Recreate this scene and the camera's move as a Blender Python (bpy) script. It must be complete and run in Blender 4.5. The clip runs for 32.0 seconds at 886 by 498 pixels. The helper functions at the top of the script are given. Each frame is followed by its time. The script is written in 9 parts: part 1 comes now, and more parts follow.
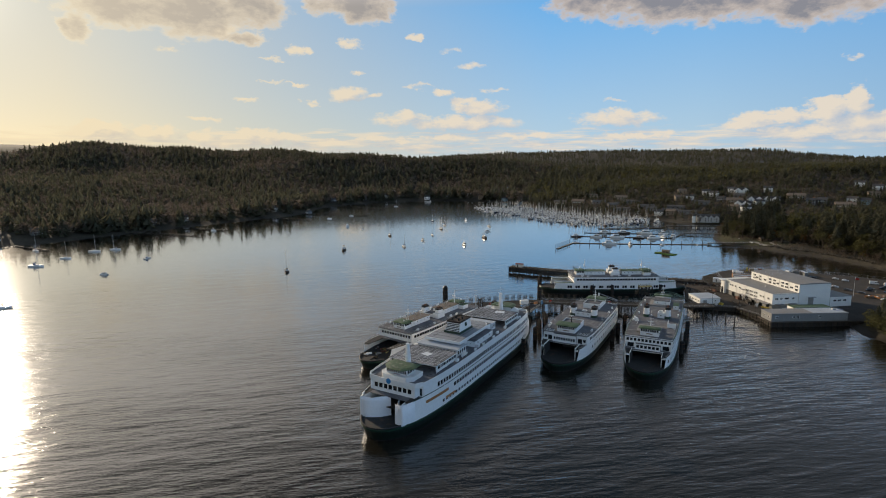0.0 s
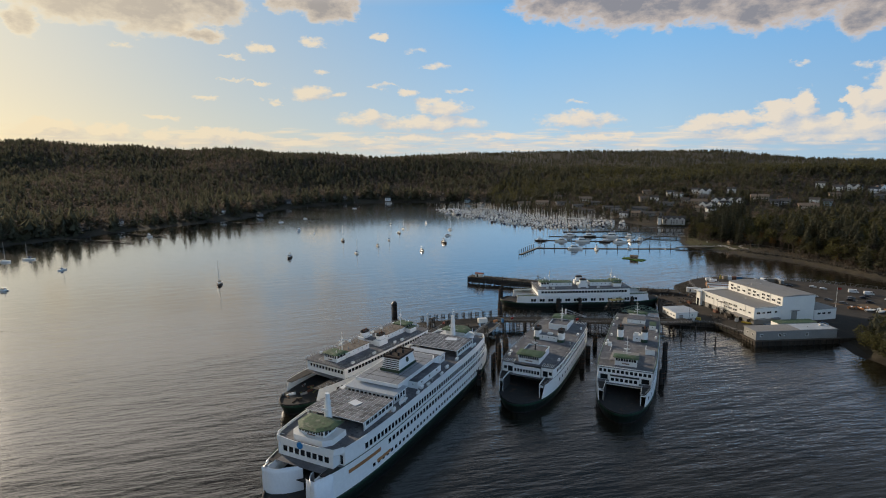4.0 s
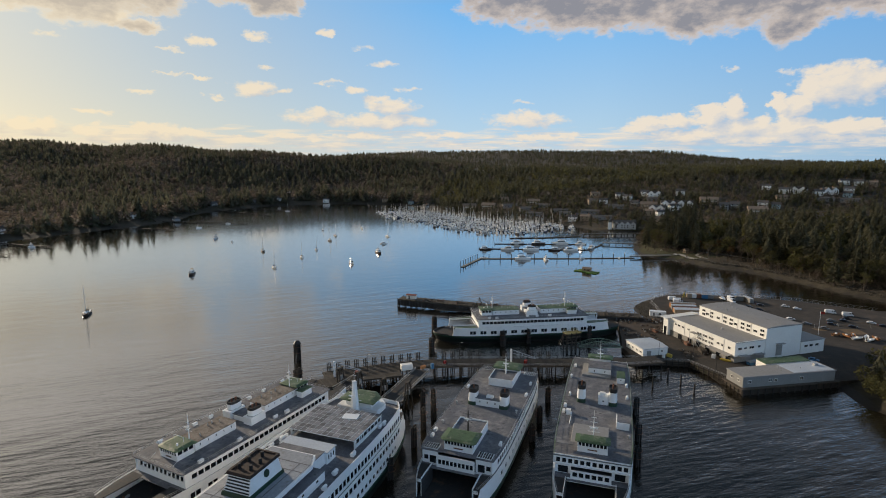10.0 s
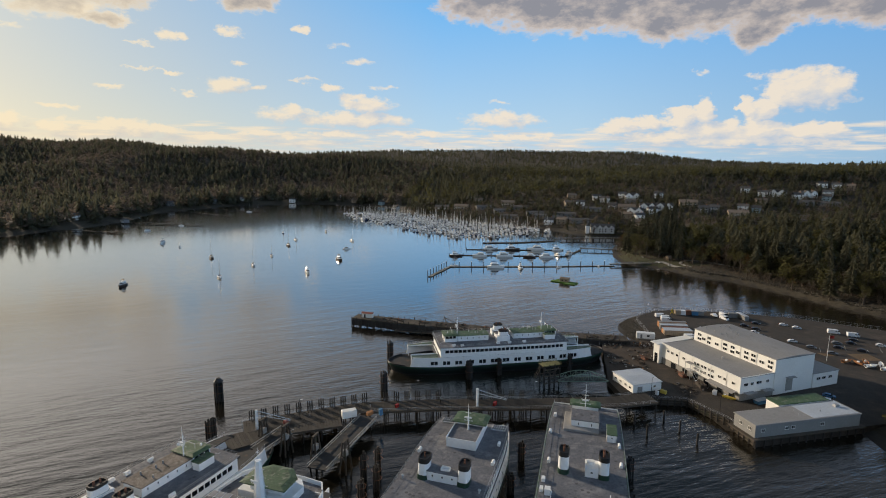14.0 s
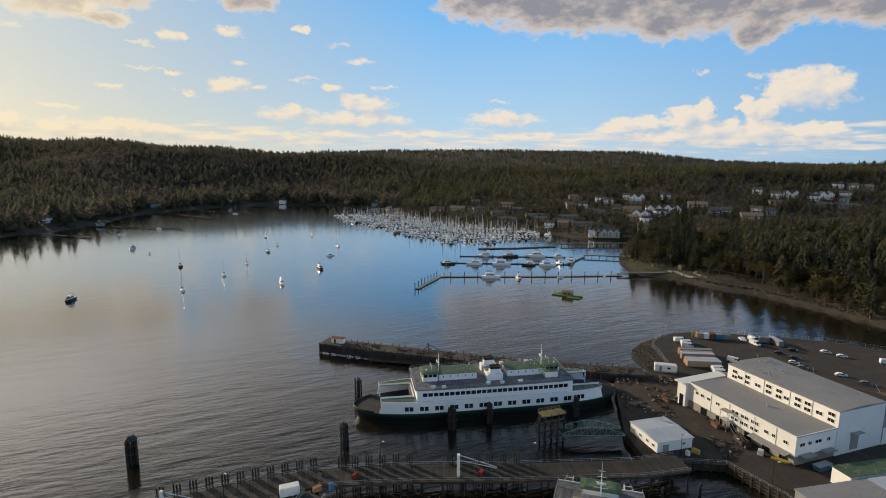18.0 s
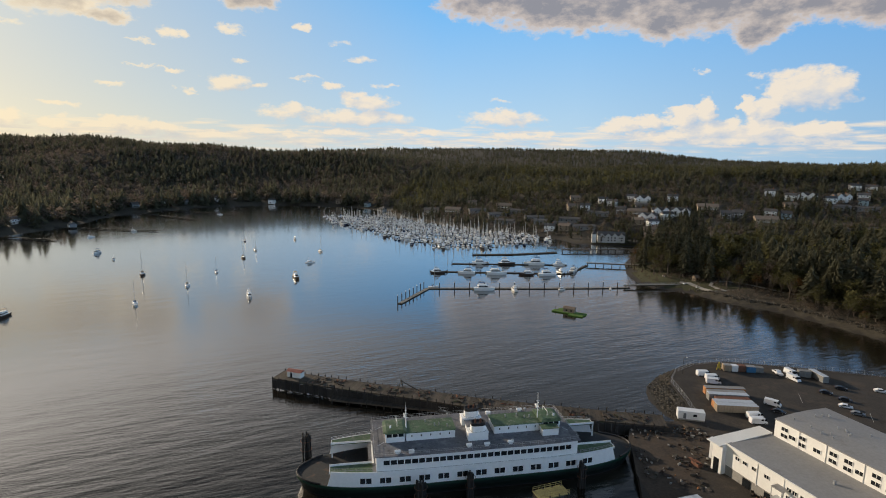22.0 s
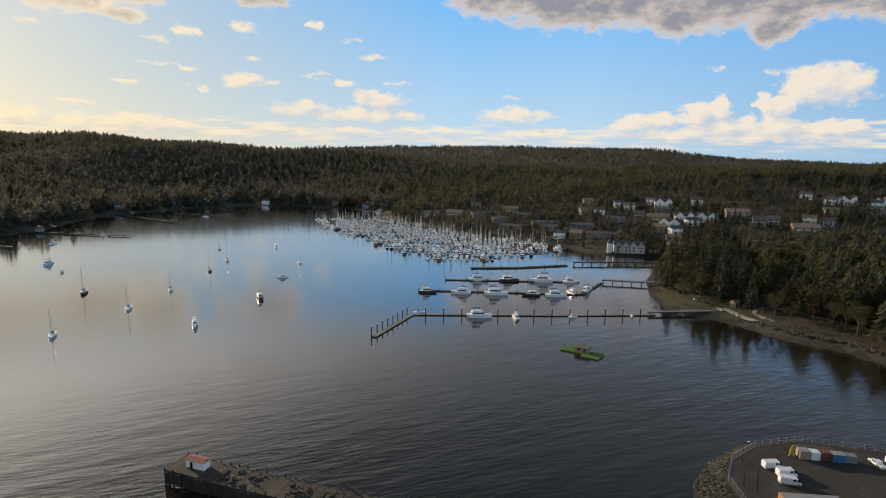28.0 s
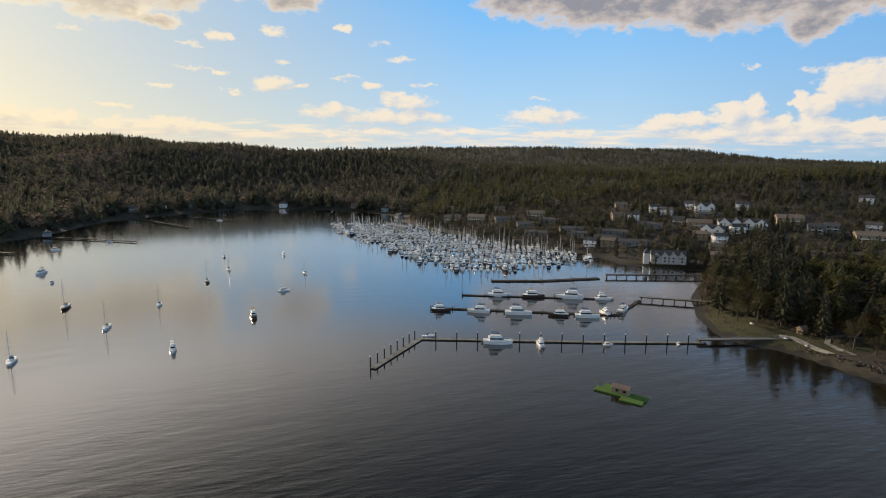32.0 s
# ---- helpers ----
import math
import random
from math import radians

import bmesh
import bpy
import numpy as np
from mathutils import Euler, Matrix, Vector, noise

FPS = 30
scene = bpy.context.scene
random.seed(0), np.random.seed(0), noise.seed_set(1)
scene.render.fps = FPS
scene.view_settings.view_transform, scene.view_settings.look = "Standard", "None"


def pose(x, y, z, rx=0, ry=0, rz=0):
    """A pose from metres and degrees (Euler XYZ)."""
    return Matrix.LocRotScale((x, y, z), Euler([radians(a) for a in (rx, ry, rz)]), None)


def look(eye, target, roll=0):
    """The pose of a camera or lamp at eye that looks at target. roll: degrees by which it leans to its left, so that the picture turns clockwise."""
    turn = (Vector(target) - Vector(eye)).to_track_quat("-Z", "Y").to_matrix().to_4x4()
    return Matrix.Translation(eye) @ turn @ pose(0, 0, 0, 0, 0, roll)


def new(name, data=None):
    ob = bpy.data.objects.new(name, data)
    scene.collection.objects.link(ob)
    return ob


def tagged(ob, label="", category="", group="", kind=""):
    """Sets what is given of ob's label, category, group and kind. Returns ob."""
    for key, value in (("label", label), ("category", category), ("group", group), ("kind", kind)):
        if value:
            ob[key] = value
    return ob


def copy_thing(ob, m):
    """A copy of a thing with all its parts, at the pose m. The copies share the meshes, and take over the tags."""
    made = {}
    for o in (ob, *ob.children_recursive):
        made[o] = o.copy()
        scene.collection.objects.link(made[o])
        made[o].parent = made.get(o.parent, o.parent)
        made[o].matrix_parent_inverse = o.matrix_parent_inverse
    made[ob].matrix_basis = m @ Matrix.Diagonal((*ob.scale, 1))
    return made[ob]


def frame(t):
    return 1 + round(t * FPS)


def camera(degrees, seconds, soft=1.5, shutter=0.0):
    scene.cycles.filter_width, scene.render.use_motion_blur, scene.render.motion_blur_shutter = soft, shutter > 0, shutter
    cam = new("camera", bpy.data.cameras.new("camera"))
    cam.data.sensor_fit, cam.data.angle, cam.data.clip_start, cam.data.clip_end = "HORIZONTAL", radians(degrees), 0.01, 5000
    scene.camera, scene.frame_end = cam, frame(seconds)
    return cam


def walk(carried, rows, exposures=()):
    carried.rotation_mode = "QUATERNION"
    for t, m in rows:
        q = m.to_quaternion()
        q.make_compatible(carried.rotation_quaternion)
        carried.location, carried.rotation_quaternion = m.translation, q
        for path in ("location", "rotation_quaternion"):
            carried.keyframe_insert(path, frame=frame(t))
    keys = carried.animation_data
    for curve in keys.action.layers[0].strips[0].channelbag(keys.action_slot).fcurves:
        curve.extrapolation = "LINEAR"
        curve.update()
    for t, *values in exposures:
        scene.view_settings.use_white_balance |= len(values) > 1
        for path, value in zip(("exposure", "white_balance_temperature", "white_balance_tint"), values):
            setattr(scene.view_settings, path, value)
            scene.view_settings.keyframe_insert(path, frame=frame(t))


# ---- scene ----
cam = camera(79.6, 32.0, soft=1.0)
PATH = [
    (0, (6.786, -1.866, 93.559), (6.2, 0.019, 93.238), -0.7),
    (0.5, (6.511, 3.665, 93.537), (5.94, 5.555, 93.216), -0.6),
    (1, (6.156, 9.008, 93.37), (5.601, 10.903, 93.049), -0.6),
    (1.5, (5.825, 14.311, 93.206), (5.285, 16.21, 92.885), -0.6),
    (2, (5.598, 19.709, 93.074), (5.074, 21.612, 92.754), -0.7),
    (2.5, (5.396, 25.236, 92.99), (4.886, 27.143, 92.67), -0.7),
    (3, (5.046, 30.655, 92.988), (4.551, 32.566, 92.667), -0.6),
    (3.5, (4.824, 36.115, 92.985), (4.345, 38.03, 92.664), -0.6),
    (5.5, (4.626, 58.821, 93.166), (4.207, 60.75, 92.843), -0.5),
    (6, (4.384, 64.515, 93.282), (3.981, 66.447, 92.959), -0.5),
    (6.5, (4.252, 70.184, 93.501), (3.865, 72.119, 93.177), -0.3),
    (7, (4.268, 75.758, 93.738), (3.896, 77.697, 93.414), -0.3),
    (7.5, (4.404, 81.325, 93.977), (4.047, 83.266, 93.652), -0.3),
    (8, (4.613, 86.996, 94.16), (4.272, 88.94, 93.835), -0.3),
    (8.5, (4.85, 92.633, 94.298), (4.524, 94.579, 93.973), -0.3),
    (9, (5.08, 98.157, 94.391), (4.769, 100.105, 94.065), -0.3),
    (9.5, (5.373, 103.488, 94.455), (5.077, 105.439, 94.128), -0.2),
    (10, (5.567, 108.868, 94.451), (5.288, 110.821, 94.124), -0.2),
    (10.5, (5.771, 114.321, 94.427), (5.506, 116.276, 94.1), -0.1),
    (11, (5.963, 119.706, 94.463), (5.714, 121.663, 94.136), -0.0),
    (11.5, (6.311, 125.112, 94.523), (6.077, 127.071, 94.195), 0.0),
    (12, (6.638, 130.449, 94.563), (6.418, 132.409, 94.235), 0.0),
    (12.5, (7.065, 135.853, 94.625), (6.86, 137.815, 94.296), 0.1),
    (13, (7.558, 141.446, 94.624), (7.365, 143.409, 94.293), 0.2),
    (13.5, (8.015, 146.976, 94.643), (7.826, 148.939, 94.313), 0.2),
    (14, (8.382, 152.498, 94.655), (8.192, 154.461, 94.325), 0.3),
    (14.5, (8.767, 158.107, 94.668), (8.578, 160.071, 94.338), 0.3),
    (16.5, (10.813, 181.058, 94.914), (10.622, 183.02, 94.581), 0.4),
    (17, (11.242, 186.99, 94.771), (11.051, 188.953, 94.439), 0.3),
    (17.5, (11.634, 192.765, 94.523), (11.444, 194.727, 94.191), 0.4),
    (18, (12.302, 198.342, 94.182), (12.111, 200.305, 93.851), 0.3),
    (18.5, (13.232, 203.992, 93.808), (13.04, 205.956, 93.478), 0.2),
    (19, (14.149, 209.591, 93.618), (13.956, 211.555, 93.289), 0.3),
    (19.5, (15.067, 215.466, 93.525), (14.872, 217.429, 93.196), 0.3),
    (20, (15.685, 221.17, 93.4), (15.491, 223.133, 93.07), 0.3),
    (20.5, (16.203, 226.909, 93.371), (16.009, 228.871, 93.04), 0.3),
    (21, (16.688, 232.719, 93.509), (16.493, 234.682, 93.176), 0.3),
    (21.5, (16.826, 238.004, 93.829), (16.634, 239.967, 93.495), 0.4),
    (22, (17.008, 243.311, 94.104), (16.816, 245.274, 93.768), 0.5),
    (22.5, (17.328, 248.754, 94.259), (17.138, 250.716, 93.922), 0.5),
    (23, (18.108, 254.348, 94.346), (17.917, 256.31, 94.008), 0.5),
    (23.5, (18.934, 260.177, 94.532), (18.742, 262.138, 94.191), 0.5),
    (24, (19.849, 265.889, 94.796), (19.656, 267.85, 94.454), 0.6),
    (24.5, (20.67, 271.377, 95.057), (20.475, 273.338, 94.714), 0.5),
    (25, (21.303, 276.835, 95.342), (21.109, 278.795, 94.998), 0.6),
    (25.5, (22.093, 282.323, 95.489), (21.896, 284.283, 95.145), 0.6),
    (27.5, (23.984, 304.6, 95.845), (23.765, 306.557, 95.501), 0.6),
    (28, (24.678, 310.176, 95.929), (24.446, 312.133, 95.584), 0.6),
    (28.5, (25.177, 315.738, 95.948), (24.935, 317.693, 95.603), 0.5),
    (29, (25.624, 321.11, 95.935), (25.371, 323.063, 95.59), 0.5),
    (29.5, (25.519, 326.45, 95.897), (25.257, 328.403, 95.554), 0.5),
    (30, (25.512, 331.975, 95.967), (25.24, 333.926, 95.623), 0.5),
    (30.5, (25.5, 337.587, 95.895), (25.215, 339.537, 95.552), 0.5),
    (31, (25.456, 343.085, 95.82), (25.16, 345.034, 95.478), 0.5),
    (31.5, (25.713, 348.612, 95.793), (25.402, 350.558, 95.451), 0.5),
    (32, (26.105, 354.114, 95.755), (25.776, 356.057, 95.414), 0.4),
]
walk(cam, [(t, look(eye, target, roll)) for t, eye, target, roll in PATH], [(0, -0.08), (8, 0.0), (20, 0.07), (32, 0.14)])

# ---- sky, sun ----
SUN_AZ, SUN_EL = radians(-59.3), radians(15.0)   # azimuth from +y, clockwise positive
world = bpy.data.worlds.new("sky")
scene.world = world
world.use_nodes = True
WN, WL = world.node_tree.nodes, world.node_tree.links
WN.clear()


def wmath(op, a, b=None, c=None, clamp=False):
    n = WN.new("ShaderNodeMath")
    n.operation, n.use_clamp = op, clamp
    for i, v in enumerate((a, b, c)):
        if v is None:
            continue
        if isinstance(v, (int, float)):
            n.inputs[i].default_value = v
        else:
            WL.new(v, n.inputs[i])
    return n.outputs[0]


def wmix(fac, a, b):
    n = WN.new("ShaderNodeMix")
    n.data_type = "RGBA"
    for s, v in ((n.inputs[0], fac), (n.inputs[6], a), (n.inputs[7], b)):
        if isinstance(v, (int, float)):
            s.default_value = v
        elif isinstance(v, tuple):
            s.default_value = (*v, 1)
        else:
            WL.new(v, s)
    return n.outputs[2]


def wnoise(vec, scale, detail, rough, dist=0.0):
    n = WN.new("ShaderNodeTexNoise")
    n.inputs["Scale"].default_value, n.inputs["Detail"].default_value = scale, detail
    n.inputs["Roughness"].default_value, n.inputs["Distortion"].default_value = rough, dist
    WL.new(vec, n.inputs["Vector"])
    return n.outputs["Fac"]


sky = WN.new("ShaderNodeTexSky")
sky.sky_type = "NISHITA"
sky.sun_disc = False
sky.sun_elevation, sky.sun_rotation = SUN_EL, SUN_AZ
sky.air_density, sky.dust_density, sky.ozone_density = 1.0, 0.5, 3.0
wc = WN.new("ShaderNodeTexCoord")
ws = WN.new("ShaderNodeSeparateXYZ")
WL.new(wc.outputs["Generated"], ws.inputs[0])
az = wmath("MULTIPLY", wmath("ARCTAN2", ws.outputs[0], ws.outputs[1]), 57.2958)
el = wmath("MULTIPLY", wmath("ARCSINE", ws.outputs[2]), 57.2958)
# cloud banks: azimuth, elevation, half width, half height in degrees, weight
HIGH_BANKS = [
    # unseen banks right of the view, added to darken the water's reflection there
    (43.0, 9.5, 5.5, 5.0, 1.3), (53.0, 9.0, 8.0, 6.0, 1.3), (38.5, 13.5, 4.0, 2.4, 1.1),
    (-1.4, 15.6, 5.4, 2.48, 1), (4.7, 15.0, 6.5, 3.05, 1), (8.5, 14.1, 2.6, 2.21, 1), (13.0, 14.9, 6.5, 2.92, 1), (15.8, 12.9, 2.9, 1.81, 1), (20.5, 14.2, 5.3, 3.13, 1),
    (23.5, 11.6, 2.3, 1.89, 1), (24.9, 12.5, 2.4, 1.75, 0.9), (28.9, 13.3, 3.3, 1.85, 1), (32.4, 12.7, 4.0, 2.18, 1), (-50.4, 11.6, 1.4, 1.34, 1), (-46.9, 13.7, 4.8, 2.02, 1),
    (-41.5, 13.9, 6.7, 2.35, 1), (-35.5, 15.1, 3.6, 2.64, 1), (-36.7, 11.9, 2.0, 0.8, 0.9), (-25.2, 15.3, 3.9, 1.9, 1), (-29.6, 15.1, 1.6, 0.99, 0.8), (-53.9, 14.9, 5.5, 1.63, 1),
]
TOWERS = [
    (27.0, 6.3, 2.8, 2.07, 1.55), (29.3, 6.1, 2.2, 1.88, 1.47), (24.4, 4.6, 1.7, 1.35, 1.55), (23.2, 5.2, 0.9, 0.88, 1.55), (19.9, 4.8, 1.3, 1.31, 1.55), (18.1, 4.1, 1.9, 1.14, 1.55),
    (20.5, 3.1, 3.7, 1.02, 1.55), (24.5, 2.7, 3.8, 0.98, 1.55), (28.5, 2.7, 3.1, 0.84, 1.47), (14.2, 3.7, 3.6, 0.69, 1.40), (16.6, 2.3, 4.4, 0.64, 1.40), (22.4, 1.9, 5.3, 0.55, 1.40),
    (28.6, 1.7, 3.5, 0.47, 1.40), (12.2, 3.1, 2.6, 0.49, 1.24), (-13.6, 5.6, 3.2, 0.79, 1.02), (-15.3, 6.3, 1.7, 0.67, 1.02), (-16.9, 7.3, 1.3, 0.5, 1.08), (-21.1, 4.6, 3.4, 0.78, 0.90),
    (-16.0, 4.1, 7.5, 0.91, 0.96), (-9.5, 2.7, 5.9, 0.47, 0.90), (0.5, 4.2, 5.2, 0.91, 0.90), (2.3, 2.4, 5.2, 0.46, 0.96), (-36.2, 2.8, 3.2, 0.82, 1.14), (-37.3, 3.3, 1.3, 0.61, 1.14),
    (-33.4, 2.5, 2.9, 0.58, 1.08), (-45.0, 3.1, 2.5, 0.79, 1.14), (-41.5, 2.7, 1.7, 0.58, 0.96), (-28.3, 2.2, 3.2, 0.49, 1.02), (-23.5, 2.4, 3.9, 0.45, 0.96), (-49.3, 3.2, 3.0, 0.87, 1.08),
    (-16.6, 2.5, 3.5, 0.4, 0.96),
]
PUFFS = [
    (-27.0, 7.0, 2.3, 0.8, 1), (-24.5, 6.8, 1.2, 0.38, 0.8), (-36.6, 6.2, 1.2, 0.3, 0.8), (-30.6, 6.2, 1.1, 0.31, 0.85), (-34.4, 8.0, 1.4, 0.2, 0.8), (-32.2, 7.8, 1.5, 0.2, 0.75),
    (-34.2, 10.2, 1.2, 0.19, 0.6), (-31.7, 11.1, 1.2, 0.64, 0.75), (-26.6, 11.9, 1.4, 0.55, 0.85), (-19.9, 12.5, 0.9, 0.46, 0.85), (-14.1, 9.7, 1.7, 0.38, 0.6), (-11.8, 7.2, 1.5, 0.28, 0.6),
    (-25.6, 9.0, 0.9, 0.26, 0.6), (-41.1, 4.4, 1.7, 0.29, 0.8), (-43.5, 10.5, 1.2, 0.31, 0.6), (-36.3, 12.0, 2.0, 0.84, 0.8), (-38.0, 12.5, 1.7, 0.73, 0.8), (-19.6, 7.8, 1.7, 0.27, 0.6),
    (0.5, 5.9, 1.3, 0.22, 0.5), (19.6, 8.1, 0.7, 0.29, 0.5), (-16.4, 11.2, 1.4, 0.32, 0.5), (24.1, 7.5, 1.5, 0.28, 0.55),
]


def cloud_field(da, de, banks, soft=0.25, rough=3.6, streaks=True):
    """Density of the cloud banks at a shift from the direction looked at, edged with billows."""
    v = WN.new("ShaderNodeCombineXYZ")
    WL.new(wmath("ADD", az, da), v.inputs[0])
    WL.new(wmath("ADD", el, de), v.inputs[1])
    # billowing outlines: the place is shifted a little before the banks are laid down
    sw = WN.new("ShaderNodeVectorMath")
    sw.operation = "MULTIPLY"
    WL.new(v.outputs[0], sw.inputs[0])
    sw.inputs[1].default_value = (0.55, 0.75, 0)
    curl = WN.new("ShaderNodeTexNoise")
    curl.inputs["Scale"].default_value, curl.inputs["Detail"].default_value, curl.inputs["Roughness"].default_value = 1.0, 5.0, 0.6
    WL.new(sw.outputs[0], curl.inputs["Vector"])
    cs = WN.new("ShaderNodeVectorMath")
    cs.operation = "MULTIPLY_ADD"
    WL.new(curl.outputs["Color"], cs.inputs[0])
    cs.inputs[1].default_value, cs.inputs[2].default_value = (3.4, 1.7, 0), (-1.7, -0.85, 0)
    moved = WN.new("ShaderNodeVectorMath")
    WL.new(v.outputs[0], moved.inputs[0])
    WL.new(cs.outputs[0], moved.inputs[1])
    bank = -0.7
    for ca, ce, cw, ch, cd in banks:
        a = WN.new("ShaderNodeVectorMath")
        a.operation = "SUBTRACT"
        WL.new(moved.outputs[0], a.inputs[0])
        a.inputs[1].default_value = (ca, ce, 0)
        b = WN.new("ShaderNodeVectorMath")
        b.operation = "MULTIPLY"
        WL.new(a.outputs[0], b.inputs[0])
        b.inputs[1].default_value = (1 / cw, 1 / ch, 0)
        c = WN.new("ShaderNodeVectorMath")
        c.operation = "DOT_PRODUCT"
        WL.new(b.outputs[0], c.inputs[0])
        WL.new(b.outputs[0], c.inputs[1])
        bank = wmath("SMOOTH_MAX", bank, wmath("MULTIPLY_ADD", c.outputs["Value"], -cd, cd), soft)
    st = WN.new("ShaderNodeVectorMath")
    st.operation = "MULTIPLY"
    WL.new(v.outputs[0], st.inputs[0])
    st.inputs[1].default_value = (0.16, 0.30, 0)
    billow = wmath("ADD", wmath("MULTIPLY", wnoise(st.outputs[0], 1.3, 2, 0.5), 0.40), wmath("MULTIPLY", wnoise(st.outputs[0], 4.0, 9, 0.62, 0.15), 0.60))
    # flat streaks of low cloud along the horizon
    low = wmath("DIVIDE", wmath("SUBTRACT", wmath("ADD", el, de), 1.9), 1.5)
    fl = WN.new("ShaderNodeVectorMath")
    fl.operation = "MULTIPLY"
    WL.new(v.outputs[0], fl.inputs[0])
    fl.inputs[1].default_value = (0.10, 0.95, 0)
    streak = wmath("MULTIPLY", wmath("SUBTRACT", wnoise(fl.outputs[0], 2.2, 5, 0.55, 0.2), 0.47), 3.0)
    belt = wmath("ADD", wmath("MULTIPLY_ADD", wmath("MULTIPLY", low, low), -0.6, 0.42), streak)
    cloud = wmath("ADD", bank, wmath("MULTIPLY", wmath("SUBTRACT", billow, 0.5), rough))
    if not streaks:
        return cloud, billow, bank
    return wmath("MAXIMUM", cloud, belt), billow, bank


low_field, wn_big, _ = cloud_field(0.0, 0.0, TOWERS + PUFFS)
high_field, _, body = cloud_field(0.0, 0.0, HIGH_BANKS, 0.9, 2.6, False)


def density(value, a, b):
    n = WN.new("ShaderNodeMapRange")
    n.interpolation_type = "SMOOTHSTEP"
    n.inputs[1].default_value, n.inputs[2].default_value = a, b
    WL.new(value, n.inputs[0])
    return n.outputs[0]


low_dens, high_dens = density(low_field, -0.1, 0.85), density(high_field, -0.1, 0.6)
# lit on the side that faces the sun, grey where more cloud lies between
toward_sun, _, _ = cloud_field(-0.9, 0.8, TOWERS + PUFFS[:1])
lit = wmath("MULTIPLY_ADD", wmath("SUBTRACT", low_field, toward_sun), 0.55, 0.60, clamp=True)
# the high banks are seen from below: pale at their thin edges, grey in the body
thin = wmath("SUBTRACT", 1.0, wmath("MULTIPLY", wmath("SUBTRACT", wmath("ADD", body, wmath("MULTIPLY", wmath("SUBTRACT", wn_big, 0.5), 2.4)), 0.20), 1.25), clamp=True)
# warm towards the sun, blue-white away from it
near = wmath("DIVIDE", wmath("ADD", az, 60.0), 50.0, clamp=True)
c_lit = wmix(near, (8.8, 7.3, 4.7), (8.6, 7.5, 6.1))
c_low = wmix(lit, wmix(near, (6.1, 5.2, 4.1), (4.8, 5.5, 6.5)), c_lit)
c_high = wmix(thin, wmix(near, (6.4, 5.4, 4.0), (2.75, 2.65, 2.85)), wmix(near, (9.0, 7.8, 5.4), (7.6, 6.3, 5.2)))
# clear air: the sky model, under a thin bright veil that is blue overhead and creamy towards the sun
up = wmath("DIVIDE", el, 16.0, clamp=True)
veil_far = wmix(up, (5.2, 6.9, 8.2), (1.5, 4.8, 9.2))
# a deeper blue far from the sun
veil_far = wmix(wmath("DIVIDE", wmath("SUBTRACT", az, 8.0), 26.0, clamp=True), veil_far, wmix(up, (3.3, 5.3, 7.4), (1.2, 4.0, 8.3)))
veil_sun = wmix(up, (6.9, 5.7, 3.6), (5.4, 5.5, 4.9))
veil = wmix(wmath("DIVIDE", wmath("ADD", az, 52.0), 46.0, clamp=True), veil_sun, veil_far)
c_clear = wmix(0.86, sky.outputs[0], veil)
c_sky = wmix(wmath("MULTIPLY", low_dens, 0.92), c_clear, c_low)
c_sky = wmix(wmath("MULTIPLY", high_dens, 0.95), c_sky, c_high)
# the cloud deck overhead: bright on the sun's side, grey away from it
sunward = wmath("MULTIPLY_ADD", wmath("COSINE", wmath("MULTIPLY", wmath("SUBTRACT", az, -56.5), 0.01745)), 0.5, 0.5)
deck_tone = wmath("MULTIPLY", wmath("POWER", sunward, 9.0), wmath("MULTIPLY_ADD", wn_big, 0.8, 0.6), clamp=True)
c_deck = wmix(deck_tone, (1.75, 1.9, 2.15), (13.5, 12.4, 11.4))
# clearer and darker towards the zenith
c_deck = wmix(wmath("DIVIDE", wmath("SUBTRACT", el, 22.0), 14.0, clamp=True), c_deck, (0.46, 0.60, 0.80))
# unseen bright fill opposite the sun, added to lift the shaded ship sides
sky_fill = wmath("MULTIPLY", wmath("MULTIPLY", wmath("SUBTRACT", 0.31, sunward), 7.5, clamp=True), wmath("SUBTRACT", 1.0, wmath("DIVIDE", el, 55.0), clamp=True))
c_deck = wmix(wmath("MULTIPLY", sky_fill, wmath("MULTIPLY_ADD", wn_big, 0.8, 0.6), clamp=True), c_deck, (11.4, 16.2, 23.0))
c_sky = wmix(wmath("MULTIPLY", wmath("DIVIDE", wmath("SUBTRACT", el, 15.2), 4.5, clamp=True), 0.93), c_sky, c_deck)
# the bright haze round the sun
wd = WN.new("ShaderNodeVectorMath")
wd.operation = "DOT_PRODUCT"
WL.new(wc.outputs["Generated"], wd.inputs[0])
wd.inputs[1].default_value = (math.sin(SUN_AZ) * math.cos(SUN_EL), math.cos(SUN_AZ) * math.cos(SUN_EL), math.sin(SUN_EL))
toward = wmath("MAXIMUM", wd.outputs["Value"], 0.0)
glow = wmath("ADD", wmath("MULTIPLY", wmath("POWER", toward, 500.0), 5.0), wmath("MULTIPLY", wmath("POWER", toward, 14.0), 1.0))
wg = WN.new("ShaderNodeVectorMath")
wg.operation = "SCALE"
wg.inputs[0].default_value = (1.0, 0.88, 0.66)
WL.new(glow, wg.inputs["Scale"])
wa = WN.new("ShaderNodeVectorMath")
WL.new(c_sky, wa.inputs[0])
WL.new(wg.outputs[0], wa.inputs[1])
c_sky = wa.outputs[0]
wb = WN.new("ShaderNodeBackground")
wb.inputs["Strength"].default_value = 0.10
WL.new(c_sky, wb.inputs["Color"])
wo = WN.new("ShaderNodeOutputWorld")
WL.new(wb.outputs[0], wo.inputs["Surface"])

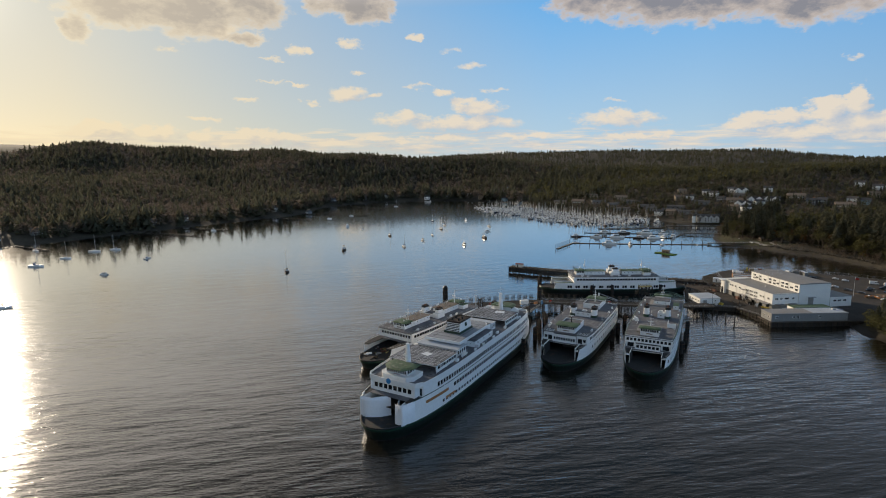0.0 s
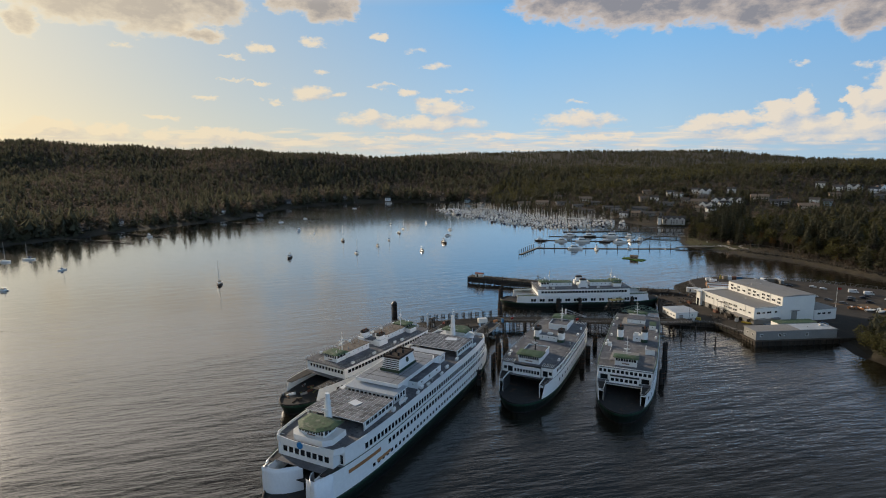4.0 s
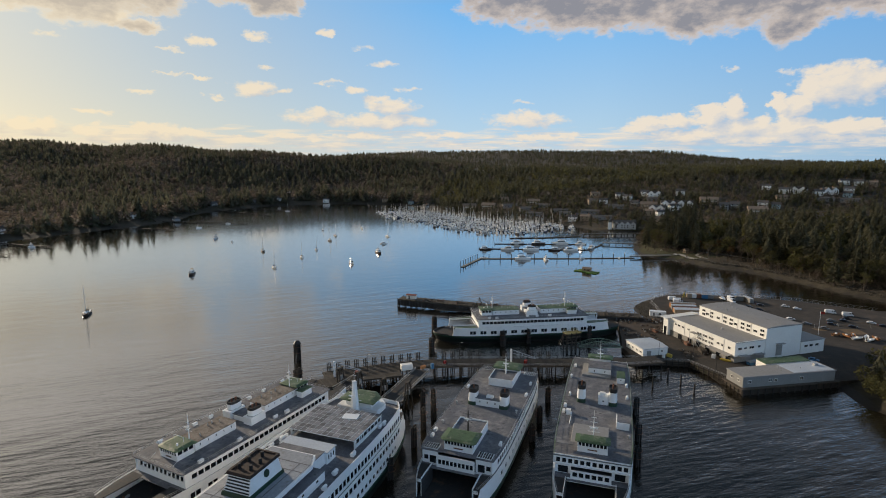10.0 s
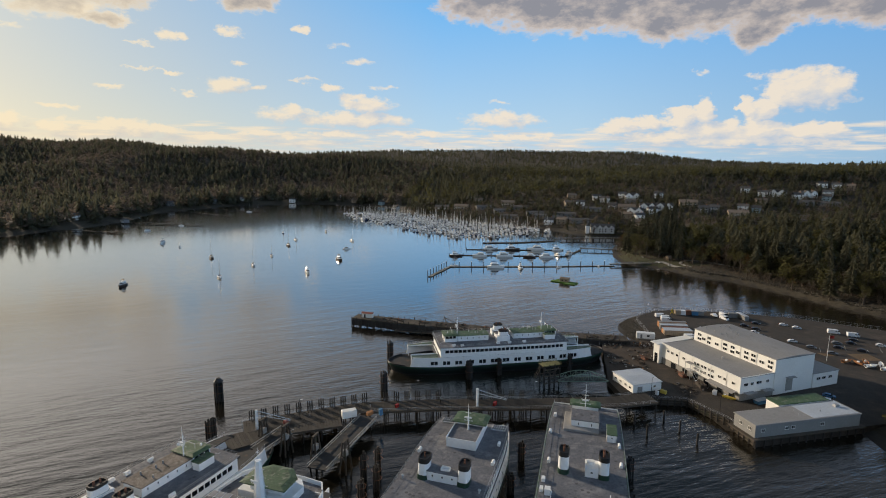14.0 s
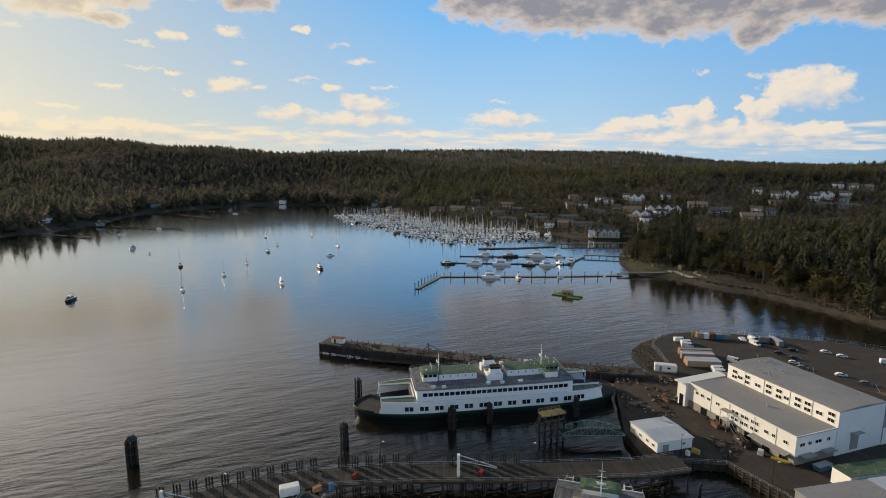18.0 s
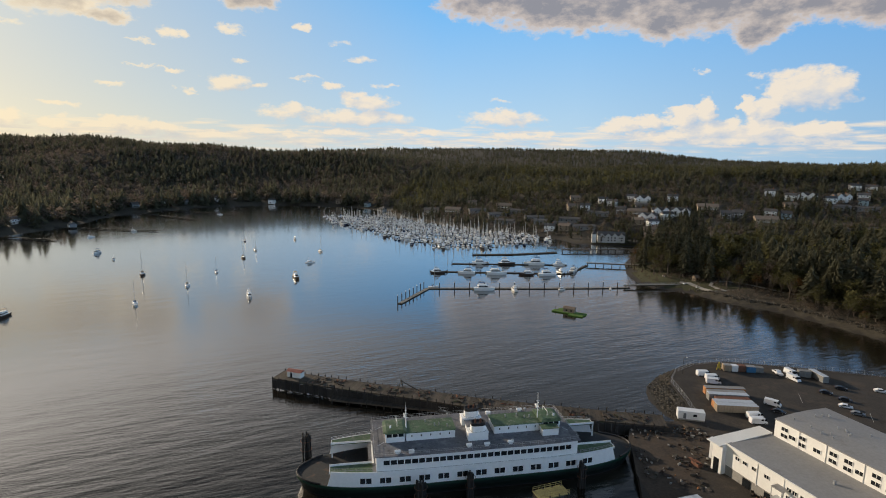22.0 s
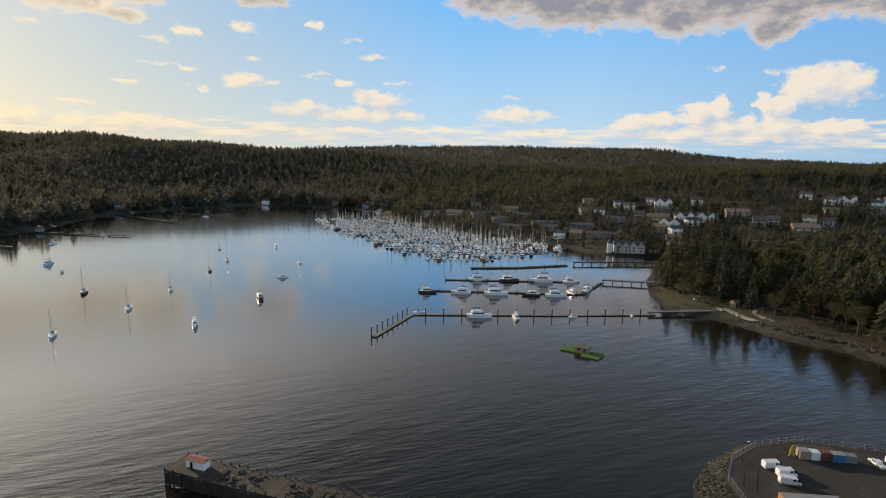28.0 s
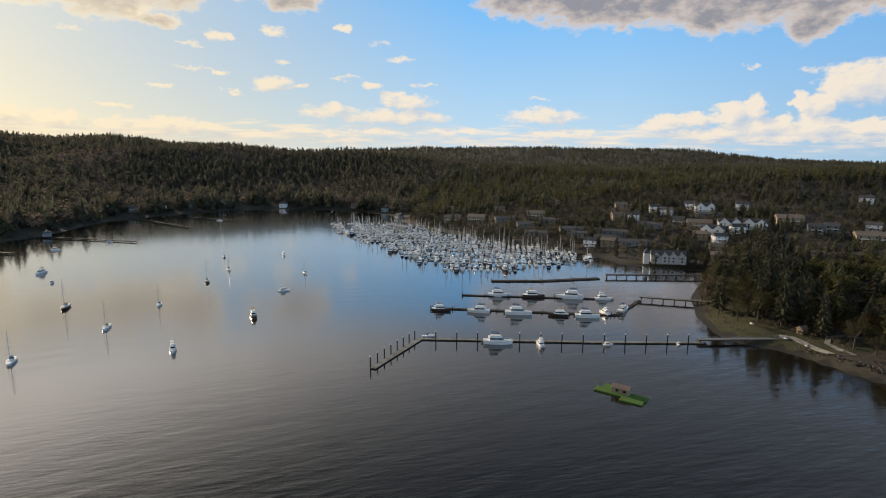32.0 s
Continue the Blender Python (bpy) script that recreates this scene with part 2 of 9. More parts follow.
sun = new("sun", bpy.data.lights.new("sun", "SUN"))
sun.data.energy, sun.data.angle, sun.data.color = 4.4, radians(0.5), (1.0, 0.83, 0.63)
SUN_DIR = Vector((math.sin(SUN_AZ) * math.cos(SUN_EL), math.cos(SUN_AZ) * math.cos(SUN_EL), math.sin(SUN_EL)))
sun.matrix_world = look(SUN_DIR * 500, (0, 0, 0))

# ---- materials ----
def material(name, color, rough=0.6, metal=0.0, vary=0.15, scale=1.0, bump=0.0, bump_scale=8.0, dirt=None, dirt_amount=0.0, dirt_scale=0.3,
             per_object=0.0, island=0.0, spec=0.5, spots=None):
    """A surface with broad and fine variation of its colour, stains and fine relief, in metres."""
    m = bpy.data.materials.new(name)
    m.use_nodes = True
    N, K = m.node_tree.nodes, m.node_tree.links
    b = N["Principled BSDF"]
    b.inputs["Roughness"].default_value, b.inputs["Metallic"].default_value = rough, metal
    b.inputs["Specular IOR Level"].default_value = spec
    geo = N.new("ShaderNodeNewGeometry")

    def noise_(sc, detail=6.0, rg=0.6):
        n = N.new("ShaderNodeTexNoise")
        n.inputs["Scale"].default_value, n.inputs["Detail"].default_value, n.inputs["Roughness"].default_value = sc, detail, rg
        K.new(geo.outputs["Position"], n.inputs["Vector"])
        return n.outputs["Fac"]

    def math_(op, a, c, clamp=False):
        n = N.new("ShaderNodeMath")
        n.operation, n.use_clamp = op, clamp
        for i, v in enumerate((a, c)):
            if isinstance(v, (int, float)):
                n.inputs[i].default_value = v
            else:
                K.new(v, n.inputs[i])
        return n.outputs[0]

    def mix_(f, a, c):
        n = N.new("ShaderNodeMix")
        n.data_type = "RGBA"
        for s, v in ((n.inputs[0], f), (n.inputs[6], a), (n.inputs[7], c)):
            if isinstance(v, (int, float)):
                s.default_value = v
            elif isinstance(v, tuple):
                s.default_value = (*v, 1)
            else:
                K.new(v, s)
        return n.outputs[2]

    dark = tuple(c * (1 - 2 * vary) for c in color)
    light = tuple(min(1, c * (1 + 2 * vary)) for c in color)
    fine, broad = noise_(1.7 * scale), noise_(0.13 * scale, 4.0)
    f = math_("ADD", math_("MULTIPLY", fine, 0.6), math_("MULTIPLY", broad, 0.4))
    f = math_("ADD", math_("MULTIPLY", math_("SUBTRACT", f, 0.5), 2.2), 0.5, True)
    if per_object:
        oi = N.new("ShaderNodeObjectInfo")
        f = math_("ADD", f, math_("MULTIPLY", math_("SUBTRACT", oi.outputs["Random"], 0.5), per_object), True)
    if island:
        f = math_("ADD", f, math_("MULTIPLY", math_("SUBTRACT", geo.outputs["Random Per Island"], 0.5), island), True)
    col = mix_(f, dark, light)
    if dirt:
        d = math_("MULTIPLY", math_("SUBTRACT", noise_(dirt_scale, 8.0, 0.7), 1 - dirt_amount), 6.0, True)
        col = mix_(d, col, dirt)
    if spots:
        # small worn patches scattered over the coating
        vo = N.new("ShaderNodeTexVoronoi")
        vo.inputs["Scale"].default_value = 0.55
        K.new(geo.outputs["Position"], vo.inputs["Vector"])
        d = math_("MULTIPLY", math_("SUBTRACT", 0.30, vo.outputs["Distance"]), 9.0, True)
        d = math_("MULTIPLY", d, math_("MULTIPLY", math_("SUBTRACT", noise_(0.09, 2.0), 0.42), 6.0, True))
        col = mix_(math_("MULTIPLY", d, 0.75), col, spots)
    K.new(col, b.inputs["Base Color"])
    if bump:
        bn = N.new("ShaderNodeBump")
        bn.inputs["Strength"].default_value = bump
        bn.inputs["Distance"].default_value = 0.05
        K.new(noise_(bump_scale), bn.inputs["Height"])
        K.new(bn.outputs[0], b.inputs["Normal"])
    return m


def foliage(name, color, vary=0.24, scale=0.4, island=0.6):
    """Leaves and needles: a matt surface that lets part of the sun through."""
    m = material(name, color, 0.9, vary=vary, scale=scale, island=island, spec=0.15)
    N, K = m.node_tree.nodes, m.node_tree.links
    b, out = N["Principled BSDF"], N["Material Output"]
    tl = N.new("ShaderNodeBsdfTranslucent")
    K.new(b.inputs["Base Color"].links[0].from_socket, tl.inputs["Color"])
    mx = N.new("ShaderNodeMixShader")
    mx.inputs[0].default_value = 0.55
    K.new(b.outputs[0], mx.inputs[1])
    K.new(tl.outputs[0], mx.inputs[2])
    K.new(mx.outputs[0], out.inputs["Surface"])
    return m


def water_material():
    m = bpy.data.materials.new("sea_water")
    m.use_nodes = True
    N, K = m.node_tree.nodes, m.node_tree.links
    b = N["Principled BSDF"]
    b.inputs["Base Color"].default_value = (0.015, 0.0125, 0.008, 1)
    b.inputs["Roughness"].default_value, b.inputs["IOR"].default_value = 0.08, 1.33
    b.inputs["Coat Weight"].default_value, b.inputs["Coat IOR"].default_value = 1.0, 1.55
    geo = N.new("ShaderNodeNewGeometry")

    def waves(scale, detail, sx, sy, rot=0.2):
        mp = N.new("ShaderNodeMapping")
        mp.vector_type = "TEXTURE"
        mp.inputs["Scale"].default_value, mp.inputs["Rotation"].default_value = (1 / sx, 1 / sy, 1), (0, 0, rot)
        K.new(geo.outputs["Position"], mp.inputs["Vector"])
        n = N.new("ShaderNodeTexNoise")
        n.inputs["Scale"].default_value, n.inputs["Detail"].default_value = scale, detail
        K.new(mp.outputs[0], n.inputs["Vector"])
        return n.outputs["Fac"]

    def bump(height, strength, dist, normal=None):
        bn = N.new("ShaderNodeBump")
        bn.inputs["Distance"].default_value = dist
        if isinstance(strength, float):
            bn.inputs["Strength"].default_value = strength
        else:
            K.new(strength, bn.inputs["Strength"])
        K.new(height, bn.inputs["Height"])
        if normal:
            K.new(normal, bn.inputs["Normal"])
        return bn.outputs[0]

    # calm streaks and ruffled patches; the inner bay lies calmer than the outer water
    patch = waves(0.006, 3, 1.0, 2.2, 0.5)
    ramp = N.new("ShaderNodeMapRange")
    ramp.inputs[1].default_value, ramp.inputs[2].default_value = 0.38, 0.62
    ramp.inputs[3].default_value, ramp.inputs[4].default_value = 0.26, 0.52
    K.new(patch, ramp.inputs[0])
    xyz = N.new("ShaderNodeSeparateXYZ")
    K.new(geo.outputs["Position"], xyz.inputs[0])
    calm = N.new("ShaderNodeMapRange")
    calm.inputs[1].default_value, calm.inputs[2].default_value = 200.0, 600.0
    calm.inputs[3].default_value, calm.inputs[4].default_value = 1.6, 0.17
    inward = N.new("ShaderNodeMath")
    inward.operation = "MULTIPLY_ADD"
    inward.inputs[1].default_value = -0.6
    side = N.new("ShaderNodeMath")
    side.operation = "MINIMUM"
    part_x = N.new("ShaderNodeMath")
    part_x.operation = "MULTIPLY"
    part_x.inputs[1].default_value = 0.8
    K.new(xyz.outputs[0], part_x.inputs[0])
    K.new(xyz.outputs[0], side.inputs[0])
    K.new(part_x.outputs[0], side.inputs[1])
    K.new(side.outputs[0], inward.inputs[0])
    K.new(xyz.outputs[1], inward.inputs[2])
    K.new(inward.outputs[0], calm.inputs[0])
    lee = N.new("ShaderNodeMapRange")
    lee.inputs[1].default_value, lee.inputs[2].default_value = 740.0, 900.0
    lee.inputs[3].default_value, lee.inputs[4].default_value = 1.0, 0.2
    K.new(inward.outputs[0], lee.inputs[0])
    force = ramp.outputs[0]
    for m_ in (calm, lee):
        mul = N.new("ShaderNodeMath")
        mul.operation = "MULTIPLY"
        K.new(force, mul.inputs[0])
        K.new(m_.outputs[0], mul.inputs[1])
        force = mul.outputs[0]
    gloss = N.new("ShaderNodeMapRange")
    gloss.inputs[1].default_value, gloss.inputs[2].default_value = 0.03, 0.5
    gloss.inputs[3].default_value, gloss.inputs[4].default_value = 0.10, 0.09
    K.new(force, gloss.inputs[0])
    K.new(gloss.outputs[0], b.inputs["Roughness"])
    K.new(gloss.outputs[0], b.inputs["Coat Roughness"])
    nrm = bump(waves(0.09, 2, 0.45, 1.6, 0.55), force, 0.9)
    nrm = bump(waves(0.36, 3, 0.40, 1.7, 0.40), force, 0.34, nrm)
    nrm = bump(waves(1.5, 3, 0.5, 1.5, 0.65), force, 0.10, nrm)
    K.new(nrm, b.inputs["Normal"])
    K.new(nrm, b.inputs["Coat Normal"])
    return m


M = {
    "water": water_material(),
    "white": material("ship_white_paint", (0.80, 0.81, 0.81), 0.42, vary=0.04, scale=0.6, dirt=(0.45, 0.40, 0.33), dirt_amount=0.29, dirt_scale=0.5),
    "hull": material("dark_green_hull_paint", (0.006, 0.014, 0.011), 0.4, vary=0.2, dirt=(0.05, 0.03, 0.02), dirt_amount=0.36),
    "boot": material("antifouling_black", (0.012, 0.011, 0.012), 0.6, vary=0.25, dirt=(0.06, 0.03, 0.02), dirt_amount=0.36),
    "green": material("green_roof_paint", (0.058, 0.105, 0.050), 0.6, vary=0.3, scale=1.5, dirt=(0.24, 0.24, 0.19), dirt_amount=0.47, dirt_scale=0.5, spots=(0.03, 0.05, 0.025)),
    "trim_green": material("green_trim_paint", (0.007, 0.036, 0.021), 0.45, vary=0.12),
    "deck": material("grey_deck_coating", (0.122, 0.126, 0.142), 0.75, vary=0.26, scale=1.4, bump=0.1, dirt=(0.23, 0.228, 0.235), dirt_amount=0.50, dirt_scale=0.35, spots=(0.045, 0.045, 0.05)),
    "cardeck": material("dark_car_deck", (0.028, 0.029, 0.03), 0.8, vary=0.25, dirt=(0.11, 0.065, 0.042), dirt_amount=0.45, dirt_scale=0.4),
    "panel": material("grey_deck_panel", (0.165, 0.165, 0.175), 0.55, vary=0.24, scale=0.5, per_object=1.2),
    "glass": material("dark_window_glass", (0.012, 0.015, 0.018), 0.08, vary=0.1),
    "black": material("black_paint", (0.012, 0.012, 0.013), 0.5, vary=0.2),
    "steel": material("galvanised_steel", (0.42, 0.43, 0.44), 0.45, metal=0.6, vary=0.12),
    "rust": material("rusty_steel", (0.14, 0.06, 0.035), 0.8, vary=0.3),
    "wornroof": material("worn_brown_roof_coating", (0.18, 0.15, 0.125), 0.85, vary=0.35, scale=1.5, dirt=(0.055, 0.040, 0.028), dirt_amount=0.50, dirt_scale=0.45, spots=(0.30, 0.28, 0.24)),
    "soot": material("sooty_steel", (0.035, 0.022, 0.017), 0.85, vary=0.3),
    "orange": material("orange_primer", (0.36, 0.16, 0.06), 0.7, vary=0.2),
    "wrap": material("white_shrink_wrap", (0.80, 0.82, 0.85), 0.3, vary=0.04, bump=0.5, bump_scale=1.5),
    "timber": material("weathered_timber", (0.06, 0.048, 0.037), 0.9, vary=0.3, scale=2, bump=0.3, dirt=(0.04, 0.055, 0.022), dirt_amount=0.45, per_object=0.5),
    "pile": material("creosoted_pile", (0.022, 0.019, 0.017), 0.85, vary=0.35, scale=2, bump=0.4, dirt=(0.10, 0.10, 0.09), dirt_amount=0.34, per_object=0.5),
    "planks": material("dock_planks", (0.034, 0.029, 0.024), 0.9, vary=0.3, scale=2, bump=0.3, dirt=(0.030, 0.029, 0.016), dirt_amount=0.45, dirt_scale=0.25, per_object=0.6),
    "oldplanks": material("mossy_old_planks", (0.060, 0.048, 0.036), 0.9, vary=0.4, scale=2, bump=0.3, dirt=(0.045, 0.045, 0.022), dirt_amount=0.47, dirt_scale=0.25, per_object=0.6),
    "asphalt": material("worn_asphalt", (0.036, 0.029, 0.0225), 0.9, vary=0.35, scale=1.2, bump=0.2, dirt=(0.072, 0.053, 0.038), dirt_amount=0.48, dirt_scale=0.12),
    "palewood": material("sun_bleached_planks", (0.21, 0.20, 0.18), 0.85, vary=0.2, scale=2, bump=0.2, dirt=(0.09, 0.085, 0.07), dirt_amount=0.42, per_object=0.5),
    "concrete": material("stained_concrete", (0.26, 0.25, 0.23), 0.85, vary=0.14, bump=0.15, dirt=(0.10, 0.09, 0.08), dirt_amount=0.42),
    "bldwhite": material("white_metal_siding", (0.78, 0.77, 0.73), 0.5, vary=0.04, dirt=(0.45, 0.42, 0.36), dirt_amount=0.34, dirt_scale=0.25),
    "roofgrey": material("grey_membrane_roof", (0.26, 0.255, 0.25), 0.75, vary=0.1, scale=0.8, dirt=(0.16, 0.15, 0.14), dirt_amount=0.42, dirt_scale=0.1),
    "earth": material("forest_floor", (0.050, 0.042, 0.028), 0.95, vary=0.35, scale=0.25, bump=0.3, bump_scale=1.0),
    "mud": material("tidal_mud", (0.032, 0.026, 0.018), 0.7, vary=0.25, scale=0.6, bump=0.3),
    "rock": material("riprap_rock", (0.10, 0.086, 0.066), 0.9, vary=0.3, scale=1.5, bump=0.4, per_object=0.7, island=0.9),
    "grass": material("park_grass", (0.050, 0.050, 0.018), 0.95, vary=0.3, scale=0.5, bump=0.3),
    "bark": material("bark", (0.07, 0.055, 0.042), 0.9, vary=0.3, bump=0.3),
    "conifer": foliage("conifer_foliage", (0.100, 0.098, 0.064)),
    "bare": foliage("bare_twigs", (0.150, 0.122, 0.098), 0.2, 0.4, 0.4),
    "leafy": foliage("broadleaf_foliage", (0.092, 0.088, 0.038)),
    "autumn": foliage("rust_brown_foliage", (0.135, 0.075, 0.030)),
}
M.update({
    "trussgreen": material("faded_green_steel", (0.16, 0.24, 0.19), 0.6, vary=0.15),
    "shiproof": material("blue_grey_roof_coating", (0.27, 0.29, 0.32), 0.6, vary=0.16, scale=0.8, bump=0.1, dirt=(0.15, 0.145, 0.14), dirt_amount=0.46, dirt_scale=0.4),
    "paleroof": material("pale_metal_roof", (0.44, 0.48, 0.53), 0.5, vary=0.10, bump=0.2, bump_scale=1.0, dirt=(0.36, 0.38, 0.40), dirt_amount=0.38),
    "mastwhite": material("pale_spar_paint", (0.62, 0.59, 0.53), 0.35, vary=0.03),
    "mossyellow": material("mossy_faded_yellow", (0.20, 0.18, 0.07), 0.8, vary=0.3, scale=2),
    # tan colour that imitates sunlight lying on the asphalt
    "sunpatch": material("pale_sandy_dirt", (0.13, 0.085, 0.045), 0.95, vary=0.3, scale=0.9, bump=0.3),
    "dirtground": material("packed_brown_dirt", (0.060, 0.043, 0.030), 0.95, vary=0.3, scale=0.8, bump=0.3, dirt=(0.025, 0.021, 0.017), dirt_amount=0.47, dirt_scale=0.2),
    "yellow": material("yellow_paint", (0.48, 0.36, 0.06), 0.55, vary=0.12),
    "redroof": material("dull_red_metal", (0.28, 0.09, 0.065), 0.7, vary=0.15),
    "linepaint": material("faded_line_paint", (0.42, 0.41, 0.36), 0.8, vary=0.2),
    "tyre": material("tyre_rubber", (0.018, 0.018, 0.018), 0.85, vary=0.1),
    "carwhite": material("white_car_paint", (0.72, 0.73, 0.74), 0.25, vary=0.03),
    "cargrey": material("grey_car_paint", (0.16, 0.17, 0.18), 0.25, vary=0.05),
    "cardark": material("dark_car_paint", (0.025, 0.028, 0.035), 0.22, vary=0.05),
    "carred": material("red_car_paint", (0.28, 0.03, 0.025), 0.25, vary=0.05),
    "carblue": material("blue_paint", (0.05, 0.16, 0.30), 0.35, vary=0.08),
    "gel": material("boat_gelcoat", (0.84, 0.83, 0.80), 0.25, vary=0.03),
    "boatblue": material("navy_hull", (0.02, 0.035, 0.08), 0.25, vary=0.08),
    "boatdark": material("dark_wood_hull", (0.05, 0.03, 0.022), 0.4, vary=0.2),
    "canvas": material("blue_canvas", (0.05, 0.10, 0.19), 0.8, vary=0.12, per_object=1.0),
    "tan": material("tan_canvas", (0.33, 0.27, 0.19), 0.8, vary=0.12),
    "alu": material("aluminium_spar", (0.6, 0.6, 0.6), 0.35, metal=0.7, vary=0.05),
    "moss": material("bright_green_turf", (0.075, 0.150, 0.022), 0.95, vary=0.3, scale=1.5, bump=0.4),
    "sidingpale": material("pale_grey_clapboard", (0.55, 0.54, 0.52), 0.75, vary=0.08, dirt=(0.36, 0.34, 0.30), dirt_amount=0.38),
    "sidinggrey": material("grey_clapboard", (0.20, 0.20, 0.195), 0.8, vary=0.1, per_object=0.6),
    "sidingtan": material("tan_clapboard", (0.30, 0.235, 0.165), 0.8, vary=0.12, per_object=0.6),
    "sidingblue": material("pale_blue_siding", (0.34, 0.44, 0.48), 0.75, vary=0.08),
    "brick": material("red_brick", (0.30, 0.13, 0.075), 0.9, vary=0.15, scale=2),
    "shingle": material("dark_roof_shingle", (0.085, 0.08, 0.078), 0.9, vary=0.18, per_object=0.8),
    "shingletan": material("brown_roof_shingle", (0.20, 0.15, 0.11), 0.9, vary=0.15, per_object=0.7),
})
from functools import lru_cache


# ---- mesh building ----
class Mesh:
    """Collects faces of one part."""

    def __init__(self):
        self.v, self.f = [], []

    def add(self, vs, fs):
        o = len(self.v)
        self.v += [tuple(p) for p in vs]
        self.f += [tuple(i + o for i in q) for q in fs]
        return self

    def box(self, cx, cy, cz, sx, sy, sz, rz=0.0, c=0.0):
        """A box about its centre; c: width of the chamfer on its upright and upper edges."""
        hx, hy, hz = sx / 2, sy / 2, sz / 2
        cr, sr = math.cos(rz), math.sin(rz)
        if c:
            ring = lambda k: [(hx - k, -hy), (hx, -hy + k), (hx, hy - k), (hx - k, hy), (-hx + k, hy), (-hx, hy - k), (-hx, -hy + k), (-hx + k, -hy)]
            ins = [(x * (1 - c / hx), y * (1 - c / hy)) for x, y in ring(c)]
            vs = [(x, y, -hz) for x, y in ring(c)] + [(x, y, hz - c) for x, y in ring(c)] + [(x, y, hz) for x, y in ins]
            fs = [tuple(range(7, -1, -1)), tuple(range(16, 24))]
            for a in (0, 8):
                fs += [(a + i, a + (i + 1) % 8, a + 8 + (i + 1) % 8, a + 8 + i) for i in range(8)]
        else:
            vs = [(x, y, z) for z in (-hz, hz) for x, y in ((-hx, -hy), (hx, -hy), (hx, hy), (-hx, hy))]
            fs = [(3, 2, 1, 0), (4, 5, 6, 7), (0, 1, 5, 4), (1, 2, 6, 5), (2, 3, 7, 6), (3, 0, 4, 7)]
        return self.add([(cx + x * cr - y * sr, cy + x * sr + y * cr, cz + z) for x, y, z in vs], fs)

    def rings(self, rows, cap=True, closed=True):
        """Skins rings of equal length, each a list of points, counter-clockwise seen from the last."""
        n = len(rows[0])
        vs = [p for r in rows for p in r]
        fs = []
        for k in range(len(rows) - 1):
            a, b = k * n, (k + 1) * n
            fs += [(a + i, a + (i + 1) % n, b + (i + 1) % n, b + i) for i in range(n if closed else n - 1)]
        if cap:
            fs += [tuple(range(n - 1, -1, -1)), tuple((len(rows) - 1) * n + i for i in range(n))]
        return self.add(vs, fs)

    def prism(self, pts, z0, z1, inset=0.0):
        """An upright prism over a counter-clockwise outline."""
        top = pts
        if inset:
            mx, my = sum(p[0] for p in pts) / len(pts), sum(p[1] for p in pts) / len(pts)
            top = [(x + (mx - x) * inset, y + (my - y) * inset) for x, y in pts]
        return self.rings([[(x, y, z0) for x, y in pts], [(x, y, z1) for x, y in top]])

    def cyl(self, x, y, z0, z1, r0, r1=None, n=8, lean=(0, 0), turn=0.0):
        r1 = r0 if r1 is None else r1
        ring = lambda r, z, dx, dy: [(x + dx + r * math.cos(turn + 2 * math.pi * i / n), y + dy + r * math.sin(turn + 2 * math.pi * i / n), z) for i in range(n)]
        return self.rings([ring(r0, z0, 0, 0), ring(r1, z1, *lean)])

    def tube(self, p, q, r, n=5, r1=None):
        p, q = Vector(p), Vector(q)
        d = q - p
        if d.length < 1e-6:
            return self
        a = d.orthogonal().normalized()
        b = d.normalized().cross(a)
        ring = lambda c, r: [c + a * (r * math.cos(2 * math.pi * i / n)) + b * (r * math.sin(2 * math.pi * i / n)) for i in range(n)]
        return self.rings([ring(p, r), ring(q, r if r1 is None else r1)])

    def data(self, name, mat, smooth=False):
        me = bpy.data.meshes.new(name)
        me.from_pydata(self.v, [], self.f)
        me.materials.append(mat)
        if smooth:
            me.polygons.foreach_set("use_smooth", [True] * len(me.polygons))
        me.update()
        return me


def part(name, mesh, mat, parent=None, label="", smooth=False, at=None):
    """Links a mesh (or mesh data that parts share) as one object under its thing."""
    data = mesh if isinstance(mesh, bpy.types.Mesh) else mesh.data(name, M[mat], smooth)
    ob = new(name, data)
    ob.parent = parent
    if at is not None:
        ob.matrix_basis = at
    if label:
        ob["label"] = label
    return ob


def thing(name, label, category, at=None, group="", kind=""):
    ob = new(name)
    ob.empty_display_size = 0.5
    if at is not None:
        ob.matrix_basis = at
    return tagged(ob, label, category, group, kind)


def solid(name, mesh, mat, label, category, at=None, group="", kind="", smooth=False):
    """A thing of one mesh."""
    return tagged(part(name, mesh, mat, None, "", smooth, at), label, category, group, kind)

# ---- land and water ----
# the shoreline, clockwise round the bay from the outer left
SHORE = [(-2600, 150), (-1300, 230), (-860, 330), (-690, 430), (-660, 520), (-632, 600), (-615, 680), (-588, 760), (-560, 830), (-552, 890),
         (-572, 970), (-588, 1050), (-562, 1120), (-540, 1180), (-484, 1248), (-420, 1268), (-353, 1272), (-267, 1250), (-196, 1200), (-150, 1095), (-111, 1055), (-34, 972),
         (31, 925), (90, 885), (107, 851), (144, 841), (178, 836), (165, 800), (150, 770), (137, 738), (128, 690), (129, 656), (138, 643), (152, 637),
         (165, 622), (173, 610), (183, 599), (196, 591), (207, 574), (216, 558), (225, 541), (235, 520), (252, 492), (266, 470), (240, 452), (187, 481), (157, 488), (124, 492), (108, 487),
         (94, 475), (83, 462), (81, 450), (83, 438), (86, 428), (70, 424), (68, 400), (72, 372), (90, 352), (94, 338), (141, 345), (140, 325), (154, 296),
         (190, 250), (260, 150), (500, 0), (2600, -400)]
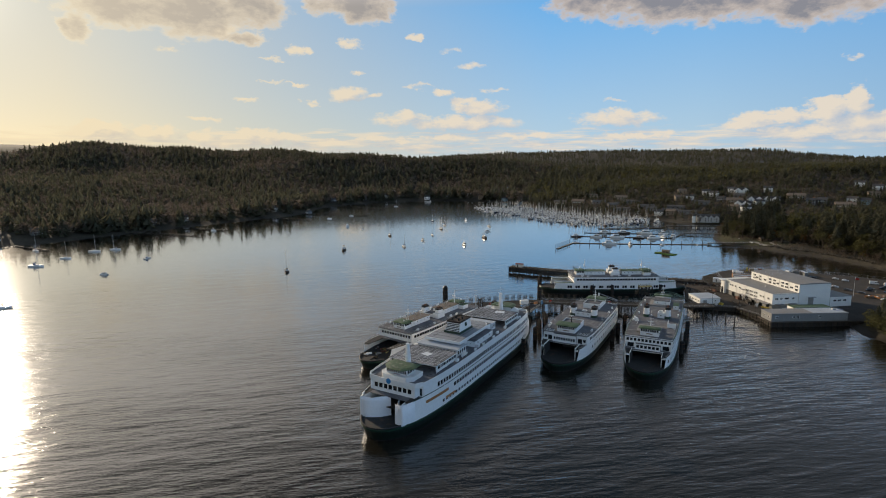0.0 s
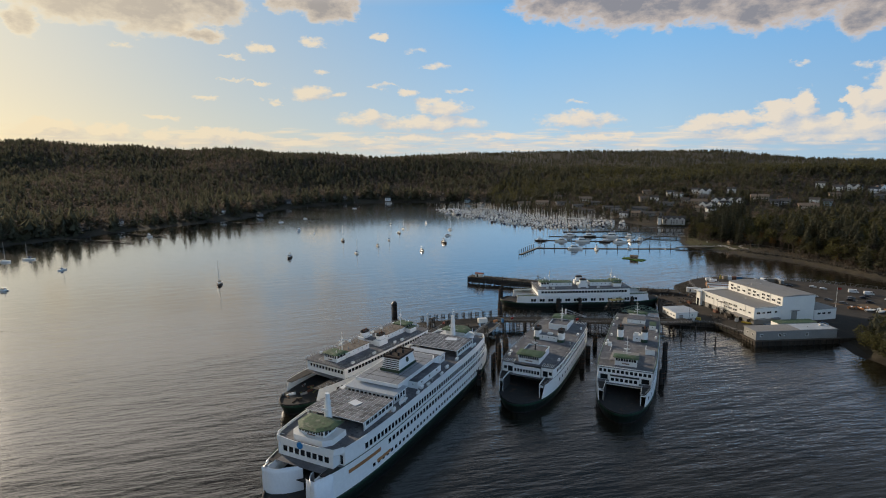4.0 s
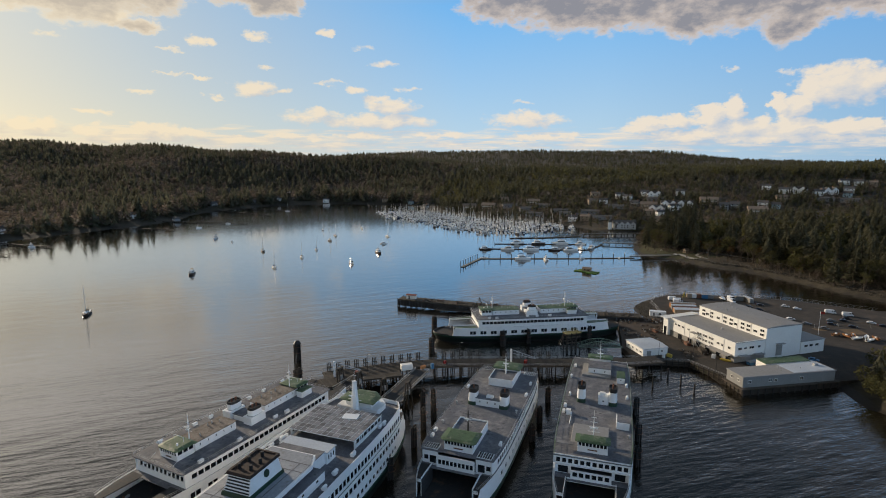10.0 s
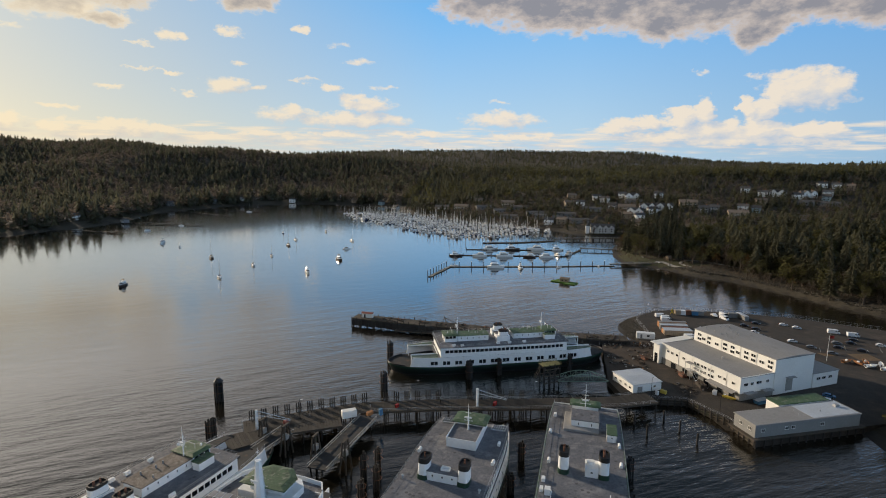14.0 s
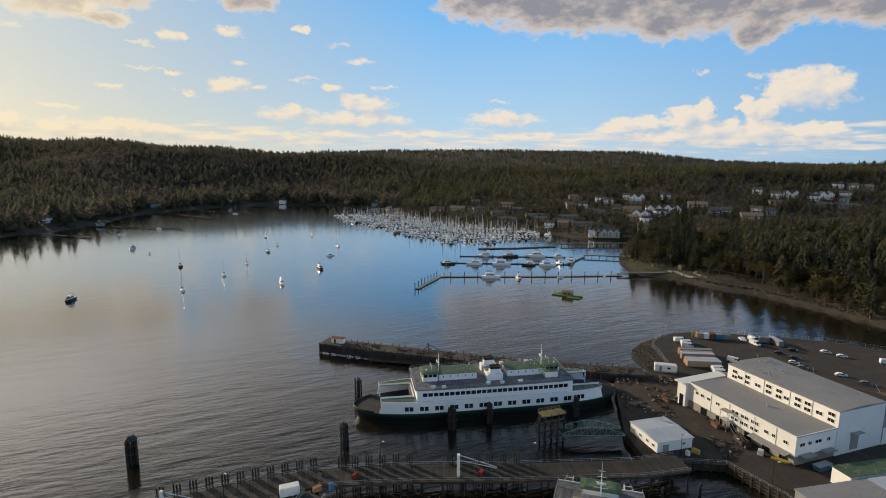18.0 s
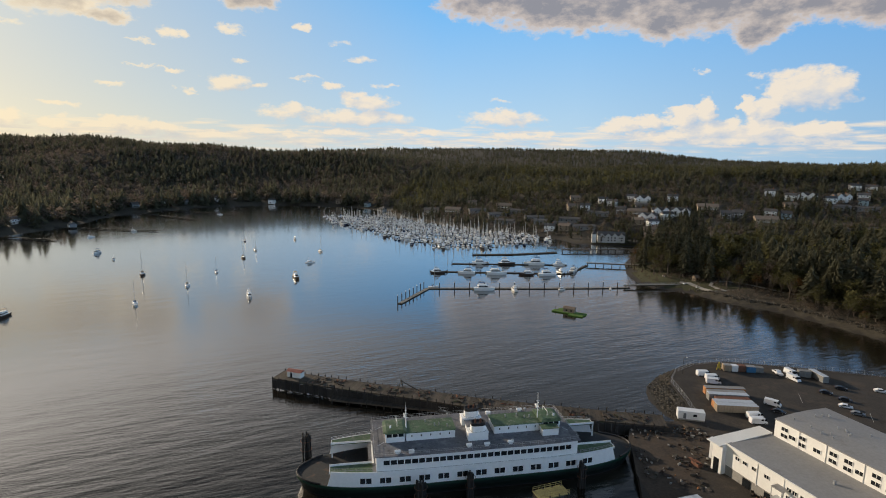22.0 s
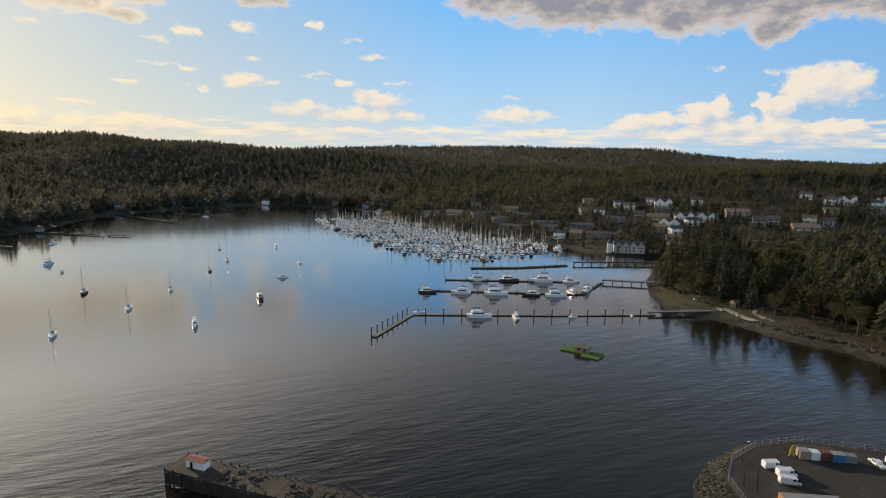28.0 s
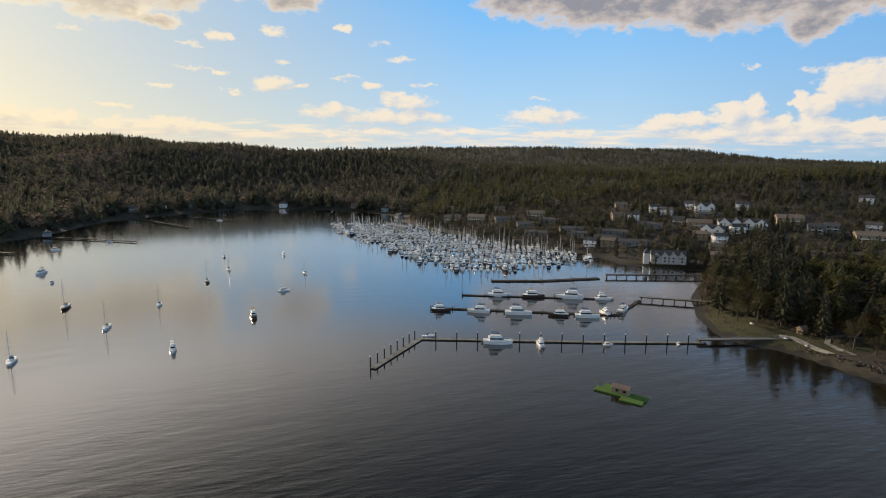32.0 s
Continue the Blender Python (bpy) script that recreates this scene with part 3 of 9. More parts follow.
BAY = np.array(SHORE + [(2600, -2500), (-2600, -2500)], float)


def shore_distance(x, y):
    """Metres inland (positive) or out in the bay (negative)."""
    d = np.full(x.shape, 1e9)
    inside = np.zeros(x.shape, bool)
    for (ax, ay), (bx, by) in zip(BAY, np.roll(BAY, -1, 0)):
        ex, ey = bx - ax, by - ay
        t = np.clip(((x - ax) * ex + (y - ay) * ey) / (ex * ex + ey * ey), 0, 1)
        d = np.minimum(d, np.hypot(x - ax - t * ex, y - ay - t * ey))
        cross = ((ay > y) != (by > y)) & (x < ex * (y - ay) / (ey if ey else 1e-9) + ax)
        inside ^= cross
    return np.where(inside, -d, d)


def bump(x, y, cx, cy, rx, ry, rot=0.0):
    c, s = math.cos(rot), math.sin(rot)
    u, v = ((x - cx) * c + (y - cy) * s) / rx, (-(x - cx) * s + (y - cy) * c) / ry
    return np.exp(-(u * u + v * v))


def land_height(x, y, d=None):
    x, y = np.asarray(x, float), np.asarray(y, float)
    d = shore_distance(x, y) if d is None else d
    beach = np.where(d < 0, np.maximum(d * 0.10, -4.0), np.minimum(d * np.where((x > 110) & (y > 470) & (y < 840), np.where(y < 628, 0.55, 0.17), 0.28), 3.2))
    rise = np.clip((d - 12) / 480, 0, 1) ** 0.8
    hill = 38 + 98 * bump(x, y, -2000, 1500, 1200, 480, 0.30) + 38 * bump(x, y, -700, 1750, 700, 350) + 48 * bump(x, y, -2400, 1500, 750, 500)
    hill = hill + 105 * bump(x, y, -300, 3700, 1700, 800, -0.05) + 28 * bump(x, y, 800, 3900, 450, 900) + 30 * bump(x, y, 1000, 1500, 700, 700)
    knoll = 30 * bump(x, y, 420, 1010, 260, 190) * np.clip((d - 15) / 60, 0, 1)
    roll = 7 * np.sin(x / 130 + 1.3) * np.sin(y / 170) + 4 * np.sin(x / 61 + y / 83)
    # the yard and its access are level
    yard = np.clip((x - 60) / 6, 0, 1) * np.clip((487 - y) / 12, 0, 1) * np.clip((y - 320) / 6, 0, 1) * np.clip((285 - x) / 40, 0, 1)
    z = beach + rise * (hill + roll) + knoll
    # low wooded point, and the town's slope behind it
    ramp = lambda v, a, b: np.clip((v - a) / (b - a), 0, 1)
    point = ramp(x, 90, 130) * ramp(y, 380, 430) * (1 - ramp(y, 800, 850))
    z = z * (1 - point) + np.minimum(z, 3.0 + 0.05 * np.maximum(d, 0)) * point
    slope = np.minimum(0.2 * d, np.maximum(3.2, (y - 858) * 0.2 + 14 * ramp(x, 195, 270)))
    town_ = ramp(x, -170, -60) * (1 - ramp(x, 640, 800)) * ramp(y, 820, 870) * (1 - ramp(y, 1080, 1250)) * (d > 0)
    z = z * (1 - town_) + slope * town_
    return np.where(d > 0, z * (1 - yard) + np.minimum(z, 2.2) * yard, z)


def lines(*spans):
    out = []
    for a, b, step in spans:
        out += list(np.arange(a, b, step))
    return np.array(out + [spans[-1][1]])


GX = lines((-4800, -2000, 200), (-2000, -300, 28), (-300, 60, 18), (60, 440, 6), (440, 1600, 28), (1600, 4801, 200))
GY = lines((-3000, 200, 200), (200, 300, 25), (300, 1000, 6), (1000, 1400, 14), (1400, 4800, 60))
gx, gy = np.meshgrid(GX, GY)
gz = land_height(gx, gy)
gd = shore_distance(gx, gy)
nx, ny = len(GX), len(GY)
ground = Mesh()
ground.v = list(zip(gx.ravel().tolist(), gy.ravel().tolist(), gz.ravel().tolist()))
ground.f = [(j * nx + i, j * nx + i + 1, (j + 1) * nx + i + 1, (j + 1) * nx + i) for j in range(ny - 1) for i in range(nx - 1)]
ground_ob = solid("ground", ground, "earth", "wooded land rising from a tidal shore", "ground", kind="structure", smooth=True)
ground_ob.data.materials.append(M["mud"])
ground_ob.data.materials.append(M["grass"])
for p in ground_ob.data.polygons:
    cx, cy, cz = p.center
    if cz < 0.9 and cx > 40:
        p.material_index = 1
    elif cx > 100 and 630 < cy < 770 and 0.9 < cz < 4.6:
        p.material_index = 2
sea = Mesh().add([(-4900, -3000, 0), (4900, -3000, 0), (4900, 4900, 0), (-4900, 4900, 0)], [(0, 1, 2, 3)])
solid("water", sea, "water", "calm grey-blue harbour water with light ripples", "water", kind="structure")


# ---- far woods ----
def conifer_rows(rng, wide, tiers, blades):
    """Foliage of one conifer of height 1: tiers of drooping blades, as vertices (n, k, 3) and triangles."""
    vs, fs = [], []
    lop = [rng.uniform(0.65, 1.3) for _ in range(5)]
    for t in range(tiers):
        r = wide * (1 - t / tiers) ** 0.7 + 0.02
        o = rng.uniform(0, 6.28)
        for b in range(blades):
            z = 0.10 + 0.82 * (t + rng.uniform(-0.45, 0.45)) / tiers
            a = o + 6.283 * b / blades + rng.uniform(-0.3, 0.3)
            w = 2.5 / blades * rng.uniform(0.7, 1.2)
            rr = r * rng.uniform(0.5, 1.2) * lop[int(a / 6.283 * 5) % 5]
            k = len(vs)
            top = z + 0.85 / tiers + rng.uniform(0.02, 0.07)
            vs += [(0, 0, top), (rr * math.cos(a - w), rr * math.sin(a - w), z - rng.uniform(-0.02, 0.04)),
                   (rr * math.cos(a + w), rr * math.sin(a + w), z - rng.uniform(-0.02, 0.04))]
            fs.append((k, k + 1, k + 2))
    return np.array(vs), np.array(fs)


def broadleaf_rows(rng, n):
    """Crown of one broadleaf tree of height 1: small tufts round an uneven cloud."""
    vs, fs = [], []
    for i in range(n):
        u = Vector((rng.gauss(0, 1), rng.gauss(0, 1), rng.gauss(0, 1))).normalized()
        rad = rng.uniform(0.55, 1.0)
        c = Vector((u.x * 0.30 * rad, u.y * 0.30 * rad, 0.60 + u.z * 0.36 * rad))
        k = len(vs)
        s = rng.uniform(0.07, 0.13) if n < 120 else rng.uniform(0.045, 0.085)
        for j in range(3):
            w = Vector((rng.gauss(0, 1), rng.gauss(0, 1), rng.gauss(0, 0.7))).normalized() * s
            vs.append(tuple(c + w))
        fs.append((k, k + 1, k + 2))
    return np.array(vs), np.array(fs)


def wood(name, label, xs, ys, zs, hs, shapes, mat):
    """Many trees as one sheet of stuff."""
    rng = np.random.default_rng(len(xs))
    pick = rng.integers(0, len(shapes), len(xs))
    spin = rng.uniform(0, 6.283, len(xs))
    wide = rng.uniform(0.8, 1.3, len(xs))
    V, F, o = [], [], 0
    for k, (sv, sf) in enumerate(shapes):
        idx = np.nonzero(pick == k)[0]
        if not len(idx):
            continue
        c, s = np.cos(spin[idx])[:, None], np.sin(spin[idx])[:, None]
        h, w = hs[idx][:, None], (hs[idx] * wide[idx])[:, None]
        px = (sv[:, 0] * c - sv[:, 1] * s) * w + xs[idx][:, None]
        py = (sv[:, 0] * s + sv[:, 1] * c) * w + ys[idx][:, None]
        pz = sv[:, 2] * h + zs[idx][:, None]
        V.append(np.stack([px, py, pz], -1).reshape(-1, 3))
        F.append((sf[None] + (np.arange(len(idx)) * len(sv))[:, None, None] + o).reshape(-1, 3))
        o += len(idx) * len(sv)
    V, F = np.concatenate(V), np.concatenate(F)
    me = bpy.data.meshes.new(name)
    me.vertices.add(len(V))
    me.vertices.foreach_set("co", V.ravel())
    me.loops.add(F.size)
    me.loops.foreach_set("vertex_index", F.ravel().astype(np.int32))
    me.polygons.add(len(F))
    me.polygons.foreach_set("loop_start", np.arange(0, F.size, 3, dtype=np.int32))
    me.update(calc_edges=True)
    me.materials.append(M[mat])
    return tagged(new(name, me), label, "woods", kind="stuff")


HOUSE_AT = []
tree_rng = random.Random(5)
CONIFERS_FAR = [conifer_rows(tree_rng, 0.30, 4, 6) for _ in range(6)]
CONIFERS_BIG = [conifer_rows(tree_rng, 0.23, 20, 13) for _ in range(6)]
CONIFERS_MID = [conifer_rows(tree_rng, 0.23, 8, 6) for _ in range(6)]
LEAFY_MID = [broadleaf_rows(tree_rng, 46) for _ in range(6)]
LEAFY_FAR = [broadleaf_rows(tree_rng, 26) for _ in range(6)]


def clearings(x, y):
    """Ground kept free of trees: the town, the park lawn and the yard."""
    town = bump(x, y, 140, 868, 45, 16) > 0.5
    for hx, hy in HOUSE_AT:
        town |= ((x - hx + 1) / 9) ** 2 + ((y - hy + 2) / 9) ** 2 < 1
    yard = (x > 60) & (x < 262) & (y > 300) & (y < 492)
    park = (y > 612) & (y < 700) & (shore_distance(x, y) < 16) & (x > 100)
    return town | yard | park


def scatter(n, x0, x1, y0, y1, dmin, seed, keep=None):
    r = np.random.default_rng(seed)
    x, y = r.uniform(x0, x1, n), r.uniform(y0, y1, n)
    d = shore_distance(x, y)
    ok = (d > dmin)
    if keep is not None:
        ok &= keep(x, y)
    x, y, d = x[ok], y[ok], d[ok]
    return x, y, land_height(x, y, d), r




# ---- ferries ----
PANES = {}


def pane_mesh(w, h, mat="glass", depth=0.06):
    """A pane w wide (along y), h high, thin along x; shared by all panes of that size."""
    key = (round(w, 2), round(h, 2), mat, depth)
    if key not in PANES:
        PANES[key] = Mesh().box(0, 0, 0, depth, key[0], key[1]).data("pane", M[mat])
    return PANES[key]


def half_breadth(L, B, p=4.5, q=0.55):
    return lambda y: B / 2 * max(0.0, 1 - min(1, abs(2 * y / L)) ** p) ** q


def outline(hb, y0, y1, inset=0.0, n=28):
    ys = [y0 + (y1 - y0) * i / n for i in range(n + 1)]
    return [(hb(y) - inset, y) for y in ys] + [(-(hb(y) - inset), y) for y in reversed(ys)]


def side_wall(parent, hb, side, y0, y1, z0, z1, wins, mat="white", inset=0.0, slant=0.0, name="side_wall", t=0.22, win_name="window", seaward=False):
    """A plated side that follows the hull; wins: (ya, yb, za, zb) openings, each with a recessed pane."""
    w = Mesh()
    if seaward and side < 0:
        wins = []   # the sides that lie against the outer berth are plain
    br = {y0, y1}
    br |= {y0 + (y1 - y0) * i / 24 for i in range(25)}
    for a, b, *_ in wins:
        br = {v for v in br if not (a - 0.15 < v < b + 0.15) or v in (y0, y1)} | {a, b}
    br = sorted(br)
    px = lambda y, k=0.0: side * (hb(y) - inset - k)
    top = lambda y: min(max(y, y0 + slant), y1 - slant)
    for a, b in zip(br, br[1:]):
        win = next(((wa, wb, za, zb) for wa, wb, za, zb in wins if wa - 1e-6 <= a and b <= wb + 1e-6), None)
        bands = [(z0, z1)] if not win else [(z0, win[2]), (win[3], z1)]
        for lo, hi in bands:
            ya, yb = (top(a), top(b)) if hi == z1 else (a, b)
            w.add([(px(a), a, lo), (px(b), b, lo), (px(yb), yb, hi), (px(ya), ya, hi)], [(0, 1, 2, 3) if side > 0 else (3, 2, 1, 0)])
            w.add([(px(a, t), a, lo), (px(b, t), b, lo), (px(yb, t), yb, hi), (px(ya, t), ya, hi)], [(3, 2, 1, 0) if side > 0 else (0, 1, 2, 3)])
        if win:
            za, zb = win[2], win[3]
            for (p, q) in (((a, za), (b, za)), ((b, za), (b, zb)), ((b, zb), (a, zb)), ((a, zb), (a, za))):
                w.add([(px(p[0]), p[0], p[1]), (px(q[0]), q[0], q[1]), (px(q[0], t), q[0], q[1]), (px(p[0], t), p[0], p[1])], [(0, 1, 2, 3)])
    ya = [top(y) for y in br]
    for a, b in zip(ya, ya[1:]):
        if b > a:
            w.add([(px(a), a, z1), (px(b), b, z1), (px(b, t), b, z1), (px(a, t), a, z1)], [(0, 1, 2, 3)])
    for y in (y0, y1):
        w.add([(px(y), y, z0), (px(top(y)), top(y), z1), (px(top(y), t), top(y), z1), (px(y, t), y, z0)], [(0, 1, 2, 3)])
    wall = part(name, w, mat, parent)
    for a, b, za, zb in wins:
        ym = (a + b) / 2
        ang = math.degrees(math.atan2(-(px(b) - px(a)), b - a))
        part(win_name, pane_mesh(b - a + 0.1, zb - za + 0.1), "", wall, at=pose(px(ym, t * 0.75), ym, (za + zb) / 2, 0, 0, ang))
    return wall


def cross_wall(parent, y, face, x0, x1, z0, z1, wins, mat="white", name="front_wall", t=0.22, rake=0.0):
    """A wall across the ship; face -1 looks to the bow. wins: (xa, xb, za, zb). rake: how far its top leans back."""
    w = Mesh()
    br = sorted({x0, x1} | {v for a, b, *_ in wins for v in (a, b)})
    yy = lambda z, k=0.0: y - face * (rake * (z - z0) / (z1 - z0) + k)
    for a, b in zip(br, br[1:]):
        win = next(((wa, wb, za, zb) for wa, wb, za, zb in wins if wa - 1e-6 <= a and b <= wb + 1e-6), None)
        for lo, hi in ([(z0, z1)] if not win else [(z0, win[2]), (win[3], z1)]):
            for k in (0, t):
                w.add([(a, yy(lo, k), lo), (b, yy(lo, k), lo), (b, yy(hi, k), hi), (a, yy(hi, k), hi)], [(0, 1, 2, 3) if (face < 0) == (k == 0) else (3, 2, 1, 0)])
        if win:
            za, zb = win[2], win[3]
            for (p, q) in (((a, za), (b, za)), ((b, za), (b, zb)), ((b, zb), (a, zb)), ((a, zb), (a, za))):
                w.add([(p[0], yy(p[1]), p[1]), (q[0], yy(q[1]), q[1]), (q[0], yy(q[1], t), q[1]), (p[0], yy(p[1], t), p[1])], [(0, 1, 2, 3)])
    for x in (x0, x1):
        w.add([(x, yy(z0), z0), (x, yy(z1), z1), (x, yy(z1, t), z1), (x, yy(z0, t), z0)], [(0, 1, 2, 3)])
    w.add([(x0, yy(z1), z1), (x1, yy(z1), z1), (x1, yy(z1, t), z1), (x0, yy(z1, t), z1)], [(0, 1, 2, 3)])
    wall = part(name, w, mat, parent)
    for a, b, za, zb in wins:
        part("window", pane_mesh(b - a + 0.1, zb - za + 0.1), "", wall, at=pose((a + b) / 2, yy((za + zb) / 2, t * 0.75), (za + zb) / 2, 0, 0, 90))
    return wall


def row(a, b, n, gap, za, zb):
    """n even openings between a and b."""
    w = (b - a - gap * (n - 1)) / n
    return [(a + i * (w + gap), a + i * (w + gap) + w, za, zb) for i in range(n)]


def house(parent, x0, x1, y0, y1, z0, z1, roof="deck", side_n=0, end_n=0, wz=None, name="deckhouse", over=0.25, ends=(True, True), win_w=0.5):
    """A deckhouse: four walls with openings, and a roof slab with an edge."""
    wz = wz or (z0 + 1.1, z1 - 0.7)
    base = part(name, Mesh().box((x0 + x1) / 2, (y0 + y1) / 2, z0 + 0.08, x1 - x0 - 0.5, y1 - y0 - 0.5, 0.16), "white", parent)
    gap = lambda length, n: length / max(n, 1) * (1 - win_w)
    cx = (x0 + x1) / 2
    for s in (1, -1):
        g = gap(y1 - y0, side_n)
        side_wall(base, lambda y: (x1 - x0) / 2, s, y0, y1, z0, z1, row(y0 + g / 2 + 0.3, y1 - g / 2 - 0.3, side_n, g, *wz) if side_n else [], name="wall").location.x = cx
    for y, f, on in ((y0, -1, ends[0]), (y1, 1, ends[1])):
        g = gap(x1 - x0, end_n)
        cross_wall(base, y, f, x0 + 0.01, x1 - 0.01, z0, z1, row(x0 + g / 2 + 0.25, x1 - g / 2 - 0.25, end_n, g, *wz) if end_n and on else [], name="wall")
    part("roof", Mesh().box(cx, (y0 + y1) / 2, z1 + 0.11, x1 - x0 + 2 * over, y1 - y0 + 2 * over, 0.2, c=0.06), roof, base)
    return base


def pilothouse(parent, y, face, z, w, d, base_h=1.2, h=2.5, over=0.9, mat="green", nwin=7, bevel=1.6):
    """The wheelhouse: a base with a name board, a ring of windows and a wide flat roof. y: its front, which looks to face."""
    yb = y - face * d
    lo, hi = min(y, yb), max(y, yb)
    ph = part("pilothouse", Mesh().box(0, (lo + hi) / 2, z + base_h / 2, w, d, base_h, c=0.08), "white", parent)
    zt = z + base_h
    for s in (1, -1):
        side_wall(ph, lambda q: w / 2, s, lo, hi, zt, zt + h - 0.9, row(lo + 0.35, hi - 0.35, 3, 0.22, zt + 0.25, zt + h - 1.15), name="wall")
    cross_wall(ph, y, face, -w / 2 + 0.01, w / 2 - 0.01, zt, zt + h - 0.9, row(-w / 2 + 0.3, w / 2 - 0.3, nwin, 0.2, zt + 0.25, zt + h - 1.15), name="wall", rake=-0.15)
    cross_wall(ph, yb, -face, -w / 2 + 0.01, w / 2 - 0.01, zt, zt + h - 0.9, [], name="wall")
    ry0, ry1 = lo - over, hi + over
    x = w / 2 + over
    oct_ = [(x - bevel, ry0), (x, ry0 + bevel), (x, ry1), (-x, ry1), (-x, ry0 + bevel), (-x + bevel, ry0)] if face < 0 else \
           [(x, ry0), (x, ry1 - bevel), (x - bevel, ry1), (-x + bevel, ry1), (-x, ry1 - bevel), (-x, ry0)]
    zr = zt + h - 0.9
    part("roof", Mesh().rings([[(a, b, zr) for a, b in oct_], [(a, b, zr + 0.25) for a, b in oct_],
                               [(a * 0.72, (b - (lo + hi) / 2) * 0.72 + (lo + hi) / 2, zr + 0.55) for a, b in oct_]]), mat, ph, "faded green painted roof")
    part("name_board", Mesh().box(0, y + face * 0.06, z + base_h * 0.6, w * 0.32, 0.08, 0.34), "rust", ph)
    return ph


def funnel(parent, x, y, z, w, d, h, pipes=2, green=0.22, black=0.22, lean=0.0):
    """A ship's funnel of rounded plan: green foot, white body, black cap and exhaust pipes."""
    n = 18
    ring = lambda zz, k: [(x + w / 2 * k * math.copysign(abs(math.cos(a)) ** 0.6, math.cos(a)), y + lean * (zz - z) / h + d / 2 * k * math.copysign(abs(math.sin(a)) ** 0.6, math.sin(a)), zz)
                          for a in (2 * math.pi * i / n for i in range(n))]
    z1, z2, z3 = z + h * green, z + h * (1 - black), z + h
    f = part("funnel", Mesh().rings([ring(z1, 0.99), ring(z2, 0.93)], cap=False), "white", parent)
    part("foot", Mesh().rings([ring(z, 1.06), ring(z1, 1.03)]), "trim_green", f)
    part("cap", Mesh().rings([ring(z2, 0.96), ring(z3, 0.95), ring(z3, 0.80), ring(z3 - 0.35, 0.78)]), "black", f)
    for i in range(pipes):
        yy = y + lean + (i - (pipes - 1) / 2) * d * 0.34
        part("exhaust_pipe", Mesh().cyl(x, yy, z3 - 0.5, z3 + 0.8, 0.3, 0.26, 8), "rust", f)
    return f


def mast(parent, x, y, z, h, r=0.22, arms=3, mat="white", tower=0.0):
    m = part("mast", Mesh().cyl(x, y, z, z + h, r + tower, r * 0.45 + tower * 0.45, 8), mat, parent)
    for i in range(arms):
        zz = z + h * (0.45 + 0.18 * i)
        w = h * (0.20 - 0.035 * i)
        part("yard", Mesh().tube((x - w, y, zz), (x + w, y, zz), 0.07).tube((x, y - w * 0.5, zz + 0.3), (x, y + w * 0.5, zz + 0.3), 0.06), mat, m)
    part("radar", Mesh().box(x, y - 0.5 - tower, z + h * 0.62, 2.1, 0.28, 0.32).cyl(x, y - 0.5 - tower, z + h * 0.62 - 0.6, z + h * 0.62 - 0.15, 0.22), "white", m)
    part("antenna", Mesh().tube((x, y, z + h), (x, y, z + h * 1.28), 0.06, 5, 0.03), mat, m)
    return m


def railing(parent, pts, z, h=1.05, step=2.2, mat="steel"):
    """A guard rail along a line of points."""
    m = Mesh()
    for (ax, ay), (bx, by) in zip(pts, pts[1:]):
        for k in (h, h * 0.55):
            m.tube((ax, ay, z + k), (bx, by, z + k), 0.04, 4)
        d = math.hypot(bx - ax, by - ay)
        for i in range(max(1, int(d / step))):
            u = i / max(1, int(d / step))
            m.tube((ax + (bx - ax) * u, ay + (by - ay) * u, z), (ax + (bx - ax) * u, ay + (by - ay) * u, z + h), 0.04, 4)
    return part("railing", m, mat, parent)


def hull(ship, L, B, zc, hb, draft=1.5):
    ys = [-L / 2 + L * (0.5 - 0.5 * math.cos(math.pi * i / 36)) for i in range(37)]
    ring = lambda z, k, ky: [(hb(y) * k + 0.02, y * ky, z) for y in ys] + [(-hb(y) * k - 0.02, y * ky, z) for y in reversed(ys)]
    h = part("hull", Mesh().rings([ring(-draft, 0.84, 0.955), ring(0.4, 0.92, 0.975), ring(zc * 0.55, 0.985, 0.99), ring(zc - 0.75, 1.0, 1.0)]), "hull", ship, smooth=False)
    part("boot_stripe", Mesh().rings([ring(-0.3, 0.912, 0.974), ring(0.55, 0.934, 0.9785)], cap=False), "boot", h)
    part("rub_rail", Mesh().rings([ring(zc - 0.75, 1.012, 1.003), ring(zc - 0.05, 1.015, 1.004), ring(zc - 0.05, 0.95, 0.99)], cap=False), "trim_green", h)
    part("car_deck", Mesh().rings([ring(zc - 0.5, 0.99, 0.997), ring(zc, 0.99, 0.997)]), "cardeck", ship)
    for e in (-1, 1):
        yy = [y for y in ys if y * e > L * 0.43]
        pts = [(hb(y) * 0.985, y) for y in yy] if e < 0 else [(hb(y) * 0.985, y) for y in yy]
        pts = pts[::-1] if e < 0 else pts
        arc = pts + [(-a, b) for a, b in reversed(pts)]
        bead = []
        for k, (ax, ay) in enumerate(arc):
            (px, py), (qx, qy) = arc[max(0, k - 1)], arc[min(len(arc) - 1, k + 1)]
            d = math.hypot(qx - px, qy - py)
            nx_, ny_ = (qy - py) / d, (px - qx) / d
            bead.append([(ax + nx_ * 0.3 * math.cos(a), ay + ny_ * 0.3 * math.cos(a), zc + 0.3 + 0.3 * math.sin(a)) for a in (0, 1.047, 2.094, 3.142, 4.189, 5.236)])
        m = Mesh().rings(bead)
        part("bow_fender", m, "boot", ship, "worn rubbing bead round the open end")
    return h


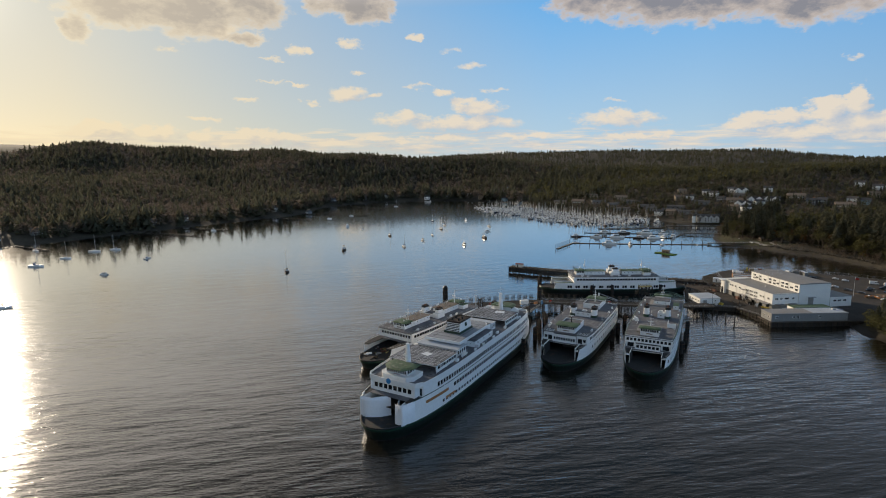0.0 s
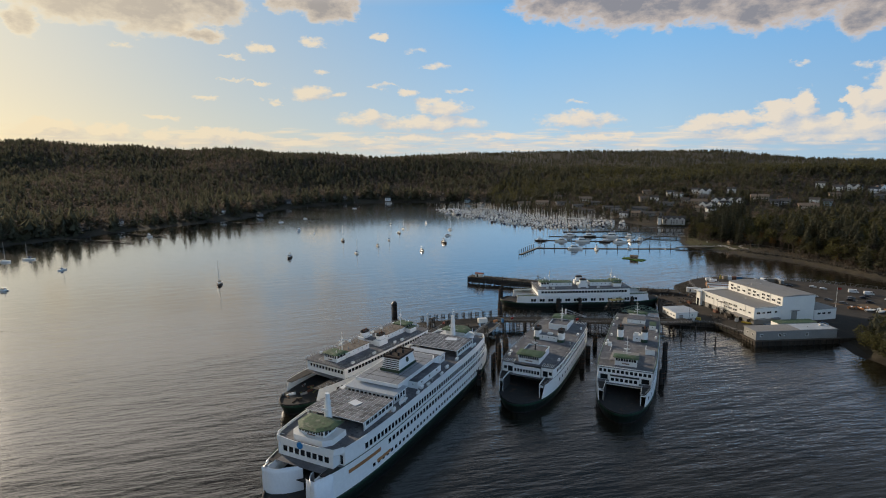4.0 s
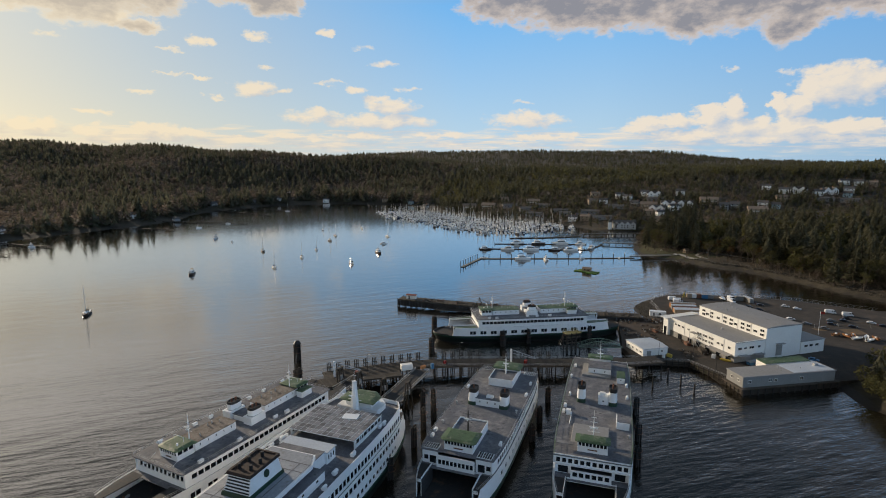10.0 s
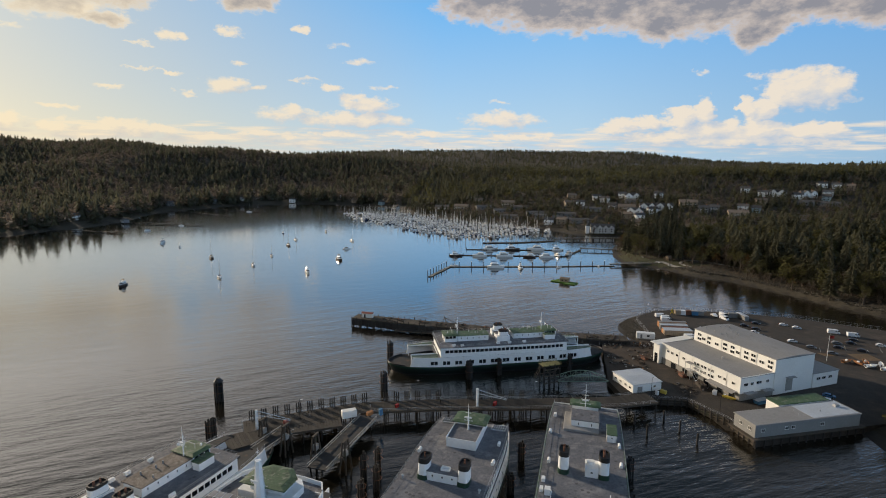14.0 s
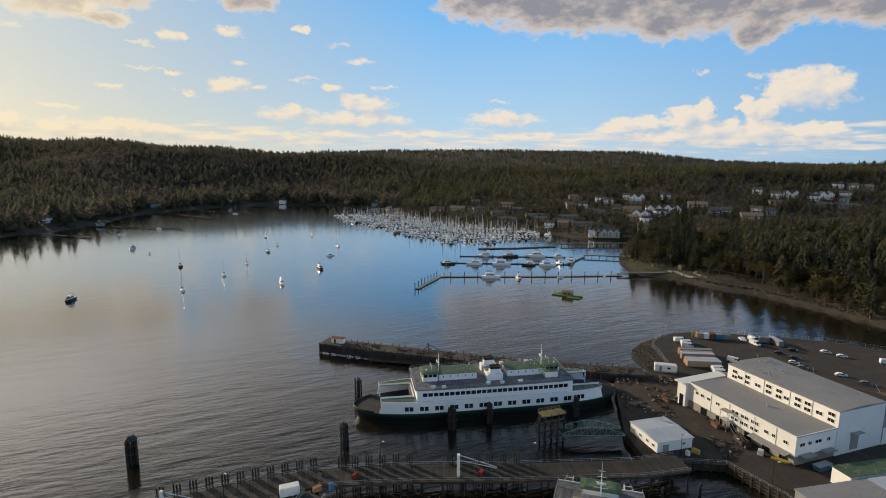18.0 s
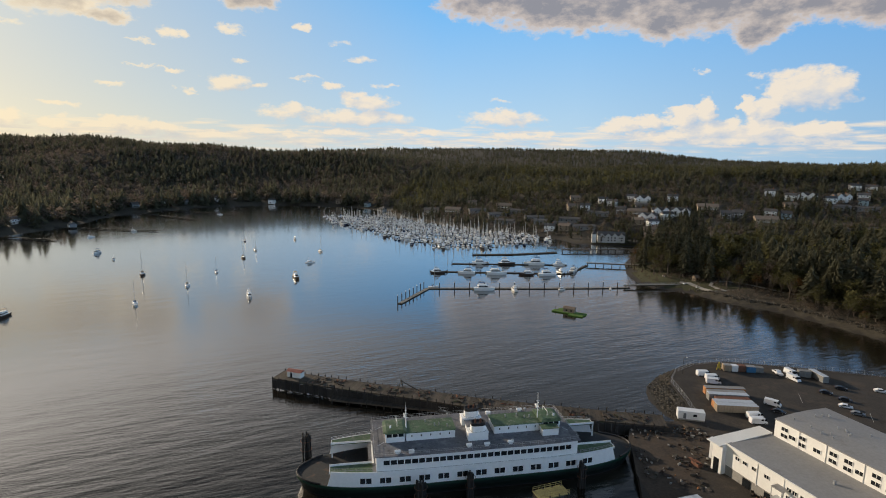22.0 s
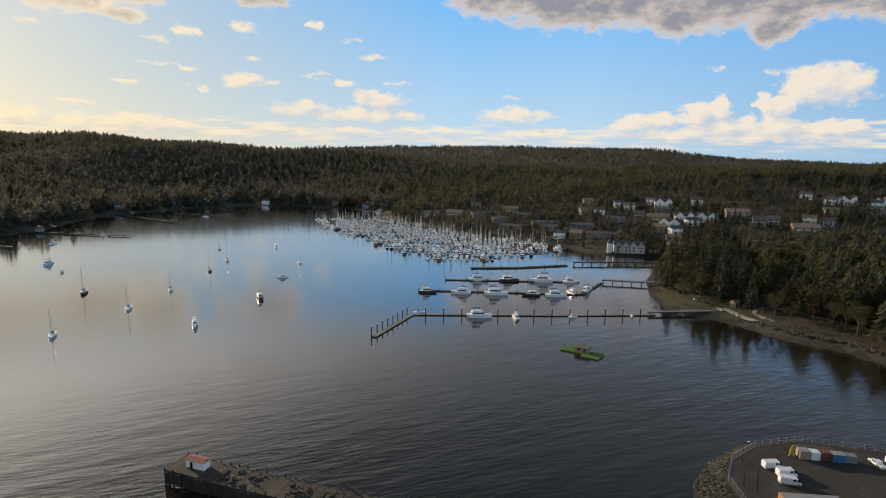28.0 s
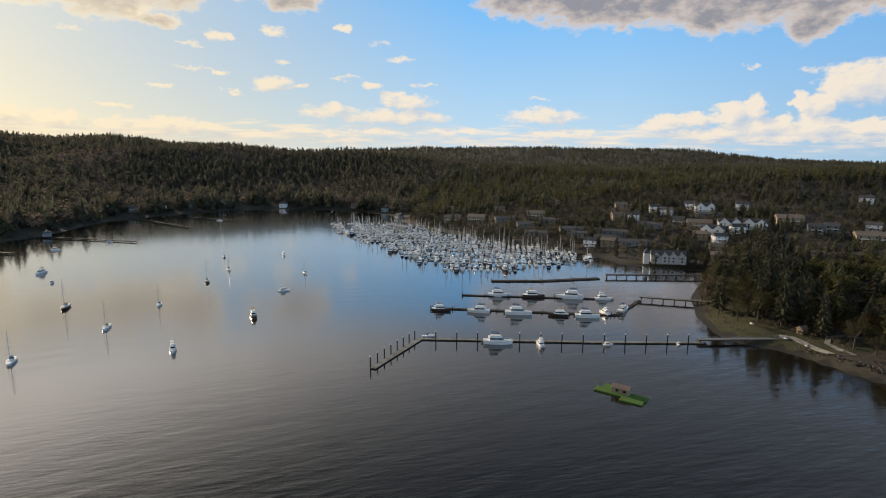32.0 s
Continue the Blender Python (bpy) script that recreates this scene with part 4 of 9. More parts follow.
def wings(ship, hb, e, y_cab, y_end, zc, zp, tunnel, deck_mat="deck", inner="cardeck", bare=False):
    """The open shoulders of the car deck on both sides of the tunnel, at one end."""
    n = 8
    while hb(y_end) < tunnel + 0.8 and abs(y_end) > abs(y_cab) + 2:
        y_end -= e * 0.4
    for s in (1, -1):
        ys = [y_cab + (y_end - y_cab) * i / n for i in range(n + 1)]
        slab = [(s * (hb(y) - 0.2), y) for y in ys] + [(s * tunnel, y) for y in reversed(ys)]
        if s * e > 0:
            slab.reverse()
        wd = part("wing_deck", Mesh().prism(slab[::-1], zp - 0.3, zp - 0.02), deck_mat, ship)
        lo, hi = min(y_cab, y_end), max(y_cab, y_end)
        # walls coloured dark like the car deck to imitate the tunnel's shade
        if inner:
            part("tunnel_wall", Mesh().box(s * (tunnel - 0.12), (lo + hi) / 2, (zc + zp) / 2 + 0.1, 0.24, hi - lo, zp - zc - 0.15), inner, wd)
        if bare:
            railing(wd, [(s * (hb(y) - 0.3), y) for y in ys], zp, 1.0, 1.6)
            continue
        xo = hb(y_end)
        part("wing_fascia", Mesh().box(s * (xo + tunnel) / 2, y_end - e * 0.1, zp - 0.35, xo - tunnel, 0.2, 0.8), "white", wd)
        part("wing_coaming", Mesh().box(s * (tunnel + 0.08), (lo + hi) / 2, zp + 0.25, 0.16, hi - lo, 0.7), "white", wd)
        part("wing_post", Mesh().box(s * (tunnel + 0.1), y_end - e * 0.3, (zc + zp) / 2 - 0.2, 0.3, 0.4, zp - zc - 0.5), "white", wd)
        railing(wd, [(s * (hb(y) - 0.3), y) for y in ys], zp, 1.0)
    if bare:
        return
    part("portal", Mesh().box(0, y_cab - e * 0.25, zp - 0.45, 2 * tunnel + 0.6, 0.5, 0.9), "white", ship)


def clutter(ship, rng, hb, y0, y1, z, n):
    """Vents, lockers and raft canisters along the deck edges."""
    for i in range(n):
        y = rng.uniform(y0, y1)
        s = rng.choice((1, -1))
        x = s * (hb(y) - rng.uniform(1.2, 2.2))
        k = rng.random()
        if k < 0.4:
            part("raft_canister", Mesh().tube((x, y - 0.8, z + 0.65), (x, y + 0.8, z + 0.65), 0.42, 10).box(x, y, z + 0.15, 0.8, 1.1, 0.3), "white", ship)
        elif k < 0.7:
            part("deck_locker", Mesh().box(x, y, z + 0.45, 0.9, 1.6, 0.9, c=0.08), "white", ship)
        else:
            part("vent", Mesh().cyl(x, y, z, z + 0.9, 0.25).cyl(x, y, z + 0.9, z + 1.15, 0.45, 0.35), "steel", ship)


def life_davit(ship, x, y, z):
    b = part("rescue_boat", Mesh().rings([[(x + a * k, y + b_ * k2, z + zz) for a, b_ in ((0, -2.6), (0.7, -1.4), (0.8, 1.6), (0.5, 2.3), (-0.5, 2.3), (-0.8, 1.6), (-0.7, -1.4))]
                                          for k, k2, zz in ((0.5, 0.85, 0.7), (1.0, 1.0, 1.5), (0.8, 0.9, 1.6))]), "white", ship)
    for yy in (-1.6, 1.6):
        part("davit", Mesh().tube((x, y + yy, z), (x, y + yy, z + 2.4), 0.1).tube((x, y + yy, z + 2.4), (x * 1.06, y + yy, z + 2.6), 0.1), "white", b)


def evergreen_ferry(at, label, worn):
    L, B, zc, zp, zr = 104.0, 22.5, 4.0, 8.4, 12.6
    ship = thing("ferry", label, "ferry", at, "moored ferries")
    hb = half_breadth(L, B)
    rng = random.Random(3 + worn)
    hull(ship, L, B, zc, hb)
    lower = []
    for i in range(13):
        y = -34 + i * 5.45
        lower += [(y, y + 1.45, 4.9, 6.6), (y + 1.65, y + 3.1, 4.9, 6.6)]
    cab = 29.5
    for s in (1, -1):
        side_wall(ship, hb, s, -43, 43, zc, zp, lower, slant=1.3, name="side_plating", win_name="port", seaward=True)
        side_wall(ship, hb, s, -cab, cab, zp, zr, row(-cab + 2.0, cab - 2.0, 28, 0.28, 10.1, 11.5), inset=0.35, name="cabin_side", seaward=True)
        part("belt", Mesh().rings([[(s * (hb(y) + 0.02), y, zp - 0.1) for y in np.linspace(-42, 42, 40)], [(s * (hb(y) + 0.16), y, zp + 0.02) for y in np.linspace(-42, 42, 40)],
                                   [(s * (hb(y) - 0.1), y, zp + 0.06) for y in np.linspace(-42, 42, 40)]], cap=False, closed=False), "white", ship)
    part("cabin_deck", Mesh().prism(outline(hb, -cab - 2, cab + 2, 0.3), zp - 0.25, zp - 0.03), "deck", ship)
    part("sun_deck", Mesh().prism(outline(hb, -cab - 0.8, cab + 0.8, 0.05), zr, zr + 0.22), "deck", ship, "grey coated open sun deck")
    part("engine_casing", Mesh().box(0, 0, (zc + zp) / 2, 5.5, 50, zp - zc - 0.3), "cardeck", ship)
    for e in (-1, 1):
        w = hb(cab) - 0.4
        cross_wall(ship, e * cab, e, -w, w, zp, zr, row(-w + 1.2, w - 1.2, 11, 0.5, 9.9, 11.2), name="cabin_front", rake=0.8)
        wings(ship, hb, e, e * (cab + 1), e * 42.4, zc, zp, 5.8, "green" if not worn else "cardeck", None, bool(worn))
        railing(ship, [(-w, e * (cab + 0.4)), (w, e * (cab + 0.4))], zr + 0.2)
        ph = pilothouse(ship, e * 26.5, e, zr + 0.2, 7.2, 5.6, 1.3, 2.5, 0.6, bevel=0.8)
        h = house(ship, -3.4, 3.4, min(e * 6.0, e * 20.5), max(e * 6.0, e * 20.5), zr + 0.2, zr + 2.7, "green" if not worn else "wornroof", 5, 0, win_w=0.16, over=0.3)
        for k in range(4):
            yy = e * rng.uniform(8, 18)
            part("roof_vent", Mesh().cyl(rng.uniform(-2.4, 2.4), yy, zr + 2.9, zr + 3.7, 0.22), "steel", h)
        mast(ship, 0.8, e * 20.3, zr + 3.0, 6.5, 0.2)
        part("searchlight", Mesh().cyl(2.0, e * 25, zr + 4.0, zr + 4.6, 0.3), "white", ph)
        part("whistle_frame", Mesh().tube((-2, e * 23, zr + 4.1), (-2, e * 23, zr + 5.4), 0.07).tube((2, e * 23, zr + 4.1), (2, e * 23, zr + 5.4), 0.07).tube((-2, e * 23, zr + 5.4), (2, e * 23, zr + 5.4), 0.07), "white", ph)
        for s in (1, -1):
            part("stair", Mesh().box(s * 5.2, e * 28.6, zr - 0.4, 1.0, 3.6, 0.15).tube((s * 4.7, e * 27, zr + 1.2), (s * 4.7, e * 30.4, zr - 0.6), 0.05), "white", ship)
    for s in (1, -1):
        house(ship, s * 4.6 - 1.7, s * 4.6 + 1.7, -2.6, 3.4, zr + 0.2, zr + 2.5, "white", 0, 0, name="fan_room", over=0.1)
        funnel(ship, s * 4.6, 0.6, zr + 2.4, 3.0, 4.6, 2.9, 2, 0.12, 0.28)
        pts = [(s * (hb(y) - 0.35), y) for y in np.linspace(-cab, cab, 13)]
        railing(ship, pts, zr + 0.2)
    house(ship, -2.4, 2.4, -1.8, 2.6, zr + 0.2, zr + 2.0, "deck", 0, 0, name="skylight_house")
    part("side_house", Mesh().box(5.6, 22.4, zr + 1.3, 2.6, 5.0, 2.2, c=0.06), "white", ship)
    part("side_house_roof", Mesh().box(5.6, 22.4, zr + 2.5, 3.0, 5.4, 0.18), "green", ship)
    clutter(ship, rng, hb, -27, 27, zr + 0.2, 12)
    if worn:
        # timbers, hoses and scrap left on the open end of the car deck
        for i in range(26):
            a, b, c = rng.uniform(0.5, 3.0), rng.uniform(0.25, 0.9), rng.uniform(0.2, 0.9)
            part("deck_gear", Mesh().box(rng.uniform(-7, 7), -rng.uniform(35, 48), zc + c / 2, a, b, c, rng.uniform(0, 3.1)), rng.choice(("rust", "timber", "mossyellow", "steel", "white", "soot")), ship)
    return ship


def issaquah_ferry(at, label):
    L, B, zc, zp, zr = 100.0, 24.0, 4.0, 9.0, 13.0
    ship = thing("ferry", label, "ferry", at, "moored ferries")
    hb = half_breadth(L, B, 4.2, 0.55)
    rng = random.Random(11)
    hull(ship, L, B, zc, hb)
    cab = 32.5
    for s in (1, -1):
        side_wall(ship, hb, s, -41.5, 41.5, zc, zp, row(-27, 27, 14, 2.4, 6.0, 7.3), slant=1.8, name="side_plating", win_name="port", seaward=True)
        side_wall(ship, hb, s, -cab, cab, zp, zr, row(-cab + 4, cab - 4, 30, 0.32, 10.0, 11.6), inset=0.5, name="cabin_side", seaward=True)
        part("promenade_rail", Mesh().rings([[(s * (hb(y) + 0.05), y, z) for y in np.linspace(-37, 37, 30)] for z in (zp + 0.15, zp + 0.5)], cap=False, closed=False), "white", ship)
        pts = [(s * (hb(y) - 0.35), y) for y in np.linspace(-cab, cab, 13)]
        railing(ship, pts, zr + 0.2)
        for k in (-24, -8, 14, 27):
            part("hull_stripe_post", Mesh().box(s * (hb(k) + 0.05), k, zc + 2.4, 0.12, 0.3, 4.6), "white", ship)
    part("cabin_deck", Mesh().prism(outline(hb, -cab - 2, cab + 2, 0.3), zp - 0.25, zp - 0.03), "deck", ship)
    part("sun_deck", Mesh().prism(outline(hb, -cab - 0.3, cab + 0.3, 0.1), zr, zr + 0.22), "deck", ship, "grey coated open sun deck")
    part("engine_casing", Mesh().box(0, 0, (zc + zp) / 2, 6, 52, zp - zc - 0.3), "cardeck", ship)
    for e in (-1, 1):
        w = hb(cab) - 0.6
        mid = 5.6
        cross_wall(ship, e * (cab + 1.2), e, -mid, mid, zp, zr - 0.3, row(-mid + 0.5, mid - 0.5, 9, 0.28, 10.0, 11.4), name="cabin_front")
        for s in (1, -1):
            a, b = sorted((s * mid, s * w))
            door = [(a + 0.6, a + 2.6, zp + 0.2, zp + 2.5), (a + 3.0, b - 0.4, 10.0, 11.4)] if s > 0 else [(a + 0.4, b - 3.0, 10.0, 11.4), (b - 2.6, b - 0.6, zp + 0.2, zp + 2.5)]
            cross_wall(ship, e * cab, e, a, b, zp, zr - 0.1, door, name="shelter_front")
            # glazed shelter roofs on both sides of the pilothouse
            sh = part("shelter_roof", Mesh().box(s * (mid + w) / 2, e * (cab - 1.7), zr + 0.45, abs(w - mid) - 0.4, 3.2, 0.12), "white", ship)
            for i in range(6):
                for j in range(2):
                    part("roof_pane", pane_mesh(1.3, abs(w - mid) / 6 - 0.35, "glass"), "", sh,
                         at=pose(s * (mid + 0.35 + (i + 0.5) * (abs(w - mid) - 0.6) / 6), e * (cab - 0.95 - j * 1.5), zr + 0.55, 0, 90, 0))
        wings(ship, hb, e, e * (cab + 0.6), e * 41.0, zc, zp, 7.2, "cardeck")
        railing(ship, [(-w, e * cab), (-mid, e * cab)], zr + 0.2)
        pilothouse(ship, e * 31.0, e, zr + 0.2, 8.6, 5.2, 1.5, 2.6, 1.0, bevel=1.0, nwin=9)
        a, b = sorted((e * 16.0, e * 25.6))
        h = house(ship, -4.4, 4.4, a, b, zr + 0.2, zr + 2.4, "deck", 0, 0, name="quarters", over=0.05)
        part("parapet", Mesh().box(0, e * 16.0, zr + 2.7, 8.8, 0.15, 0.7).box(-4.4, (a + b) / 2, zr + 2.7, 0.15, b - a, 0.7).box(4.4, (a + b) / 2, zr + 2.7, 0.15, b - a, 0.7), "white", h)
        mast(ship, 0.3, e * 23.0, zr + 2.5, 6.6, 0.3, 3, "black" if e < 0 else "white")
    for s in (1, -1):
        funnel(ship, s * 5.4, 0.5, zr + 0.2, 3.1, 4.4, 5.4, 1, 0.22, 0.24, lean=0.6)
        part("raft_canister", Mesh().tube((s * 10.6, 10, zr + 0.9), (s * 10.6, 11.8, zr + 0.9), 0.5, 10), "white", ship)
    h = house(ship, -4.2, 4.2, -1.2, 2.6, zr + 0.2, zr + 2.6, "deck", 0, 3, name="casing_house", over=0.05, win_w=0.2)
    part("air_handler", Mesh().box(0.4, 0.7, zr + 3.1, 2.4, 1.6, 0.7, c=0.12), "white", h)
    clutter(ship, rng, hb, -27, 27, zr + 0.2, 7)
    return ship


def super_ferry(at, label):
    L, B, zc, zp, zm, zr = 116.0, 22.6, 4.2, 8.6, 11.0, 13.4
    ship = thing("ferry", label, "ferry", at, "moored ferries")
    hb = half_breadth(L, B, 4.6, 0.52)
    rng = random.Random(17)
    hull(ship, L, B, zc, hb)
    c1, c2 = 41.0, 38.5
    for s in (1, -1):
        side_wall(ship, hb, s, -49, 49, zc, zp, row(-46, 46, 22, 2.6, 5.6, 7.0), slant=1.5, name="side_plating", win_name="port", seaward=True)
        side_wall(ship, hb, s, -c1, c1, zp, zm, row(-c1 + 3, c1 - 3, 36, 0.32, 9.2, 10.5), inset=0.25, name="cabin_side", seaward=True)
        side_wall(ship, hb, s, -c2, c2, zm, zr, row(-c2 + 1, c2 - 1, 34, 0.35, 11.5, 12.8), inset=0.1, name="upper_cabin_side", seaward=True)
        pts = [(s * (hb(y) - 0.35), y) for y in np.linspace(-c2, c2, 15)]
        railing(ship, pts, zr + 0.2)
        part("edge_stripe", Mesh().rings([[(s * (hb(y) - k), y, zr + 0.25) for y in np.linspace(-c2, c2, 30)] for k in (0.1, 0.5)], cap=False, closed=False), "green", ship)
    part("cabin_deck", Mesh().prism(outline(hb, -c1 - 1, c1 + 1, 0.3), zp - 0.25, zp - 0.03), "deck", ship)
    part("middle_deck", Mesh().prism(outline(hb, -c2 - 0.4, c2 + 0.4, 0.2), zm - 0.1, zm + 0.1), "white", ship)
    part("sun_deck", Mesh().prism(outline(hb, -c2 - 0.2, c2 + 0.2, 0.05), zr, zr + 0.22), "deck", ship, "grey sun deck with patchy worn coating")
    part("engine_casing", Mesh().box(0, 0, (zc + zp) / 2, 6, 66, zp - zc - 0.3), "cardeck", ship)
    for e in (-1, 1):
        w1, w2 = hb(c1) - 0.3, hb(c2) - 0.15
        cross_wall(ship, e * c1, e, -5.4, 5.4, zp, zm, row(-4.8, 4.8, 6, 0.5, 9.2, 10.5), name="cabin_front")
        for s in (1, -1):
            a, b = sorted((s * 5.4, s * w1))
            cross_wall(ship, e * (c1 - 2.2), e, a, b, zp, zm, [(a + 0.8, b - 0.8, zp + 0.1, zp + 2.1)], name="shelter_front")
        cross_wall(ship, e * c2, e, -w2, w2, zm, zr + 0.5, row(-w2 + 0.7, w2 - 0.7, 12, 0.55, 11.5, 12.8), name="upper_front")
        wings(ship, hb, e, e * (c1 + 0.3), e * 48.6, zc, zp, 6.5, "cardeck")
        pilothouse(ship, e * 35.2, e, zr + 0.2, 8.2, 3.2, 1.6, 2.5, 0.7, bevel=0.6, nwin=8)
        a, b = sorted((e * 20, e * 31.8))
        q = part("quarters_roof", Mesh().box(-1.0, (a + b) / 2, zr + 0.55, 10.5, b - a, 0.7, c=0.1), "roofgrey", ship, "raised roof of worn grey panels")
        mast(ship, 0, e * 31, zr + 1.0, 8.0, 0.18, 4)
        part("bridge_wing", Mesh().box(0, e * 34, zr + 1.7, 20, 1.6, 0.14), "deck", ship)
    h = house(ship, -4.0, 4.2, 22.5, 30.0, zr + 0.2, zr + 2.8, "deck", 0, 2, name="quarters", over=0.15, win_w=0.12)
    house(ship, 6.4, 9.2, 16.5, 23.0, zr + 0.2, zr + 2.4, "green", 2, 1, name="side_house", over=0.1, win_w=0.3)
    for s in (1, -1):
        funnel(ship, s * 5.1, -1.4, zr + 0.2, 2.9, 4.6, 5.8, 2, 0.22, 0.22, lean=0.6)
    h = house(ship, 0.4, 3.8, -3.2, 1.2, zr + 0.2, zr + 2.5, "white", 0, 1, name="casing_house", over=0.05, win_w=0.3)
    part("air_handler", Mesh().box(1.8, -0.8, zr + 3.2, 1.9, 1.6, 0.9, c=0.1), "white", h)
    part("screen", Mesh().box(8.2, -19, zr + 1.4, 3.8, 0.2, 2.2).box(6.4, -16.0, zr + 1.4, 0.2, 6, 2.2), "white", ship)
    part("screen", Mesh().box(-8.4, -13, zr + 1.0, 1.4, 1.6, 1.6), "white", ship)
    part("pipe_run", Mesh().tube((-7.5, -20, zr + 0.5), (-7.5, -12, zr + 0.5), 0.12).tube((-7.5, -12, zr + 0.5), (-8.4, -11, zr + 0.5), 0.12), "white", ship)
    clutter(ship, rng, hb, -33, 33, zr + 0.2, 8)
    return ship


def canopy(ship, y0, y1, w, z, nx_, ny_):
    """A raised shelter: posts, glazed sides and a roof of square panels."""
    c = part("canopy", Mesh().box(0, (y0 + y1) / 2, z, 2 * w, y1 - y0, 0.18), "white", ship, "white framed canopy over the sun deck")
    px, py = 2 * w / nx_, (y1 - y0) / ny_
    key = Mesh().box(0, 0, 0, px - 0.2, py - 0.2, 0.06).data("panel", M["panel"])
    for i in range(nx_):
        for j in range(ny_):
            part("panel", key, "", c, at=pose(-w + (i + 0.5) * px, y0 + (j + 0.5) * py, z + 0.11))
    for s in (1, -1):
        for y in np.linspace(y0 + 0.6, y1 - 0.6, 5):
            part("post", Mesh().box(s * (w - 0.3), y, z - 1.45, 0.22, 0.22, 2.7), "white", c)
        side_wall(c, lambda y: w - 0.1, s, y0 + 1, y1 - 0.2, z - 2.6, z - 0.1, row(y0 + 1.4, y1 - 0.6, 7, 0.25, z - 1.6, z - 0.35), name="wind_screen")
    return c


def jumbo_ferry(at, label):
    L, B, zc, z1, z2, zr = 140.0, 27.4, 4.8, 8.4, 12.2, 16.4
    ship = thing("ferry", label, "ferry", at, "moored ferries")
    hb = half_breadth(L, B, 4.4, 0.58)
    rng = random.Random(23)
    hull(ship, 134.0, B, zc, half_breadth(134.0, B, 5.0, 0.5), 2.0)
    cab = 51.0
    ports = [w for w in row(-40, 46, 38, 0.9, 6.0, 7.2)]
    mids = row(-32, 50, 38, 0.5, 9.4, 11.0)
    tops = row(-43, 50, 50, 0.42, 13.2, 15.0)
    for s in (1, -1):
        side_wall(ship, hb, s, -60.5, 60.5, zc, z1, ports, slant=0.6, name="side_plating", win_name="port", seaward=True)
        side_wall(ship, hb, s, -59.9, 57, z1, z2, mids, slant=1.2, name="middle_plating", seaward=True)
        side_wall(ship, hb, s, -cab, cab, z2, zr + 0.3, tops, inset=0.05, name="cabin_side", seaward=True)
        for zz, mt, h in ((z2 + 0.1, "trim_green", 0.28), (z1, "white", 0.2)):
            part("belt", Mesh().rings([[(s * (hb(y) + 0.10), y, zz) for y in np.linspace(-56, 56, 50)], [(s * (hb(y) + 0.10), y, zz + h) for y in np.linspace(-56, 56, 50)]],
                                      cap=False, closed=False), mt, ship)
        for a, b, za, zb in ((-50, -36, 9.4, 10.5), (-38, -31, 6.6, 7.6)):
            m = Mesh()
            m.rings([[(s * (hb(y) + 0.045), y, za) for y in np.linspace(a, b, 12)], [(s * (hb(y) + 0.045), y, zb) for y in np.linspace(a, b, 12)]], cap=False, closed=False)
            part("primer_patch", m, "orange", ship, "bare orange primer where paint was stripped")
        # low bulwark round the sun deck
        part("bulwark", Mesh().rings([[(s * (hb(y) - 0.05), y, zr + 0.2) for y in np.linspace(-cab, cab, 40)], [(s * (hb(y) - 0.05), y, zr + 1.0) for y in np.linspace(-cab, cab, 40)],
                                      [(s * (hb(y) - 0.3), y, zr + 1.0) for y in np.linspace(-cab, cab, 40)], [(s * (hb(y) - 0.3), y, zr + 0.2) for y in np.linspace(-cab, cab, 40)]],
                                     cap=False, closed=False), "white", ship)
    part("middle_deck", Mesh().prism(outline(hb, -57, 57, 0.3), z1 - 0.2, z1), "cardeck", ship)
    part("shelter_deck", Mesh().prism(outline(hb, -cab - 5.4, cab + 5.4, 0.25), z2 - 0.25, z2 - 0.05), "deck", ship)
    part("sun_deck", Mesh().prism(outline(hb, -cab, cab, 0.25), zr, zr + 0.24), "deck", ship, "wide grey sun deck")
    part("engine_casing", Mesh().box(0, 0, (zc + z2) / 2, 7, 88, z2 - zc - 0.6), "white", ship)
    for e in (-1, 1):
        w = hb(cab) - 0.2
        wf = 9.4
        cross_wall(ship, e * (cab + 2.6), e, -wf, wf, z2 - 0.1, zr - 0.4, row(-wf + 1.4, wf - 1.4, 8, 0.5, 13.3, 15.0), name="cabin_front", rake=0.4)
        for s in (1, -1):
            a, b = sorted((s * wf, s * w))
            cross_wall(ship, e * cab, e, a, b, z2 - 0.1, zr + 0.3, [(a + 0.5, b - 0.5, z2 + 0.2, z2 + 2.9)], name="shelter_front")
            part("cheek", Mesh().box(s * wf, e * (cab + 1.3), (z2 + zr) / 2, 0.3, 2.6, zr - z2), "white", ship)
            # upper shoulders and, at the bow, the wrapped ends of the car deck
            ys = [e * (cab + 4 + 4.2 * i / 6) for i in range(7)]
        arc = [(-w, e * cab), (-wf - 0.4, e * (cab + 2.6)), (-4, e * (cab + 3.3)), (4, e * (cab + 3.3)), (wf + 0.4, e * (cab + 2.6)), (w, e * cab)]
        br = Mesh()
        br.rings([[(x, y, zr - 0.4) for x, y in arc], [(x * 1.01, y, zr + 1.3) for x, y in arc], [(x * 0.985, y - e * 0.25, zr + 1.3) for x, y in arc], [(x * 0.985, y - e * 0.25, zr - 0.4) for x, y in arc]], cap=False, closed=False)
        part("bridge_front", br, "white", ship)
        pl = arc if e < 0 else arc[::-1]
        part("bridge_deck", Mesh().prism([(x * 0.98, y - e * 0.1) for x, y in pl], zr - 0.1, zr + 0.2), "deck", ship)
        part("crest", Mesh().cyl(0, 0, -0.1, 0.1, 1.0, 1.0, 16), "badge", ship, "round blue badge", at=pose(-1.0, e * (cab + 3.36), zr + 0.5, 90))
